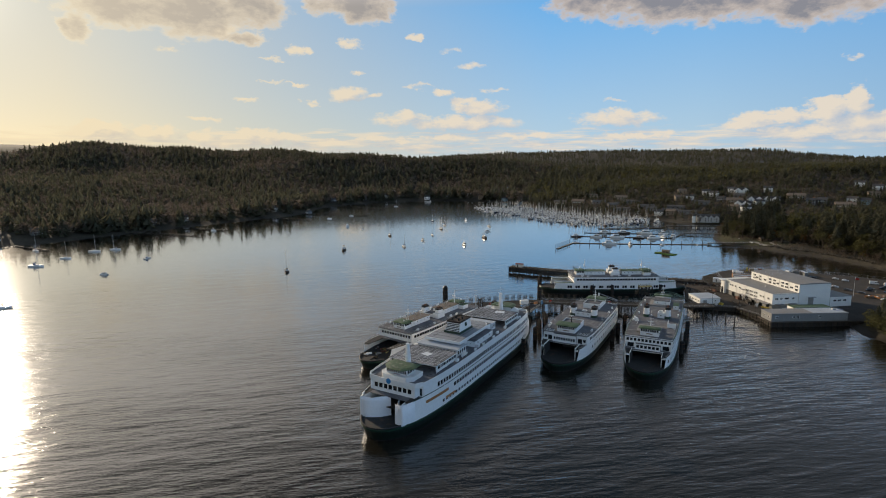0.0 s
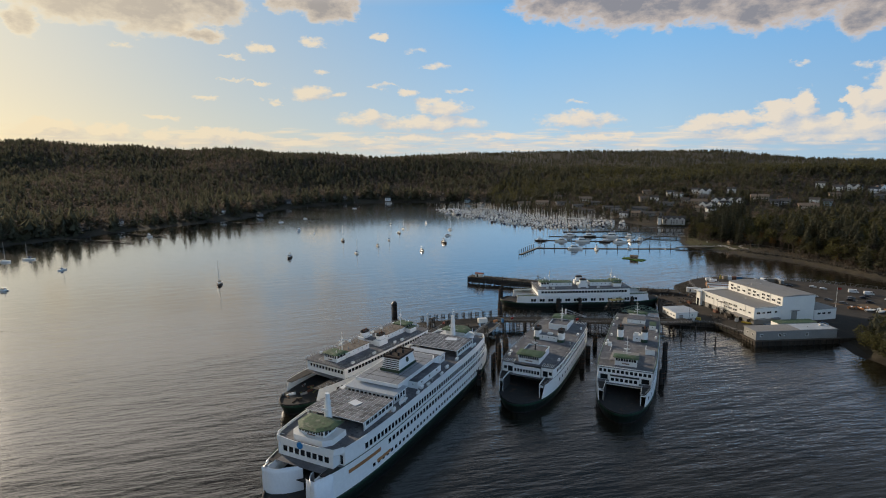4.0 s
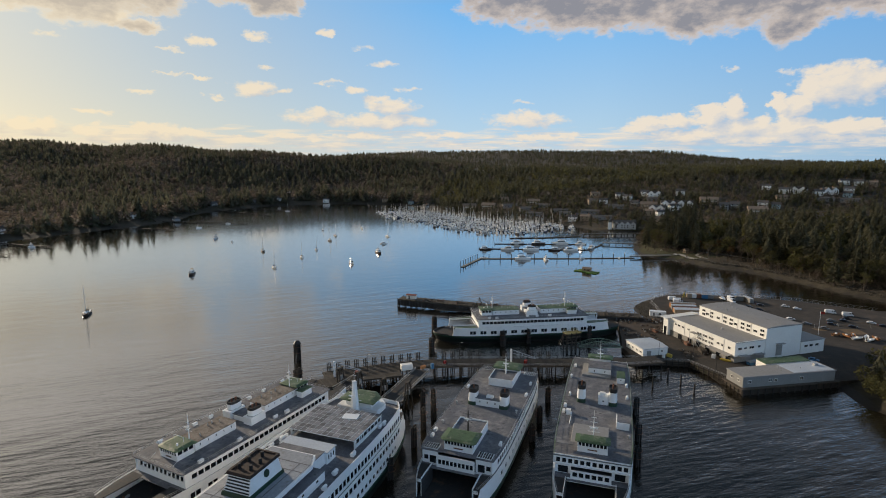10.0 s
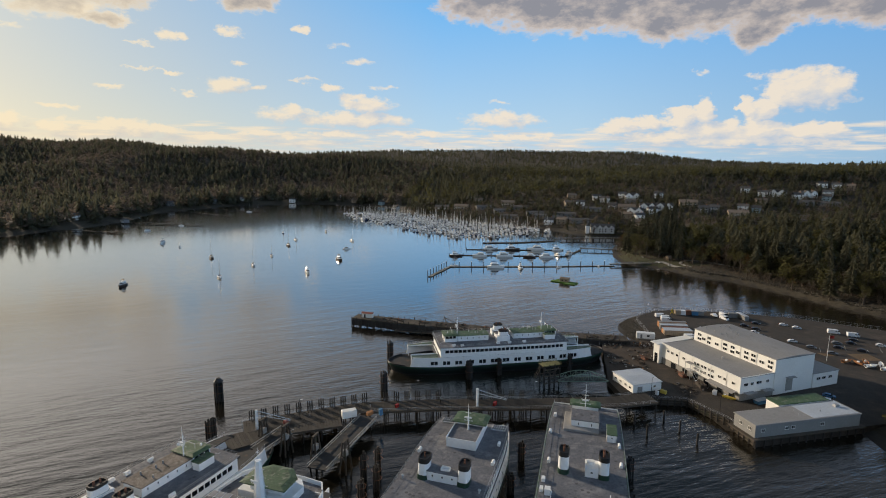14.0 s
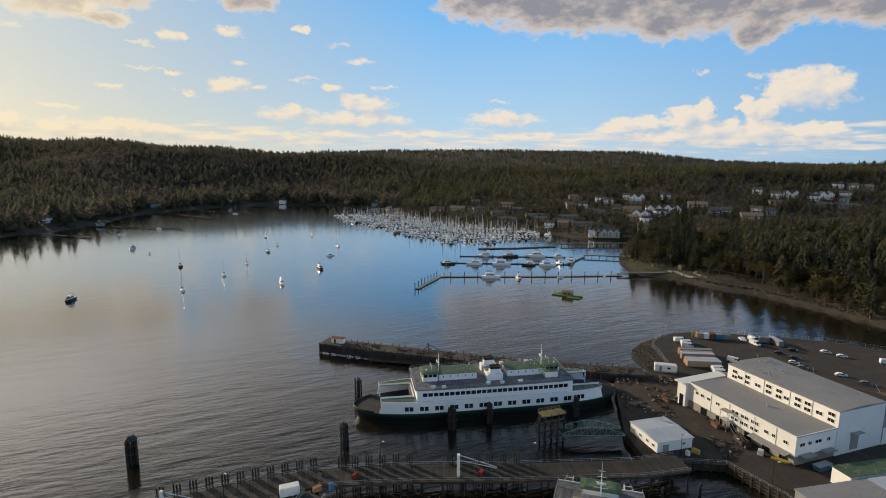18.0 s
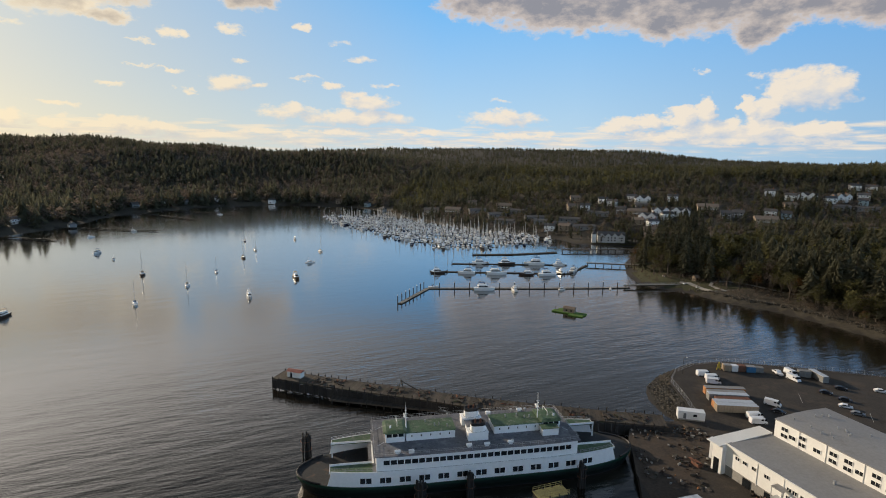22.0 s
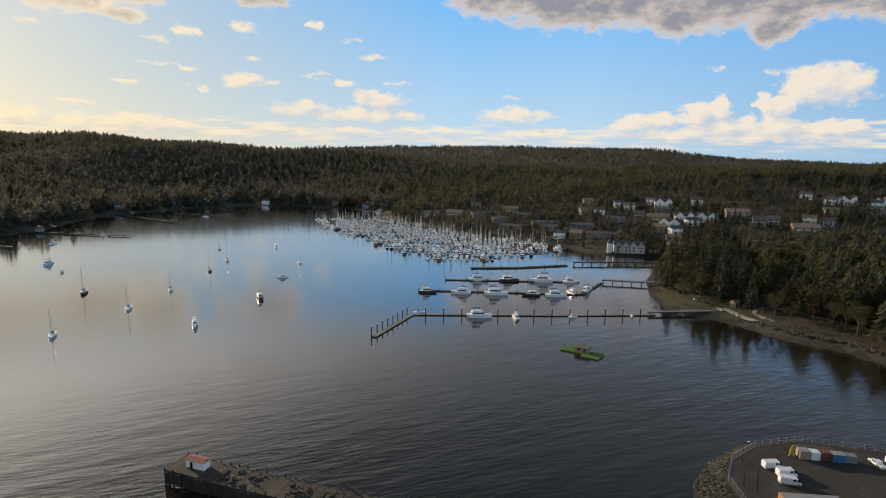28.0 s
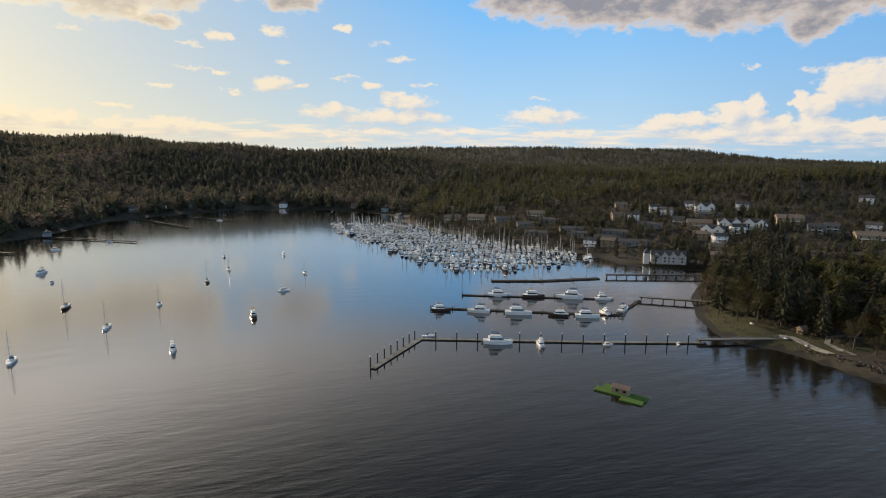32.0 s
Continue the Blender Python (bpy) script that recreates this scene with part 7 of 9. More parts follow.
container(120.6, 477.9, -2, 2.9, 3.0, 2.8, "sidingtan", "yellowish tan site cabin at the lot edge", "roofgrey")
container(123.6, 477.6, 0, 2.6, 2.6, 2.7, "carwhite", "small white site cabin at the lot edge")
container(126.7, 477.8, -3, 3.0, 2.6, 2.7, "rust", "rusty red steel container at the lot edge")
container(130.3, 477.2, -4, 3.6, 2.6, 2.7, "carblue", "blue steel container at the lot edge", "roofgrey")
container(134.0, 477.4, -8, 3.2, 2.4, 2.4, "sidinggrey", "grey metal container at the lot edge")
container(151.2, 474.6, -10, 4.6, 2.6, 2.8, "sidinggrey", "pale grey box container at the lot edge")
container(155.8, 472.6, -82, 9.0, 2.5, 2.8, "sidinggrey", "long pale grey container at the lot edge", "paleroof")
tr = thing("office_trailer", "white site office trailer beside the fence", "trailer", pose(88.6, 429.4, 2.6, 0, 0, -9))
part("body", Mesh().box(0, 0, 2.0, 9.0, 3.2, 2.9, c=0.08), "carwhite", tr)
part("skirt", Mesh().box(0, 0, 0.3, 8.8, 3.0, 0.55), "concrete", tr)
part("window", Mesh().box(1.2, -1.62, 2.1, 1.3, 0.06, 0.9), "glass", tr)
part("door", Mesh().box(-2.2, -1.62, 1.7, 0.9, 0.06, 2.0), "cargrey", tr)
yl = thing("yellow_stand", "leaning yellow steel stand at the lot edge", "stand", pose(117.5, 478.4, 2.6))
part("frame", Mesh().tube((-0.8, 0, 0), (0, 0, 3.6), 0.22).tube((0.8, 0, 0), (0, 0, 3.6), 0.22).box(0, 0, 1.6, 1.3, 0.3, 1.8), "yellow", yl)
bo = thing("utility_skiff", "bright yellow skiff lying on the yard", "skiff", pose(101.6, 359.2, 2.6, 0, 0, -40))
part("hull", Mesh().rings([[(2.6 * k2, 0, 0.2), (1.4, 0.6 * k, 0.15), (-2.2, 0.65 * k, 0.15), (-2.2, -0.65 * k, 0.15), (1.4, -0.6 * k, 0.15)] if z0 == 0 else [(2.9, 0, z0), (1.5, 0.8, z0), (-2.3, 0.8, z0), (-2.3, -0.8, z0), (1.5, -0.8, z0)] for k, k2, z0 in ((0.8, 0.9, 0), (1, 1, 0.85))]), "yellow", bo)
dm = thing("dumpster", "pale blue steel dumpster beside the hall", "dumpster", pose(112.3, 356.2, 2.6, 0, 0, 27))
part("bin", Mesh().rings([[(-2.6, -1.0, 0.15), (2.6, -1.0, 0.15), (2.6, 1.0, 0.15), (-2.6, 1.0, 0.15)], [(-3.0, -1.15, 1.7), (3.0, -1.15, 1.7), (3.0, 1.15, 1.7), (-3.0, 1.15, 1.7)]]), "carblue", dm)
part("rim", Mesh().box(0, 0, 1.72, 6.1, 2.4, 0.1), "steel", dm)
fp = thing("flagpole", "white flagpole with a flag beside the hall", "flagpole", pose(164.5, 405.7, 2.6))
part("pole", Mesh().cyl(0, 0, 0, 13, 0.12, 0.06), "white", fp)
part("flag", Mesh().rings([[(0.1 + 0.3 * i, 0.12 * math.sin(i * 1.1), z_) for i in range(8)] for z_ in (11.2, 11.9, 12.6)], cap=False, closed=False), "carred", fp, "red and white flag")
lamp_rng = random.Random(2)
for x, y, z0 in ((-58, 321, 4.6), (24.5, 345.5, 4.6), (-20, 341.5, 4.6), (72, 359, 2.6), (93, 346, 2.6), (100, 472, 2.6), (87, 358, 2.6)):
    lp = thing("lamp_post", "tall slim dark lamp post with pale head", "lamp post", pose(x, y, z0), "lamp posts")
    part("pole", Mesh().cyl(0, 0, 0, 7.5, 0.11, 0.07), "black", lp)
    part("arm", Mesh().tube((0, 0, 7.5), (0.9, -0.4, 7.7), 0.05), "black", lp)
    part("head", Mesh().box(1.0, -0.45, 7.66, 0.7, 0.35, 0.16), "gel", lp)
gt = thing("ramp_gantry", "white steel gantry post with braced arm at the ramp", "gantry", pose(3.5, 338.0, 4.6, 0, 0, 8))
part("post", Mesh().box(0, 0, 3.4, 0.8, 0.8, 6.8), "white", gt)
part("arm", Mesh().tube((0, 0, 6.6), (11, 0, 2.6), 0.14).tube((0, 0, 5.0), (11, 0, 2.2), 0.12).tube((5, 0, 4.8), (5, 0, 3.7), 0.1), "steel", gt)
gt2 = copy_thing(gt, pose(86, 404, 2.6, 0, 0, -50))
gt3 = copy_thing(gt, pose(-70, 313, 4.6, 0, 0, 15))
# deck gear on the trestle and yard
for i, (x, y, z0, sx, sy, sz, m_, nm, lb) in enumerate((
        (-41.5, 325, 4.65, 5.2, 2.4, 2.4, "bldwhite", "equipment_cabin", "white equipment cabin on the trestle"),
        (-30.6, 327.5, 4.65, 1.2, 1.2, 2.2, "carblue", "site_toilet", "blue and white portable toilet"),
        (-34.5, 327, 4.65, 2.4, 1.2, 1.2, "orange", "work_lift", "orange work lift on the trestle"),
        (-26, 334, 4.65, 1.6, 0.8, 1.1, "carred", "tool_box", "red steel tool box on the trestle"),
        (10, 339.5, 4.65, 2.2, 1.0, 1.2, "carred", "tool_box", "red steel tool box by the ramp"),
        (-62, 318, 4.65, 2.0, 1.0, 1.0, "redroof", "tool_box", "dull red box on the landing"),
        (95.0, 370, 2.6, 5.5, 2.6, 1.6, "timber", "scrap_pile", "stacked timber and scrap by the hall"),
        (91.0, 380, 2.6, 3.2, 2.0, 1.2, "rust", "scrap_pile", "rusty scrap steel by the hall"),
        (80, 399, 2.6, 3.0, 1.6, 1.0, "rust", "scrap_pile", "rusty chain and gear on the yard"),
        (74.5, 360.0, 2.6, 1.2, 1.0, 1.5, "carwhite", "tank", "white plastic tank beside the shed"),
        (77.5, 361.5, 2.6, 2.4, 1.2, 1.3, "yellow", "crate", "dull yellow crate beside the shed"),
        (97.7, 362.8, 2.6, 1.6, 1.6, 1.6, "carwhite", "tank", "white tank under the awning"))):
    t = thing(nm, lb, nm.replace("_", " "), pose(x, y, z0, 0, 0, 27 + 11 * i))
    part("body", Mesh().box(0, 0, sz / 2, sx, sy, sz, c=0.08), m_, t)
    part("lid", Mesh().box(0, 0, sz + 0.04, sx * 0.94, sy * 0.94, 0.09), m_ if m_ not in ("timber", "rust") else "timber", t)
    if nm == "scrap_pile":
        for k in range(5):
            part("beam", Mesh().box(lamp_rng.uniform(-1, 1), lamp_rng.uniform(-0.8, 0.8), sz + 0.1 + 0.12 * k, sx * 1.1, 0.25, 0.2, lamp_rng.uniform(-0.4, 0.4)), m_, t)


# ---- small craft ----
def boat_hull(L_, w, free, mat, t, name="hull"):
    def ring(z, k, kb):
        ys = [(-L_ / 2, 0.82), (-L_ / 4, 1.0), (0, 1.0), (L_ / 4, 0.82), (L_ * 0.4, 0.45), (L_ / 2, 0.03)]
        return [(a * kb, w / 2 * b * k, z + (0.25 * free * max(0, a / L_) if z > 0.1 else 0)) for a, b in ys] + [(a * kb, -w / 2 * b * k, z + (0.25 * free * max(0, a / L_) if z > 0.1 else 0)) for a, b in reversed(ys)]
    h = part(name, Mesh().rings([[(p[0], -p[1], p[2]) for p in ring(z, k, kb)] for z, k, kb in ((-0.4, 0.6, 0.88), (0.1, 0.86, 0.94), (free, 1.0, 1.0))]), mat, t)
    part("deck", Mesh().prism([(a * 0.96, -b * 0.92) for a, b, c in ring(0, 1, 1)], free - 0.02, free + 0.06), "gel", t)
    return h


def sailboat(name, L_, hull_mat, label, cover="canvas", group="moored sailboats", mast_r=0.13):
    t = thing(name, label, "sailboat", None, group)
    w, f = L_ * 0.31, L_ * 0.105
    boat_hull(L_, w, f, hull_mat, t)
    part("cabin", Mesh().rings([[(-L_ * 0.12, -w * 0.28, f), (L_ * 0.2, -w * 0.2, f), (L_ * 0.2, w * 0.2, f), (-L_ * 0.12, w * 0.28, f)], [(-L_ * 0.1, -w * 0.24, f + 0.55), (L_ * 0.14, -w * 0.16, f + 0.4), (L_ * 0.14, w * 0.16, f + 0.4), (-L_ * 0.1, w * 0.24, f + 0.55)]]), "gel", t)
    part("mast", Mesh().cyl(L_ * 0.08, 0, f, f + L_ * 1.35, mast_r, mast_r * 0.7, 6), "mastwhite", t)
    part("boom", Mesh().tube((L_ * 0.08, 0, f + 1.5), (-L_ * 0.32, 0, f + 1.4), 0.07), "alu", t)
    part("sail_cover", Mesh().tube((L_ * 0.06, 0, f + 1.75), (-L_ * 0.3, 0, f + 1.6), 0.2, 7, 0.12), cover, t)
    part("rigging", Mesh().tube((L_ * 0.08, 0, f + L_ * 1.2), (L_ * 0.49, 0, f + 0.2), 0.025, 3).tube((L_ * 0.08, 0, f + L_ * 1.2), (-L_ * 0.48, 0, f + 0.1), 0.025, 3)
         .tube((L_ * 0.08, 0, f + L_ * 1.2), (L_ * 0.06, w * 0.47, f), 0.02, 3).tube((L_ * 0.08, 0, f + L_ * 1.2), (L_ * 0.06, -w * 0.47, f), 0.02, 3), "steel", t)
    part("spreader", Mesh().tube((L_ * 0.08, -w * 0.3, f + L_ * 0.7), (L_ * 0.08, w * 0.3, f + L_ * 0.7), 0.04, 4), "alu", t)
    part("dodger", Mesh().rings([[(-L_ * 0.16, -w * 0.26, f + 0.3), (-L_ * 0.05, -w * 0.26, f + 0.3), (-L_ * 0.05, w * 0.26, f + 0.3), (-L_ * 0.16, w * 0.26, f + 0.3)], [(-L_ * 0.16, -w * 0.22, f + 1.3), (-L_ * 0.08, -w * 0.22, f + 1.2), (-L_ * 0.08, w * 0.22, f + 1.2), (-L_ * 0.16, w * 0.22, f + 1.3)]]), cover, t)
    return t


def cruiser(name, L_, hull_mat, label, fly=True, group="moored motor boats", canvas_=None):
    t = thing(name, label, "motor boat", None, group)
    w, f = L_ * 0.32, L_ * 0.12
    boat_hull(L_, w, f, hull_mat, t)
    c0, c1 = -L_ * 0.28, L_ * 0.2
    hw = w * 0.38
    tap = lambda z, k, a, b: [(a, -hw * k, z), (b, -hw * k * 0.8, z), (b, hw * k * 0.8, z), (a, hw * k, z)]
    part("cabin", Mesh().rings([tap(f, 1, c0, c1), tap(f + 0.55, 0.98, c0, c1 - 0.15)]), "gel", t)
    part("cabin_glass", Mesh().rings([tap(f + 0.55, 0.95, c0 + 0.1, c1 - 0.3), tap(f + 1.25, 0.9, c0 + 0.1, c1 - 0.9)]), "glass", t)
    part("cabin_roof", Mesh().rings([tap(f + 1.25, 1.05, c0 - 0.7, c1 - 0.75), tap(f + 1.42, 1.03, c0 - 0.7, c1 - 0.85)]), "gel", t)
    if fly:
        part("flybridge", Mesh().rings([tap(f + 1.42, 0.8, c0 + 0.2, c1 - 1.6), tap(f + 2.1, 0.84, c0 + 0.2, c1 - 1.4)]), "gel", t)
        part("bimini", Mesh().rings([tap(f + 3.15, 0.85, c0, c1 - 2.2), tap(f + 3.3, 0.75, c0 + 0.2, c1 - 2.3)]), canvas_ or "gel", t)
        for a in (c0 + 0.3, c1 - 2.4):
            for s in (-1, 1):
                part("stanchion", Mesh().tube((a, s * hw * 0.75, f + 2.0), (a, s * hw * 0.78, f + 3.2), 0.04, 4), "alu", t)
    part("radar_mast", Mesh().tube((c0 + 0.6, 0, f + 1.4), (c0 + 0.5, 0, f + 4.4), 0.06).box(c0 + 0.7, 0, f + 4.2, 0.6, 0.6, 0.2), "alu", t)
    m = Mesh()
    for s in (-1, 1):
        m.tube((L_ * 0.1, s * w * 0.46, f + 0.75), (L_ * 0.48, 0, f + 0.95), 0.03, 4).tube((L_ * 0.1, s * w * 0.46, f), (L_ * 0.1, s * w * 0.46, f + 0.75), 0.03, 4)
    part("bow_rail", m, "alu", t)
    part("swim_step", Mesh().box(-L_ / 2 - 0.3, 0, 0.3, 0.7, w * 0.7, 0.1), "planks", t)
    return t


def joined(t, groups):
    """Joins small parts of a far-off boat into fewer meshes. groups: (name, parts to take in)."""
    kids = {c.name.split(".")[0]: c for c in t.children}
    for keep, take in groups:
        if keep not in kids:
            continue
        bm = bmesh.new()
        bm.from_mesh(kids[keep].data)
        for n in take:
            for c in [c for c in t.children if c.name.split(".")[0] == n]:
                bm.from_mesh(c.data)
                bpy.data.objects.remove(c)
        bm.to_mesh(kids[keep].data)
        bm.free()
    return t


SAIL_JOIN = (("mast", ("boom", "rigging", "spreader")), ("sail_cover", ("dodger",)), ("deck", ("cabin",)))
MOTOR_JOIN = (("deck", ("cabin",)), ("cabin_roof", ("flybridge", "bimini", "radar_mast", "bow_rail", "stanchion", "swim_step")))
FLEET = [sailboat("sailboat", 10.5, "gel", "white sailboat with blue sail cover afloat"),
         sailboat("sailboat", 9.0, "boatblue", "navy-hulled sailboat with tan sail cover afloat", "tan"),
         sailboat("sailboat", 12.5, "gel", "long white sailboat with tan covers afloat", "tan"),
         cruiser("motor_cruiser", 10.0, "gel", "white motor cruiser with flybridge afloat"),
         cruiser("motor_cruiser", 12.5, "gel", "large white motor yacht with blue canvas top afloat", True, canvas_="canvas"),
         cruiser("motor_boat", 8.0, "gel", "small white cabin boat afloat", False),
         cruiser("trawler", 12.0, "boatdark", "dark-hulled trawler with white cabin afloat", True, canvas_="tan"),
         sailboat("sailboat", 11.5, "boatdark", "dark wooden sailboat riding at a mooring", "tan")]
FLEET += [joined(sailboat("sailboat", 10.0, "gel", "white sailboat with blue cover berthed in the marina", group="marina boats", mast_r=0.19), SAIL_JOIN),
          joined(sailboat("sailboat", 11.5, "gel", "white sailboat with tan cover berthed in the marina", "tan", group="marina boats", mast_r=0.19), SAIL_JOIN),
          joined(sailboat("sailboat", 9.0, "boatblue", "navy sailboat berthed in the marina", group="marina boats", mast_r=0.19), SAIL_JOIN),
          joined(cruiser("motor_cruiser", 10.0, "gel", "white motor cruiser berthed in the marina", group="marina boats"), MOTOR_JOIN),
          joined(cruiser("motor_cruiser", 12.0, "gel", "large white cruiser with canvas top in the marina", canvas_="canvas", group="marina boats"), MOTOR_JOIN),
          joined(cruiser("motor_boat", 8.0, "gel", "small white cabin boat berthed in the marina", False, group="marina boats"), MOTOR_JOIN),
          joined(cruiser("motor_cruiser", 11.0, "boatblue", "navy motor cruiser with blue canvas in the marina", canvas_="canvas", group="marina boats"), MOTOR_JOIN),
          joined(cruiser("trawler", 11.0, "boatdark", "dark trawler with tan canvas in the marina", canvas_="tan", group="marina boats"), MOTOR_JOIN)]
b_used = set()


def put_boat(k, x, y, heading, scale=1.0):
    m = pose(x, y, 0, 0, 0, heading) @ Matrix.Scale(scale, 4)
    if k not in b_used:
        b_used.add(k)
        FLEET[k].matrix_basis = m
        return FLEET[k]
    return copy_thing(FLEET[k], m)


# at anchor
for k, x, y, h, s in ((7, -262, 397, 260, 1.15), (6, -269, 517, 215, 1.0), (3, -148, 580, 274, 1.0), (6, -138, 640, 281, 1.05), (0, -211, 552, 280, 1.05), (2, -207, 604, 258, 0.9),
                      (7, -263, 634, 264, 1.0), (0, -210, 651, 259, 0.85), (7, -218, 715, 271, 0.9), (0, -226, 758, 280, 0.95), (1, -263, 811, 270, 0.9), (3, -213, 833, 271, 0.8),
                      (2, -157.6, 758, 276, 0.95), (5, -148, 701, 30, 1.0), (4, -367, 716, 215, 1.0), (0, -513, 360, 20, 1.3), (2, -528, 401, 10, 1.1), (2, -539, 443, 15, 1.2), (0, -527, 458, 200, 1.1),
                      (5, -413, 346, 190, 1.0), (0, -442, 421, 100, 0.9), (2, -380, 241, 60, 1.1), (5, -450, 812, 30, 1.0), (5, -330, 690, 268, 0.8)):
    put_boat(k, x, y, 303 + 0.35 * (h - 270) if 200 < h < 290 else h, s)

# floats of the town dock and the yacht docks
pier("town_float", "long grey town float with tall white-capped piles", [(-43.5, 575.5), (-30.5, 619), (60, 631), (118, 641)], 2.8, 0.6, 2.4, 30, seed=6, deep=-1.0, kind_mat="palewood")
for x, y, h in along([(-45.4, 577), (-33.2, 618.5)], 6.0, 0.5) + along([(-30, 617), (60, 629), (118, 639.2)], 11.0, 8.0):
    mp = thing("float_pile", "dark steel guide pile with white conical cap", "pile", pose(x, y, -3), "guide piles")
    part("shaft", pile_mesh(8.2, 0.3), "", mp)
    part("cap", Mesh().cyl(0, 0, 8.2, 8.9, 0.34, 0.05, 9).data("cap", M["gel"]), "", mp)
pier("park_gangway", "pale railed gangway from the park to the float", [(114, 640.5), (136, 645.5), (158, 650)], 2.4, 2.3, 1.2, 12, seed=7, rail=True, kind_mat="palewood")
pier("yacht_dock", "grey floating yacht dock with finger berths", [(-36.4, 678), (79, 684)], 2.6, 0.6, 4.0, 30, 1.5, 14, seed=8, deep=-1.0)
pier("yacht_dock", "outer grey floating yacht dock", [(-21, 714), (82, 722)], 2.4, 0.6, 4.0, 30, 1.8, 16, seed=9, deep=-1.0)
pier("dock_link", "floating walkway joining two yacht docks", [(79, 684), (90, 704), (100, 723)], 2.4, 0.6, 4.0, 30, 2.0, 12, seed=10, deep=-1.0)
pier("dock_trestle", "narrow timber trestle with rails to the shore", [(100, 724), (146, 719)], 2.4, 2.8, 4.0, 7, seed=11, rail=True, kind_mat="palewood")
pier("long_float", "low dark timber breakwater float", [(-4, 761), (36, 769), (80, 787)], 4.2, 0.8, 4.0, 30, 1.6, 13, seed=12, deep=-1.0)
pier("dock_trestle", "timber trestle from breakwater float to the shore", [(86, 792), (166, 805)], 2.4, 2.8, 4.0, 8, seed=13, rail=True, kind_mat="oldplanks")
for k, x, y, h, s in ((6, -29, 674.5, 3, 1.05), (4, -5.5, 675, 182, 1.15), (4, 19.5, 675.5, 3, 1.35), (6, 43.6, 677, 183, 1.05), (4, 61, 677, 3, 1.2), (3, 72, 687, 120, 1.0), (4, 5, 717, 3, 1.25), (6, 28.5, 719, 3, 1.3),
                      (4, 53, 720.5, 184, 1.5), (3, 76, 721, 4, 1.2), (4, 85, 696, 60, 1.1), (4, 10.5, 620.5, 5, 1.25), (3, 32, 622, 110, 0.95), (5, 67, 628.5, 15, 0.7), (0, -27, 624, 20, 0.7), (5, 103, 636.5, 100, 0.5)):
    put_boat(k, x, y, h, s)

# green float with a little house
gf = thing("garden_float", "bright green turf-covered float with small grey hut", "float", pose(64.3, 568.8, 0, 0, 0, -25))
part("raft", Mesh().box(0, 0, 0.3, 21, 5.0, 0.7, c=0.15).box(-4.0, 4.0, 0.3, 9, 5, 0.66, c=0.15).box(5.5, -3.5, 0.28, 9, 5, 0.62, c=0.15), "moss", gf)
hu = part("hut", Mesh().box(0, 0.6, 1.9, 7.0, 3.4, 2.6), "sidingtan", gf)
part("roof", Mesh().rings([[(-3.9, -1.6, 3.1), (3.9, -1.6, 3.1), (3.9, 2.8, 3.1), (-3.9, 2.8, 3.1)], [(-3.7, 0.55, 4.2), (3.7, 0.55, 4.2), (3.7, 0.65, 4.2), (-3.7, 0.65, 4.2)]]), "shingletan", hu)
part("window", Mesh().box(-1.4, -1.12, 1.9, 1.2, 0.06, 0.9).box(1.6, -1.12, 1.9, 1.2, 0.06, 0.9), "glass", hu)
part("mooring_post", Mesh().cyl(-9.5, 2.2, -1.5, 2.6, 0.14), "pile", gf)

# the marina: walkways out from the shore, boats on both sides
m_rng = random.Random(31)
far_boats = {}


def stuff_boat(k, x, y, heading, scale):
    """Adds a berthed boat to the crowd at the back of the marina."""
    m = pose(x, y, 0, 0, 0, heading) @ Matrix.Scale(scale, 4)
    for c in FLEET[k].children:
        mesh = far_boats.setdefault(c.data.materials[0].name, Mesh())
        mesh.add([m @ v.co for v in c.data.vertices], [tuple(p.vertices) for p in c.data.polygons])


for i in range(11):
    y0 = 806 + i * 25.5
    xa = float(np.interp(y0, [794, 821, 857, 914, 928, 981, 1075], [-35, -68, -101, -141, -165, -196, -225]))
    xb = float(np.interp(y0, [803, 821, 834, 853, 885, 925, 972, 1055, 1095], [12, 36, 60, 84, 72, 12, -52, -128, -168]))
    rise = 0.07
    pier("marina_walkway", "grey floating marina walkway between rows of boats", [(xa, y0), (xb, y0 + rise * (xb - xa))], 2.2, 0.55, 14.0, 80, 2.4, 30, seed=40 + i, deep=-1.0)
    k = xa + 2.5
    while k < xb - 2:
        for s in (-1, 1):
            if m_rng.random() < 0.9:
                c = m_rng.choice((8, 8, 9, 9, 10, 10, 11, 11, 12, 13, 13, 14, 15))
                L_ = m_rng.uniform(0.75, 1.25)
                d = 1.6 + 5.4 * L_
                args = (c, k - 0.07 * s * d, y0 + rise * (k - xa) + s * d, 90 * s + 4 + 180 * (m_rng.random() < 0.6) + m_rng.uniform(-9, 9), L_)
                if k < xa + 9 or (i == 0 and s < 0):
                    put_boat(*args)
                else:
                    stuff_boat(*args)
        k += m_rng.uniform(3.6, 6.0)
for i in range(16):
    x, y = -205 - 3.2 * i + m_rng.uniform(-4, 4), 985 + 6.0 * i + m_rng.uniform(-4, 4)
    put_boat(m_rng.choice((8, 9, 11, 12, 13)), x, y, m_rng.uniform(0, 360), 0.95)
    put_boat(m_rng.choice((8, 9, 11, 12, 13)), x + 24, y + 10, m_rng.uniform(0, 360), 0.95)
crowd = bpy.data.meshes.new("berthed_boats")
cv_, cf_, cm_ = [], [], []
for slot, (mat_name, mesh) in enumerate(sorted(far_boats.items())):
    crowd.materials.append(bpy.data.materials[mat_name])
    cf_ += [tuple(i + len(cv_) for i in f) for f in mesh.f]
    cm_ += [slot] * len(mesh.f)
    cv_ += mesh.v
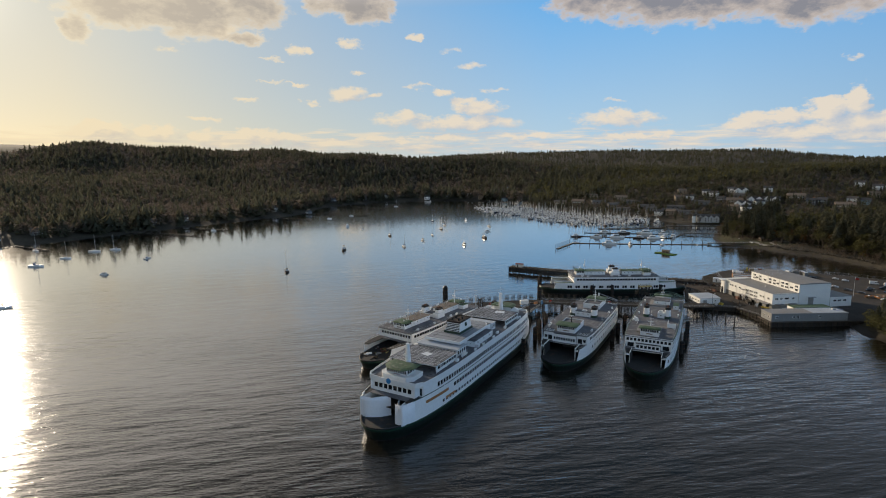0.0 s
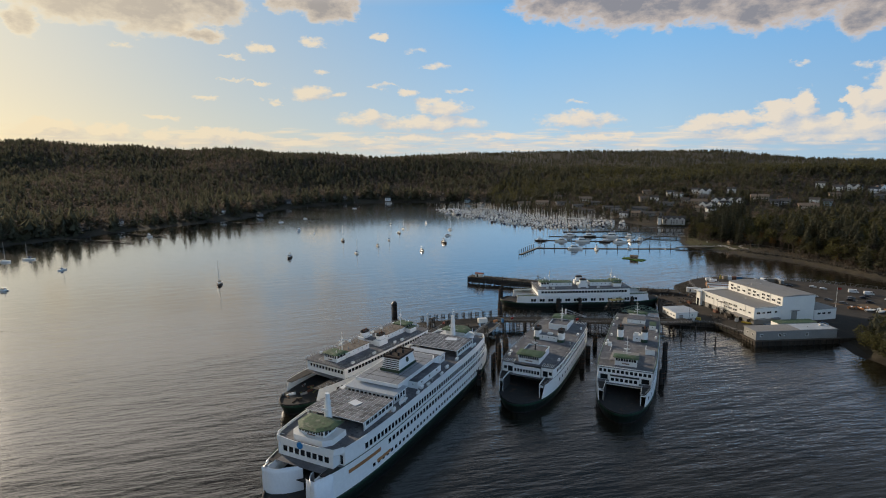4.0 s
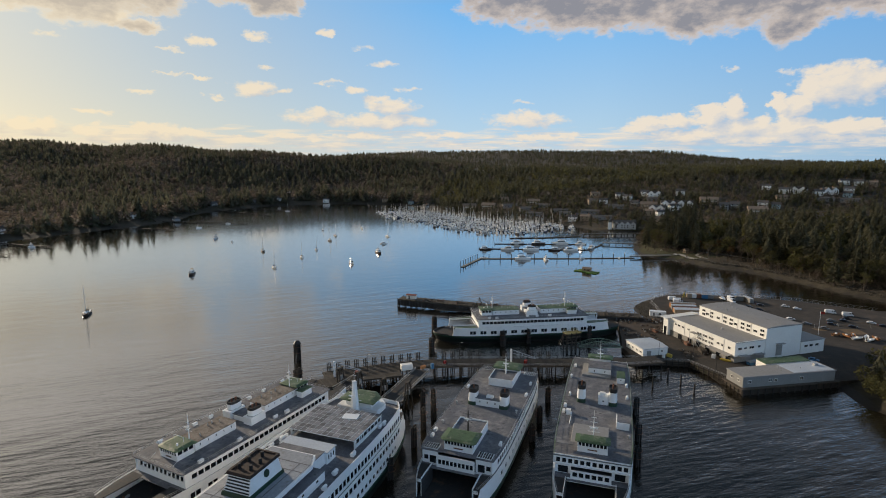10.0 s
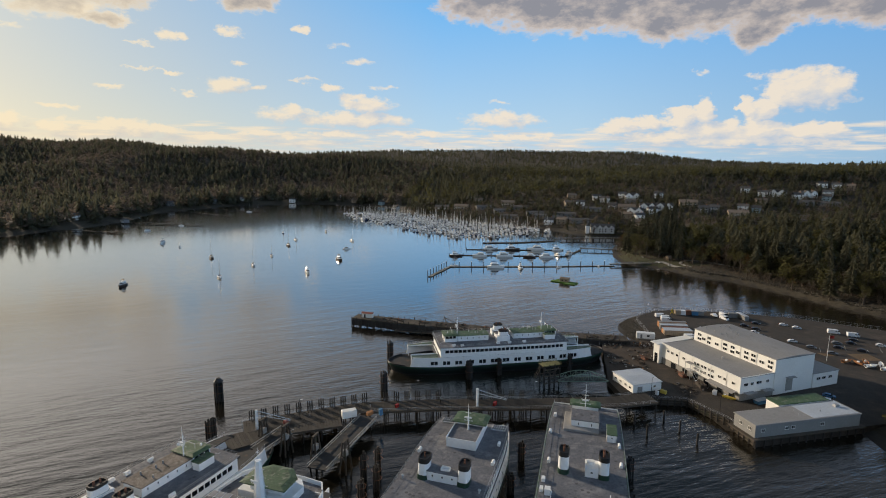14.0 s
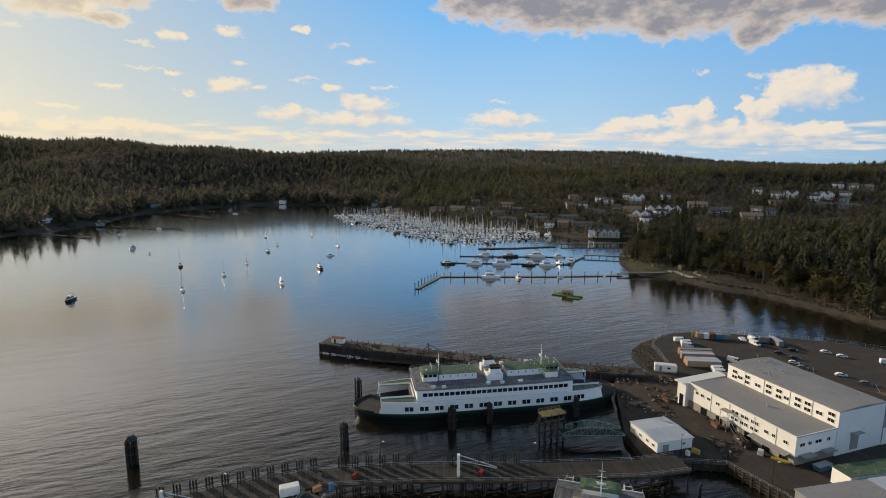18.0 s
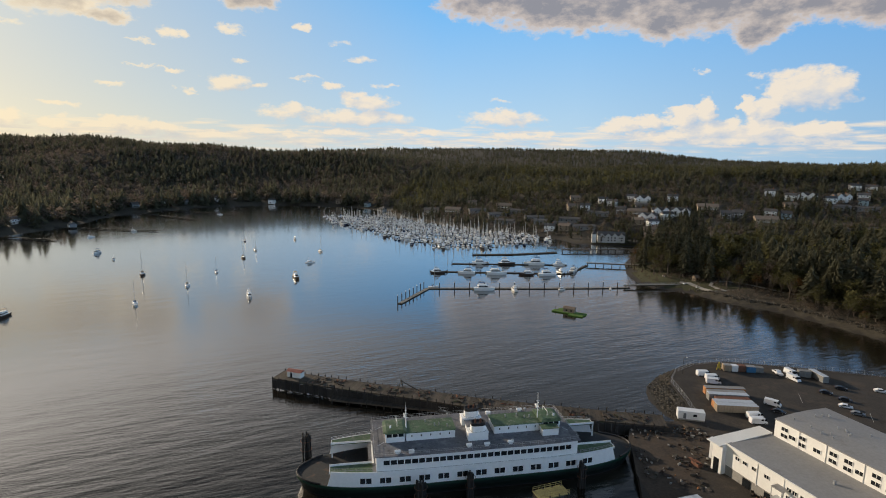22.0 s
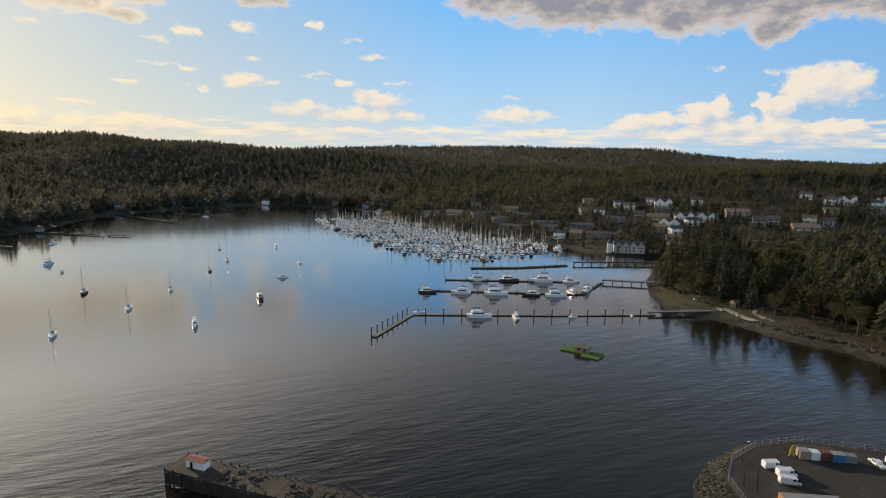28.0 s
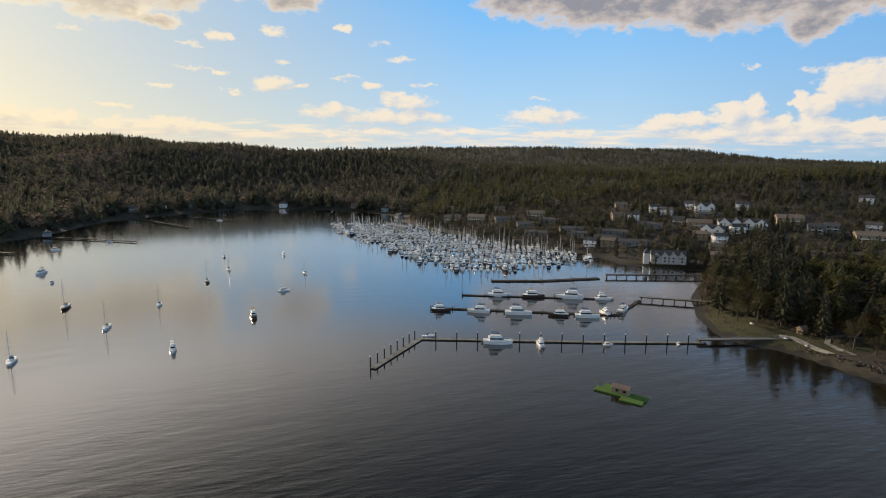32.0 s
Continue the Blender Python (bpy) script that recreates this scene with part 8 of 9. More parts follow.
crowd.from_pydata(cv_, [], cf_)
crowd.polygons.foreach_set("material_index", cm_)
crowd.update()
tagged(new("berthed_boats", crowd), "crowd of white boats berthed close together in the marina", "boats", kind="stuff")
pier("marina_walkway", "grey floating marina walkway near the bay head", [(-210, 985), (-262, 1085)], 2.2, 0.55, 14.0, 80, 2.4, 30, seed=60, deep=-1.0)
pier("marina_walkway", "grey floating marina walkway near the bay head", [(-176, 1000), (-215, 1085)], 2.2, 0.55, 14.0, 80, 2.4, 30, seed=61, deep=-1.0)
cv = thing("covered_moorage", "long low roofed boat shelter over the water", "boat shelter", pose(-150, 1035, 0, 0, 0, -40))
part("roof", Mesh().box(0, 0, 6.0, 44, 12, 0.35, c=0.1), "roofgrey", cv)
for a in range(6):
    for b in (-5.5, 5.5):
        part("post", pile_mesh(8.0, 0.2), "", cv, at=pose(-20 + a * 8, b, -2))
# private docks of the far shore
for i, (x, y, h, L_) in enumerate(((-672, 448, -12, 80), (-640, 582, -3, 126), (-622, 648, -10, 112), (-596, 800, -8, 130), (-554, 878, -3, 148), (-584, 1072, -27, 176), (-556, 1110, -14, 160), (-540, 1180, -12, 110), (-420, 1262, -60, 46), (-330, 1262, -70, 60))):
    dx, dy = math.cos(radians(h)), math.sin(radians(h))
    pier("private_dock", "pale private dock reaching out from the wooded shore", [(x, y), (x + dx * L_, y + dy * L_)], 2.4, 1.6, 10.0, 20, seed=80 + i, rail=False)
    if i % 2 == 0:
        put_boat(m_rng.choice((0, 3, 5)), x + dx * L_ * 0.8 + dy * 5, y + dy * L_ * 0.8 - dx * 5, h)
bh = thing("boathouse", "grey boathouse with pale gable end on piles", "boathouse", pose(-534, 884, 0, 0, 0, -40))
part("wall", Mesh().box(0, 0, 3.4, 13, 8, 4.4), "sidinggrey", bh)
part("roof", Mesh().rings([[(-7, -4.6, 5.4), (7, -4.6, 5.4), (7, 4.6, 5.4), (-7, 4.6, 5.4)], [(-7, -0.05, 8.4), (7, -0.05, 8.4), (7, 0.05, 8.4), (-7, 0.05, 8.4)]]), "shingle", bh)
for a in (-5, 0, 5):
    part("door", Mesh().box(a, -4.05, 2.9, 3.2, 0.1, 3.0), "gel", bh)
    for b in (-3.5, 3.5):
        part("pile", pile_mesh(4.6, 0.25), "", bh, at=pose(a, b, -3))

# small work boats laid up on the lot
for x, y, h, sc, mt, lb in ((172.9, 404.9, 20, 1.0, "orange", "orange"), (176.6, 403.4, 110, 0.9, "orange", "orange"), (180.9, 405, 70, 1.1, "orange", "orange"),
                            (180.2, 399.6, 15, 1.2, "gel", "white"), (185.7, 402.0, 60, 1.1, "gel", "white"), (189.2, 400.9, 95, 1.0, "orange", "orange"), (184.6, 397.0, 30, 1.15, "gel", "white")):
    wb_ = thing("work_boat", "small " + lb + " open work boat laid up on the lot", "boat", pose(x, y, 2.6, 0, 0, h), "work boats on the lot")
    L_, w = 5.4 * sc, 1.9 * sc
    def band(k, z):
        return [(L_ * 0.52 * k, 0, z + 0.15), (L_ * 0.3 * k, w * 0.36 * k, z), (-L_ * 0.1, w * 0.5 * k, z), (-L_ * 0.5, w * 0.44 * k, z), (-L_ * 0.5, -w * 0.44 * k, z), (-L_ * 0.1, -w * 0.5 * k, z), (L_ * 0.3 * k, -w * 0.36 * k, z)]
    part("hull", Mesh().rings([band(0.45, 0.35), band(0.85, 0.75), band(1.0, 1.35), band(0.88, 1.35), band(0.75, 0.8)]), mt, wb_)
    part("console", Mesh().box(-L_ * 0.05, 0, 1.25, 0.8, 0.7, 1.0), "gel", wb_)
    part("outboard", Mesh().box(-L_ * 0.55, 0, 1.2, 0.35, 0.35, 0.9), "boatdark", wb_)
    for sx in (-0.3, 0.22):
        part("cradle", Mesh().box(sx * L_, 0, 0.22, 0.25, w * 0.9, 0.44), "timber", wb_)


# ---- houses ----
def ground_z(x, y):
    return float(land_height(np.array([x]), np.array([y]))[0])


def house_unit(w, d, h, roof_h, siding, roof, label, cat="house", storeys=2, porch=False, gables=0, chimney=True):
    """A gabled house with storeys of windows, a door, sills and a chimney."""
    t = thing("house" if cat == "house" else "apartment_building", label, cat, None, "houses of the town")
    part("wall", Mesh().box(0, 0, h / 2 - 1.5, w, d, h + 3).rings([[(-w / 2, -d / 2, h), (w / 2, -d / 2, h), (w / 2, d / 2, h), (-w / 2, d / 2, h)], [(-w / 2, -0.05, h + roof_h - 0.1), (w / 2, -0.05, h + roof_h - 0.1), (w / 2, 0.05, h + roof_h - 0.1), (-w / 2, 0.05, h + roof_h - 0.1)]]), siding, t)
    o = 0.5
    part("roof", Mesh().rings([[(-w / 2 - o, -d / 2 - o, h - 0.15), (w / 2 + o, -d / 2 - o, h - 0.15), (w / 2 + o, d / 2 + o, h - 0.15), (-w / 2 - o, d / 2 + o, h - 0.15)],
                               [(-w / 2 - o, -d / 2 - o, h + 0.05), (w / 2 + o, -d / 2 - o, h + 0.05), (w / 2 + o, d / 2 + o, h + 0.05), (-w / 2 - o, d / 2 + o, h + 0.05)],
                               [(-w / 2 - o, -0.1, h + roof_h), (w / 2 + o, -0.1, h + roof_h), (w / 2 + o, 0.1, h + roof_h), (-w / 2 - o, 0.1, h + roof_h)]]), roof, t)
    n = max(2, int(w / 5.5))
    for s in range(storeys):
        z = 1.6 + s * 2.8
        for i in range(n):
            part("window", pane_mesh(1.3, 1.3), "", t, at=pose(-w / 2 + (i + 0.5) * w / n, -d / 2 - 0.02, z, 0, 0, 90))
        part("window", pane_mesh(1.4, 1.3), "", t, at=pose(-w / 2 - 0.02, 0, z))
    part("door", pane_mesh(1.0, 2.0, "boatdark"), "", t, at=pose(-w / 2 + 0.35 * w, -d / 2 - 0.04, 0.9, 0, 0, 90))
    for i in range(gables):
        x = -w / 2 + (i + 0.5) * w / gables
        g = w / gables * 0.40
        part("gable", Mesh().rings([[(x - g, -d / 2 - 1.0, -1), (x + g, -d / 2 - 1.0, -1), (x + g, 0, -1), (x - g, 0, -1)], [(x - g, -d / 2 - 1.0, h + 0.2), (x + g, -d / 2 - 1.0, h + 0.2), (x + g, 0, h + 0.2), (x - g, 0, h + 0.2)],
                                    [(x - 0.05, -d / 2 - 1.0, h + g * 0.9), (x + 0.05, -d / 2 - 1.0, h + g * 0.9), (x + 0.05, 0, h + g * 0.9), (x - 0.05, 0, h + g * 0.9)]]), siding, t)
        for sgn in (-1, 1):
            part("gable_roof", Mesh().rings([[(x + sgn * (g + 0.4), -d / 2 - 1.4, h - 0.1), (x + sgn * (g + 0.4), 0, h - 0.1), (x + sgn * (g + 0.35), 0, h + 0.15), (x + sgn * (g + 0.35), -d / 2 - 1.4, h + 0.15)],
                                             [(x, -d / 2 - 1.4, h + g * 0.9 + 0.1), (x, 0, h + g * 0.9 + 0.1), (x, 0, h + g * 0.9 + 0.35), (x, -d / 2 - 1.4, h + g * 0.9 + 0.35)]]), roof, t)
        for z in (1.6, 4.4):
            part("window", pane_mesh(1.5, 1.4), "", t, at=pose(x, -d / 2 - 1.03, z, 0, 0, 90))
    if chimney:
        part("chimney", Mesh().box(w * 0.28, d * 0.1, h + roof_h * 0.8, 0.9, 0.9, roof_h * 1.3), "brick", t)
    if porch:
        part("porch_deck", Mesh().box(0, -d / 2 - 1.6, 2.7, w * 0.8, 3.0, 0.2), "gel", t)
        for u in (-0.38, 0.38):
            part("porch_post", Mesh().box(u * w, -d / 2 - 2.9, 0.4, 0.2, 0.2, 4.6), "gel", t)
        part("porch_rail", Mesh().box(0, -d / 2 - 3.0, 3.6, w * 0.8, 0.08, 0.1).box(0, -d / 2 - 3.0, 3.2, w * 0.8, 0.05, 0.06), "gel", t)
    return t


HOUSES = [house_unit(13, 9, 5.8, 3.0, "gel", "shingle", "white clapboard house with dark shingle roof", porch=True),
          house_unit(12, 9, 5.6, 3.2, "sidinggrey", "shingle", "grey clapboard house with dark shingle roof", porch=True),
          house_unit(14, 10, 5.8, 2.8, "sidingtan", "shingletan", "tan clapboard house with brown shingle roof"),
          house_unit(22, 12, 6.2, 3.6, "gel", "shingle", "white two-storey apartment block with dark roof", "apartments", 2, True, 2),
          house_unit(24, 13, 6.0, 3.4, "sidingtan", "shingletan", "tan two-storey apartment block with brown roof", "apartments", 2, True, 0),
          house_unit(11, 8, 5.6, 3.4, "sidingblue", "shingle", "pale blue house with steep dark roof", chimney=False),
          house_unit(29, 11, 6.6, 4.2, "sidingpale", "shingle", "long pale grey waterfront building with four gables", "apartments", 2, False, 4),
          house_unit(26, 13, 3.8, 2.0, "sidinggrey", "shingle", "long low grey building with shallow roof", "shop", 1, False, 0, False)]
h_used = set()


def put_house(k, x, y, heading, lift=0.3):
    HOUSE_AT.append((x, y))
    z = ground_z(x, y) + lift
    m = pose(x, y, z, 0, 0, heading)
    if k not in h_used:
        h_used.add(k)
        HOUSES[k].matrix_basis = m
        return HOUSES[k]
    return copy_thing(HOUSES[k], m)


put_house(6, 148, 855, -3)
tower = thing("clock_tower", "small white steep-gabled tower by the water", "tower", pose(129, 854, ground_z(129, 854), 0, 0, -3))
part("wall", Mesh().box(0, 0, 4.2, 4.6, 5, 10.4), "gel", tower)
part("roof", Mesh().rings([[(-2.6, -2.8, 9.3), (2.6, -2.8, 9.3), (2.6, 2.8, 9.3), (-2.6, 2.8, 9.3)], [(-0.05, -0.05, 14), (0.05, -0.05, 14), (0.05, 0.05, 14), (-0.05, 0.05, 14)]]), "shingle", tower)
put_house(4, -84, 1082, 8)
put_house(4, -30, 1140, 5)
for k, x, y, h in ((3, 210, 938, -24), (0, 232, 934, 8), (7, 220, 990, -8), (4, 203, 962, -12), (4, 285, 948, -10), (1, 296, 918, -15), (1, 312, 922, -20), (4, 332, 896, -12), (5, 366, 920, -20), (0, 352, 928, -30),
                   (7, 408, 888, -14), (7, 432, 880, -14), (3, 434, 1004, -30), (0, 456, 992, -5), (3, 474, 1000, 6), (5, 492, 984, -35), (0, 412, 1004, -20), (7, 448, 962, -14), (7, 480, 956, -14), (0, 528, 1062, -10), (0, 546, 1056, -25),
                   (2, 562, 1050, -20), (2, 196, 930, -20), (0, 210, 916, 10), (0, 262, 1012, -10), (2, 125, 1008, 10), (0, 142, 1002, -10), (0, 508, 1010, -20), (2, 390, 960, -10)):
    put_house(k, x, y, h)
put_house(5, -243, 1400, 10)
put_house(0, -332, 1330, 5)
put_house(2, 196, 870, -20)
put_house(7, 20, 1010, 10)
put_house(7, 70, 975, 5)
put_house(7, -10, 1050, 15)
put_house(7, 105, 935, -5)
hr = random.Random(77)
# town behind the marina, up the slope
for k, x, y in ((7, 81, 954), (7, 115, 952), (7, 31, 972), (7, 127, 912), (2, 104, 917), (0, 86, 921), (2, 201, 892), (2, 195, 932), (3, 229, 949), (3, 251, 941), (3, 222, 1010),
                (0, 211, 1029), (1, 265, 941), (4, 282, 944), (0, 171, 1028), (0, 181, 1012), (2, 135, 1052), (0, 312, 911), (0, 345, 917), (3, 357, 925),
                (0, 374, 922), (0, 403, 1000), (0, 396, 1026), (0, 233, 922), (7, 257, 748), (4, -48, 1066), (2, -20, 1103), (7, 48, 1019), (7, 154, 968),
                (1, 186, 978),  (4, 31, 1046), (0, -310, 1345), (1, -269, 1343), (1, -564, 1190), (0, -531, 1248), (1, -503, 1278)):
    if all(math.hypot(x - a, y - b) > 15 for a, b in HOUSE_AT):
        put_house(k, x, y, -12 + hr.uniform(-14, 14))
# houses of the far shore
for i, (x, y, h) in enumerate(((-712, 452, 60), (-706, 500, 70), (-690, 540, 75), (-672, 585, 70), (-655, 640, 75), (-646, 690, 70), (-632, 750, 65), (-604, 812, 65), (-596, 862, 80), (-606, 930, 70), (-614, 985, 75),
                               (-628, 1040, 80), (-604, 1105, 60), (-586, 1150, 60), (-566, 1230, 40), (-500, 1290, 10),
                               (-430, 1275, 5), (-385, 1295, 0), (-290, 1275, -10), (-225, 1235, -30), (-180, 1160, -40), (-790, 640, 60), (-760, 830, 60), (-700, 1050, 40), (-545, 1330, 15), (-300, 1350, 0), (-460, 1340, 5))):
    put_house((0, 1, 2, 5, 1, 0, 2, 1)[i % 8], x, y, h)
put_house(1, 275, 720, -60, 0.5)


# ---- woods ----
LEAFY_BIG = [broadleaf_rows(tree_rng, 230) for _ in range(6)]
# ridge and far slopes; nearer slopes; both broken by bare alders
x, y, z, r = scatter(27000, -2300, 2300, 1500, 4700, 20, 1, lambda x, y: (np.abs(x) < 0.75 * y + 200))
pick = r.uniform(0, 1, len(x)) < 0.68
wood("far_woods", "dense dark conifer woods on the far ridges", x[pick], y[pick], z[pick], r.uniform(12, 22, pick.sum()), CONIFERS_FAR, "conifer")
wood("far_bare_woods", "bare brown woods on the far ridges", x[~pick], y[~pick], z[~pick], r.uniform(10, 16, (~pick).sum()), LEAFY_FAR, "bare")
x, y, z, r = scatter(30000, -1900, -180, 480, 1900, 3, 2, lambda x, y: ~clearings(x, y))
tall = np.where(shore_distance(x, y) < 45, 1.45, 1.0)
pick = r.uniform(0, 1, len(x)) + 0.25 * np.sin(x / 90) * np.sin(y / 70) < 0.36
wood("hillside_woods", "dark conifers covering the hillside above the shore", x[pick], y[pick], z[pick], r.uniform(12, 25, pick.sum()) * tall[pick], CONIFERS_FAR, "conifer")
wood("bare_woods", "bare brown winter alders on the hillside", x[~pick], y[~pick], z[~pick], r.uniform(10, 19, (~pick).sum()) * tall[~pick], LEAFY_FAR, "bare")
x, y, z, r = scatter(15500, -180, 1700, 420, 1700, 16, 3, lambda x, y: ~clearings(x, y) & ((shore_distance(x, y) > 75) | (y > 850)))
# low trees on the town's slope, tall ones behind it
TOWN = lambda x, y: (x > -150) & (x < 640) & (y > 800) & (y < 1100)
tall = np.where(TOWN(x, y), r.uniform(5, 10.5, len(x)), r.uniform(11, 23, len(x)))
pick = r.uniform(0, 1, len(x)) + 0.25 * np.sin(x / 60) * np.sin(y / 75) < np.where(TOWN(x, y), 0.25, 0.7)
wood("town_woods", "conifers between the houses of the town", x[pick], y[pick], z[pick], tall[pick], CONIFERS_MID, "conifer")
wood("town_bare_trees", "bare and olive broadleaf trees between the houses", x[~pick], y[~pick], z[~pick], tall[~pick], LEAFY_MID, "leafy")
x, y, z, r = scatter(5600, -190, 640, 800, 1130, 5, 8, lambda x, y: ~clearings(x, y))
pick = r.uniform(0, 1, len(x)) + 0.4 * np.sin(x / 23) * np.sin(y / 29) < 0.5
wood("town_shrubs", "brown winter trees and shrubs round the town", x[~pick], y[~pick], z[~pick], r.uniform(5, 10, (~pick).sum()), LEAFY_MID, "bare")
wood("town_conifers", "dark conifers standing among the houses", x[pick], y[pick], z[pick], r.uniform(6, 15, pick.sum()), CONIFERS_MID, "conifer")
x, y, z, r = scatter(3400, 130, 700, 470, 1050, 14, 6, lambda x, y: ~clearings(x, y) & ~TOWN(x, y) & ((shore_distance(x, y) > 34) | (y > 830) | (y < 600)))
pick = r.uniform(0, 1, len(x)) + 0.35 * np.sin(x / 31) * np.sin(y / 37) < 0.38
wood("bank_woods", "dense dark conifers on the low wooded point", x[pick], y[pick], z[pick], r.uniform(15, 30, pick.sum()), CONIFERS_BIG, "conifer")
wood("bank_broadleaf_woods", "dark olive broadleaf trees on the low wooded point", x[~pick], y[~pick], z[~pick], r.uniform(12, 21, (~pick).sum()), LEAFY_BIG, "leafy")
x, y, z, r = scatter(2600, 150, 460, 40, 347, 3, 17)
pick = r.uniform(0, 1, len(x)) < 0.5
wood("corner_woods", "dark conifers on the wooded corner beside the wharf", x[pick], y[pick], z[pick], r.uniform(8, 17, pick.sum()), CONIFERS_MID, "conifer")
cx, cy = [], []
for tx, ty in ((152, 336), (150, 327), (158, 345), (163, 357), (157, 333), (166, 350), (171, 362), (146, 318), (154, 320), (163, 337), (172, 351), (179, 367), (144, 309), (150, 311), (187, 374), (178, 356), (160, 326), (168, 343), (147, 331), (143, 326), (144, 319), (148, 304), (147, 338)):
    cx.append(tx), cy.append(ty)
cx, cy = np.array(cx, float), np.array(cy, float)
wood("corner_trees", "dense dark trees at the edge of the yard", cx, cy, np.full(len(cx), 1.8), r.uniform(9, 12.5, len(cx)), LEAFY_BIG, "leafy")
wood("corner_firs", "dark firs among the trees at the edge of the yard", cx[::2] + 3.0, cy[::2] - 2.0, np.full(len(cx[::2]), 1.8), r.uniform(10, 14, len(cx[::2])), CONIFERS_BIG, "conifer")
wood("corner_scrub", "dark olive trees and scrub on the wooded corner", x[~pick], y[~pick], z[~pick], r.uniform(5, 12, (~pick).sum()), LEAFY_MID, "leafy")


# ---- trees of the near shore ----
def conifer_tree(seed, h):
    rng = random.Random(seed)
    t = thing("conifer_tree", "tall dark conifer with drooping branches on the shore", "tree", None, "shore trees")
    part("trunk", Mesh().cyl(0, 0, -0.6, h * 0.9, h * 0.016 + 0.08, 0.05, 7), "bark", t)
    m = Mesh()
    tiers = 25
    lop = [rng.uniform(0.7, 1.25) for _ in range(8)]
    for k in range(tiers):
        z = h * (0.14 + 0.84 * k / tiers)
        rad = h * (0.20 * (1 - k / tiers) ** 0.75 + 0.016)
        nb = 10 if k < 14 else 7
        o = rng.uniform(0, 6.28)
        for b in range(nb):
            if rng.random() < 0.12:
                continue
            a = o + 6.283 * b / nb + rng.uniform(-0.2, 0.2)
            r_ = rad * rng.uniform(0.5, 1.25) * lop[int(a / 6.283 * 8) % 8]
            dz = -h * rng.uniform(0.0, 0.035)
            w = rng.uniform(0.2, 0.32)
            zc_ = z + h * rng.uniform(-0.025, 0.03)
            p0 = (0.0, 0.0, zc_ + h * 0.02)
            pm1 = (r_ * 0.6 * math.cos(a - w), r_ * 0.6 * math.sin(a - w), zc_ + dz * 0.4)
            pm2 = (r_ * 0.6 * math.cos(a + w), r_ * 0.6 * math.sin(a + w), zc_ + dz * 0.4 - 0.1)
            p3 = (r_ * math.cos(a), r_ * math.sin(a), zc_ + dz)
            pu = (r_ * 0.5 * math.cos(a), r_ * 0.5 * math.sin(a), zc_ + h * 0.028)
            m.add([p0, pm1, p3, pm2, pu], [(0, 1, 4), (1, 2, 4), (2, 3, 4), (3, 0, 4)])
    part("crown", m, "conifer", t)
    return t


def broad_tree(seed, h, mat, label, tufts):
    rng = random.Random(seed)
    t = thing("broadleaf_tree", label, "tree", None, "shore trees")
    trunk = Mesh().cyl(0, 0, -0.6, h * 0.42, h * 0.022 + 0.1, h * 0.014 + 0.05, 7)
    ends = []
    limbs = Mesh()
    for i in range(8):
        a = 2.4 * i + rng.uniform(-0.4, 0.4)
        r_ = h * rng.uniform(0.14, 0.30)
        z0, z1 = h * rng.uniform(0.22, 0.42), h * rng.uniform(0.5, 0.92)
        e = (r_ * math.cos(a), r_ * math.sin(a), z1)
        limbs.tube((0, 0, z0), (e[0] * 0.55, e[1] * 0.55, (z0 + z1) / 2 + h * 0.04), h * 0.011 + 0.04, 5, h * 0.008)
        limbs.tube((e[0] * 0.55, e[1] * 0.55, (z0 + z1) / 2 + h * 0.04), e, h * 0.008, 5, 0.03)
        ends.append(e)
        for _ in range(3):
            q = (e[0] * rng.uniform(0.6, 1.3), e[1] * rng.uniform(0.6, 1.3), e[2] + h * rng.uniform(-0.12, 0.1))
            limbs.tube((e[0] * 0.7, e[1] * 0.7, e[2] - h * 0.06), q, 0.05, 4, 0.015)
            ends.append(q)
    trunk.add(limbs.v, limbs.f)
    part("trunk", trunk, "bark", t)
    m = Mesh()
    for i in range(tufts):
        e = rng.choice(ends)
        c = Vector(e) + Vector((rng.gauss(0, 1), rng.gauss(0, 1), rng.gauss(0, 0.8))) * h * 0.065
        s = h * rng.uniform(0.012, 0.026)
        v = [tuple(c + Vector((rng.gauss(0, 1), rng.gauss(0, 1), rng.gauss(0, 0.8))).normalized() * s * rng.uniform(0.7, 1.4)) for _ in range(4)]
        m.add(v, [(0, 1, 2), (0, 2, 3)])
    part("crown", m, mat, t)
    return t


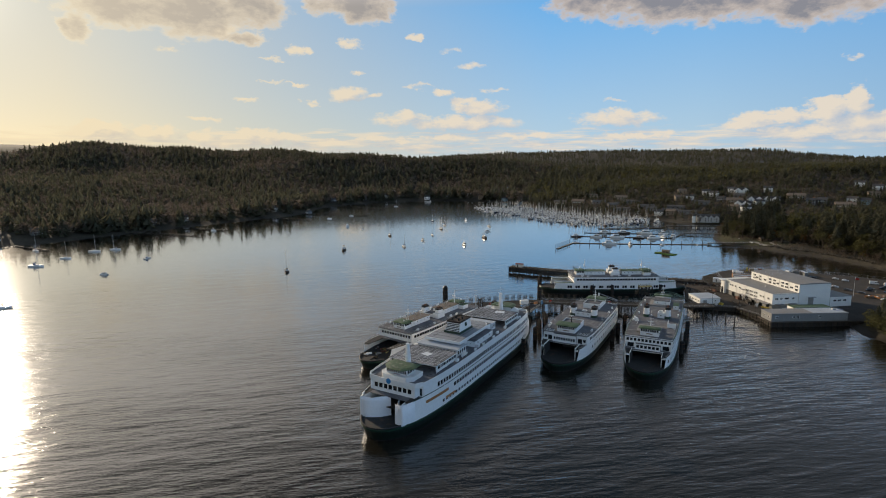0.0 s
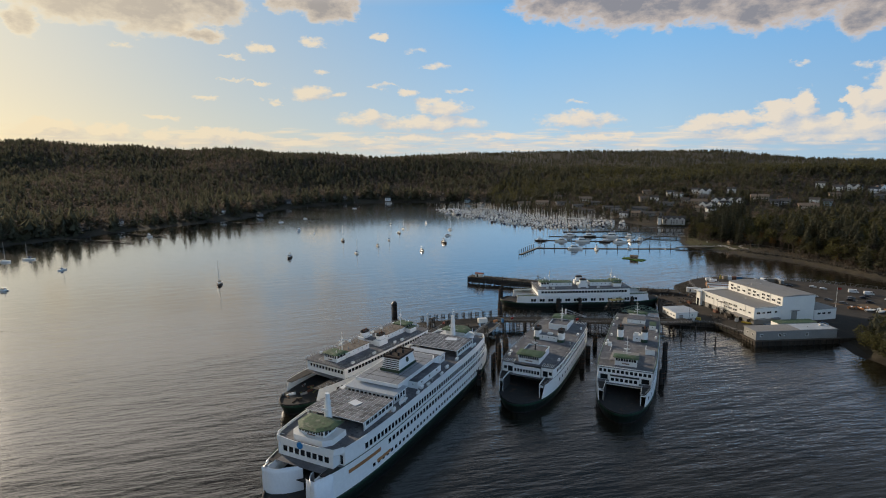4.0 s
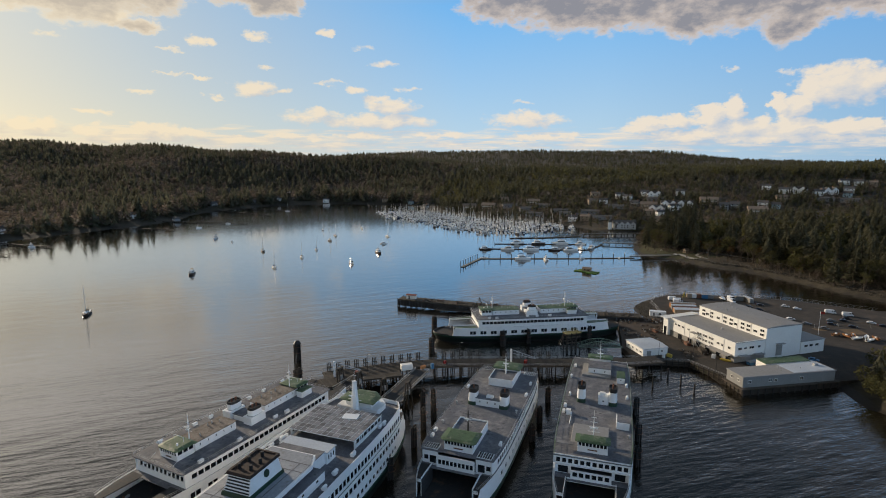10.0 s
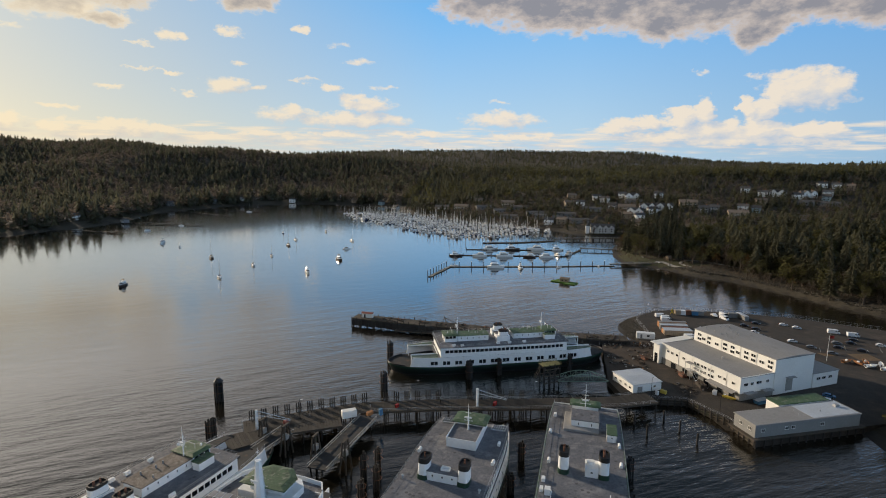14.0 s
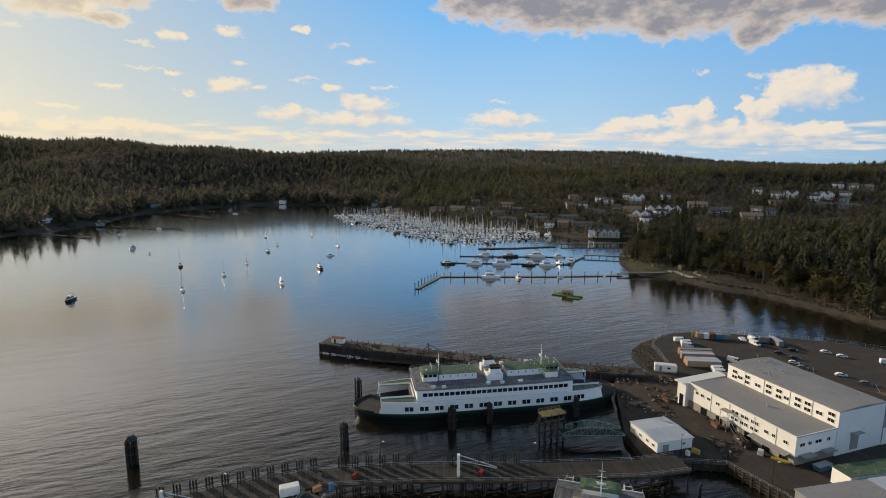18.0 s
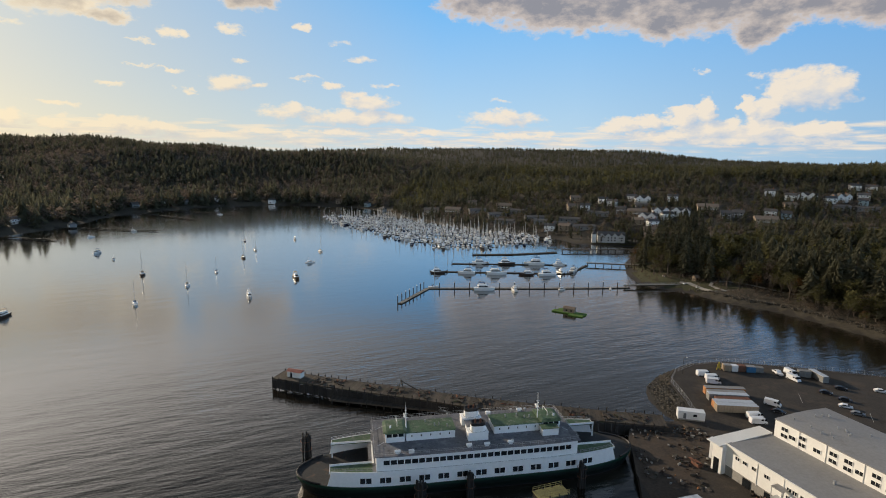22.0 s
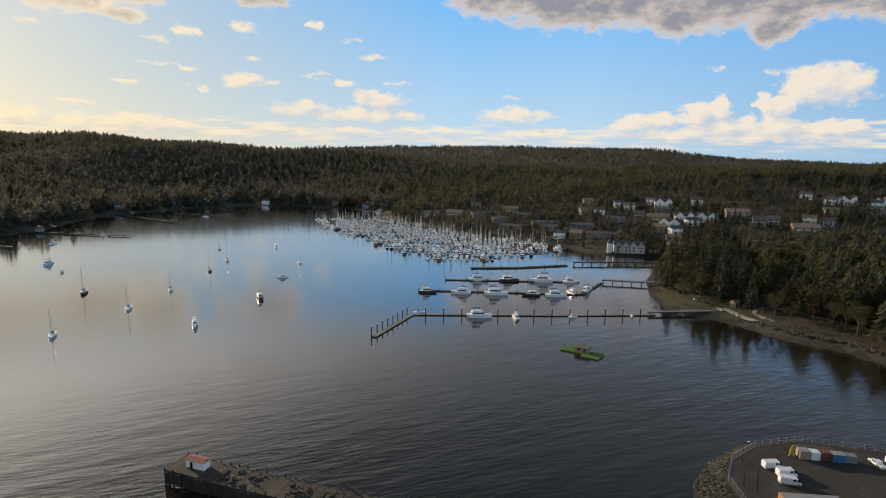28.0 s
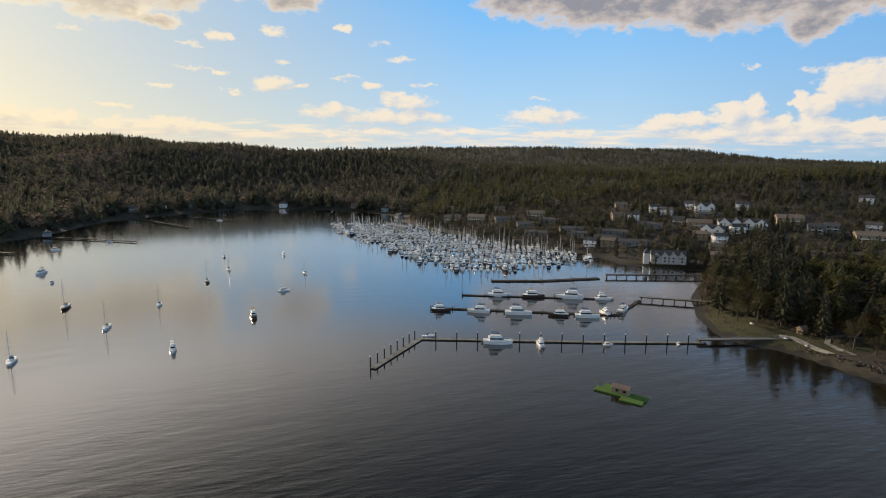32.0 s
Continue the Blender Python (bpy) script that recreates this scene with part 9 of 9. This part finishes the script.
TREES = [conifer_tree(i, 24) for i in range(5)] + [broad_tree(20 + i, 14, "leafy", "olive broadleaf tree with uneven crown on the shore", 900) for i in range(3)] + \
        [broad_tree(30 + i, 15, "bare", "bare brown winter tree on the shore", 700) for i in range(2)] + [broad_tree(33, 13, "autumn", "rust-brown broadleaf tree on the shore", 900)]
t_used = set()
tr_ = random.Random(9)
placed = []
for _ in range(6000):
    if len(placed) >= 300:
        break
    x, y = tr_.uniform(128, 400), tr_.uniform(440, 850)
    d = float(shore_distance(np.array([x]), np.array([y]))[0])
    if not 3.5 < d < 60 or (x < 262 and y < 492):
        continue
    if bool(clearings(np.array([x]), np.array([y]))[0]) and not (660 < y < 790 and 4 < d < 34 and tr_.random() < 0.3):
        continue
    if 600 < y < 690 and d < 26 and tr_.random() < 0.85:
        continue
    if any(math.hypot(x - a, y - b) < 5.2 for a, b in placed) or any(math.hypot(x - a, y - b) < 13 for a, b in HOUSE_AT):
        continue
    placed.append((x, y))
    k = tr_.choice((0, 1, 2, 3, 4, 0, 1, 2, 3, 5, 6, 7, 8, 9, 10)) if d > 30 else tr_.choice((5, 6, 7, 5, 8, 9, 8, 9, 6, 0, 2, 7, 3, 10))
    s = tr_.uniform(0.8, 1.3) if d > 14 else tr_.uniform(0.6, 1.05)
    m = pose(x, y, ground_z(x, y) - 0.1, tr_.uniform(-2, 2), tr_.uniform(-2, 2), tr_.uniform(0, 360)) @ Matrix.Scale(s, 4)
    if k in t_used:
        copy_thing(TREES[k], m)
    else:
        t_used.add(k)
        TREES[k].matrix_basis = m
# the wooded corner beside the yard, right of the wharf
for _ in range(26):
    x, y = tr_.uniform(160, 205), tr_.uniform(270, 345)
    if float(shore_distance(np.array([x]), np.array([y]))[0]) > 4:
        copy_thing(TREES[tr_.choice((0, 1, 5, 6))], pose(x, y, ground_z(x, y) - 0.1, 0, 0, tr_.uniform(0, 360)) @ Matrix.Scale(tr_.uniform(0.35, 0.6), 4))

# ---- the park ----
path_pts = [(157, 651), (163, 648), (168, 637), (173, 628), (180, 626), (177, 633), (175, 640), (180, 649), (189, 652), (198, 648), (206, 636), (222, 616), (240, 590)]
pm = Mesh()
le, ri = offset(path_pts, 1.3), offset(path_pts, -1.3)
pm.rings([[(x, y, ground_z(x, y) + 0.28) for x, y in le], [(x, y, ground_z(x, y) + 0.28) for x, y in ri], [(x, y, ground_z(x, y) - 0.6) for x, y in ri]], cap=False, closed=False)
solid("park_path", pm, "concrete", "pale winding gravel path through the park", "path", kind="structure")
cu = thing("park_kiosk", "small tan park kiosk with brown gable roof", "kiosk", pose(170, 655, ground_z(170, 655), 0, 0, 30))
part("wall", Mesh().box(0, 0, 1.2, 4.2, 3.2, 3.0), "sidingtan", cu)
part("roof", Mesh().rings([[(-2.6, -2.1, 2.6), (2.6, -2.1, 2.6), (2.6, 2.1, 2.6), (-2.6, 2.1, 2.6)], [(-2.6, -0.05, 4.2), (2.6, -0.05, 4.2), (2.6, 0.05, 4.2), (-2.6, 0.05, 4.2)]]), "shingletan", cu)
part("door", pane_mesh(1.0, 2.0, "boatdark"), "", cu, at=pose(-0.6, -1.62, 1.0, 0, 0, 90))
for x, y, h in ((160, 648.5, 30), (166, 640, 50), (150, 668, 100), (163, 700, 120)):
    sk = thing("dinghy", "upturned white dinghy on the park grass", "dinghy", pose(x, y, ground_z(x, y) + 0.1, 0, 0, h), "dinghies on the shore")
    part("hull", Mesh().rings([[(2.0, 0, 0), (1.0, 0.7, 0), (-1.7, 0.7, 0), (-1.7, -0.7, 0), (1.0, -0.7, 0)], [(1.6, 0, 0.55), (0.8, 0.4, 0.6), (-1.5, 0.45, 0.6), (-1.5, -0.45, 0.6), (0.8, -0.4, 0.6)]]), "gel", sk)
    part("keel", Mesh().box(-0.1, 0, 0.63, 3.0, 0.07, 0.08), "planks", sk)
# shrubs and rough grass on the shore slope
r = np.random.default_rng(51)
x, y = r.uniform(120, 290, 8000), r.uniform(470, 840, 8000)
d = shore_distance(x, y)
ok = (d > 2.6) & (d < 70) & ~((x < 262) & (y < 492)) & (r.uniform(0, 1, 8000) < np.where((y > 600) & (y < 780) & (d < 20), 0.3, 0.85))
hx, hy = r.uniform(108, 176, 900), r.uniform(826, 849, 900)
hd = shore_distance(hx, hy)
beside = (hd > 1.0) & (hd < 6.0)
wood("waterfront_hedge", "dark evergreen hedge along the waterfront building", hx[beside], hy[beside], land_height(hx[beside], hy[beside]) - 0.3, r.uniform(1.4, 3.0, beside.sum()), LEAFY_MID, "leafy")
wood("shore_scrub", "brown and olive winter scrub along the shore", x[ok], y[ok], land_height(x[ok], y[ok]) - 0.4, np.minimum(r.uniform(1.2, 4.2, ok.sum()), 0.35 * d[ok]), LEAFY_MID, "bare")
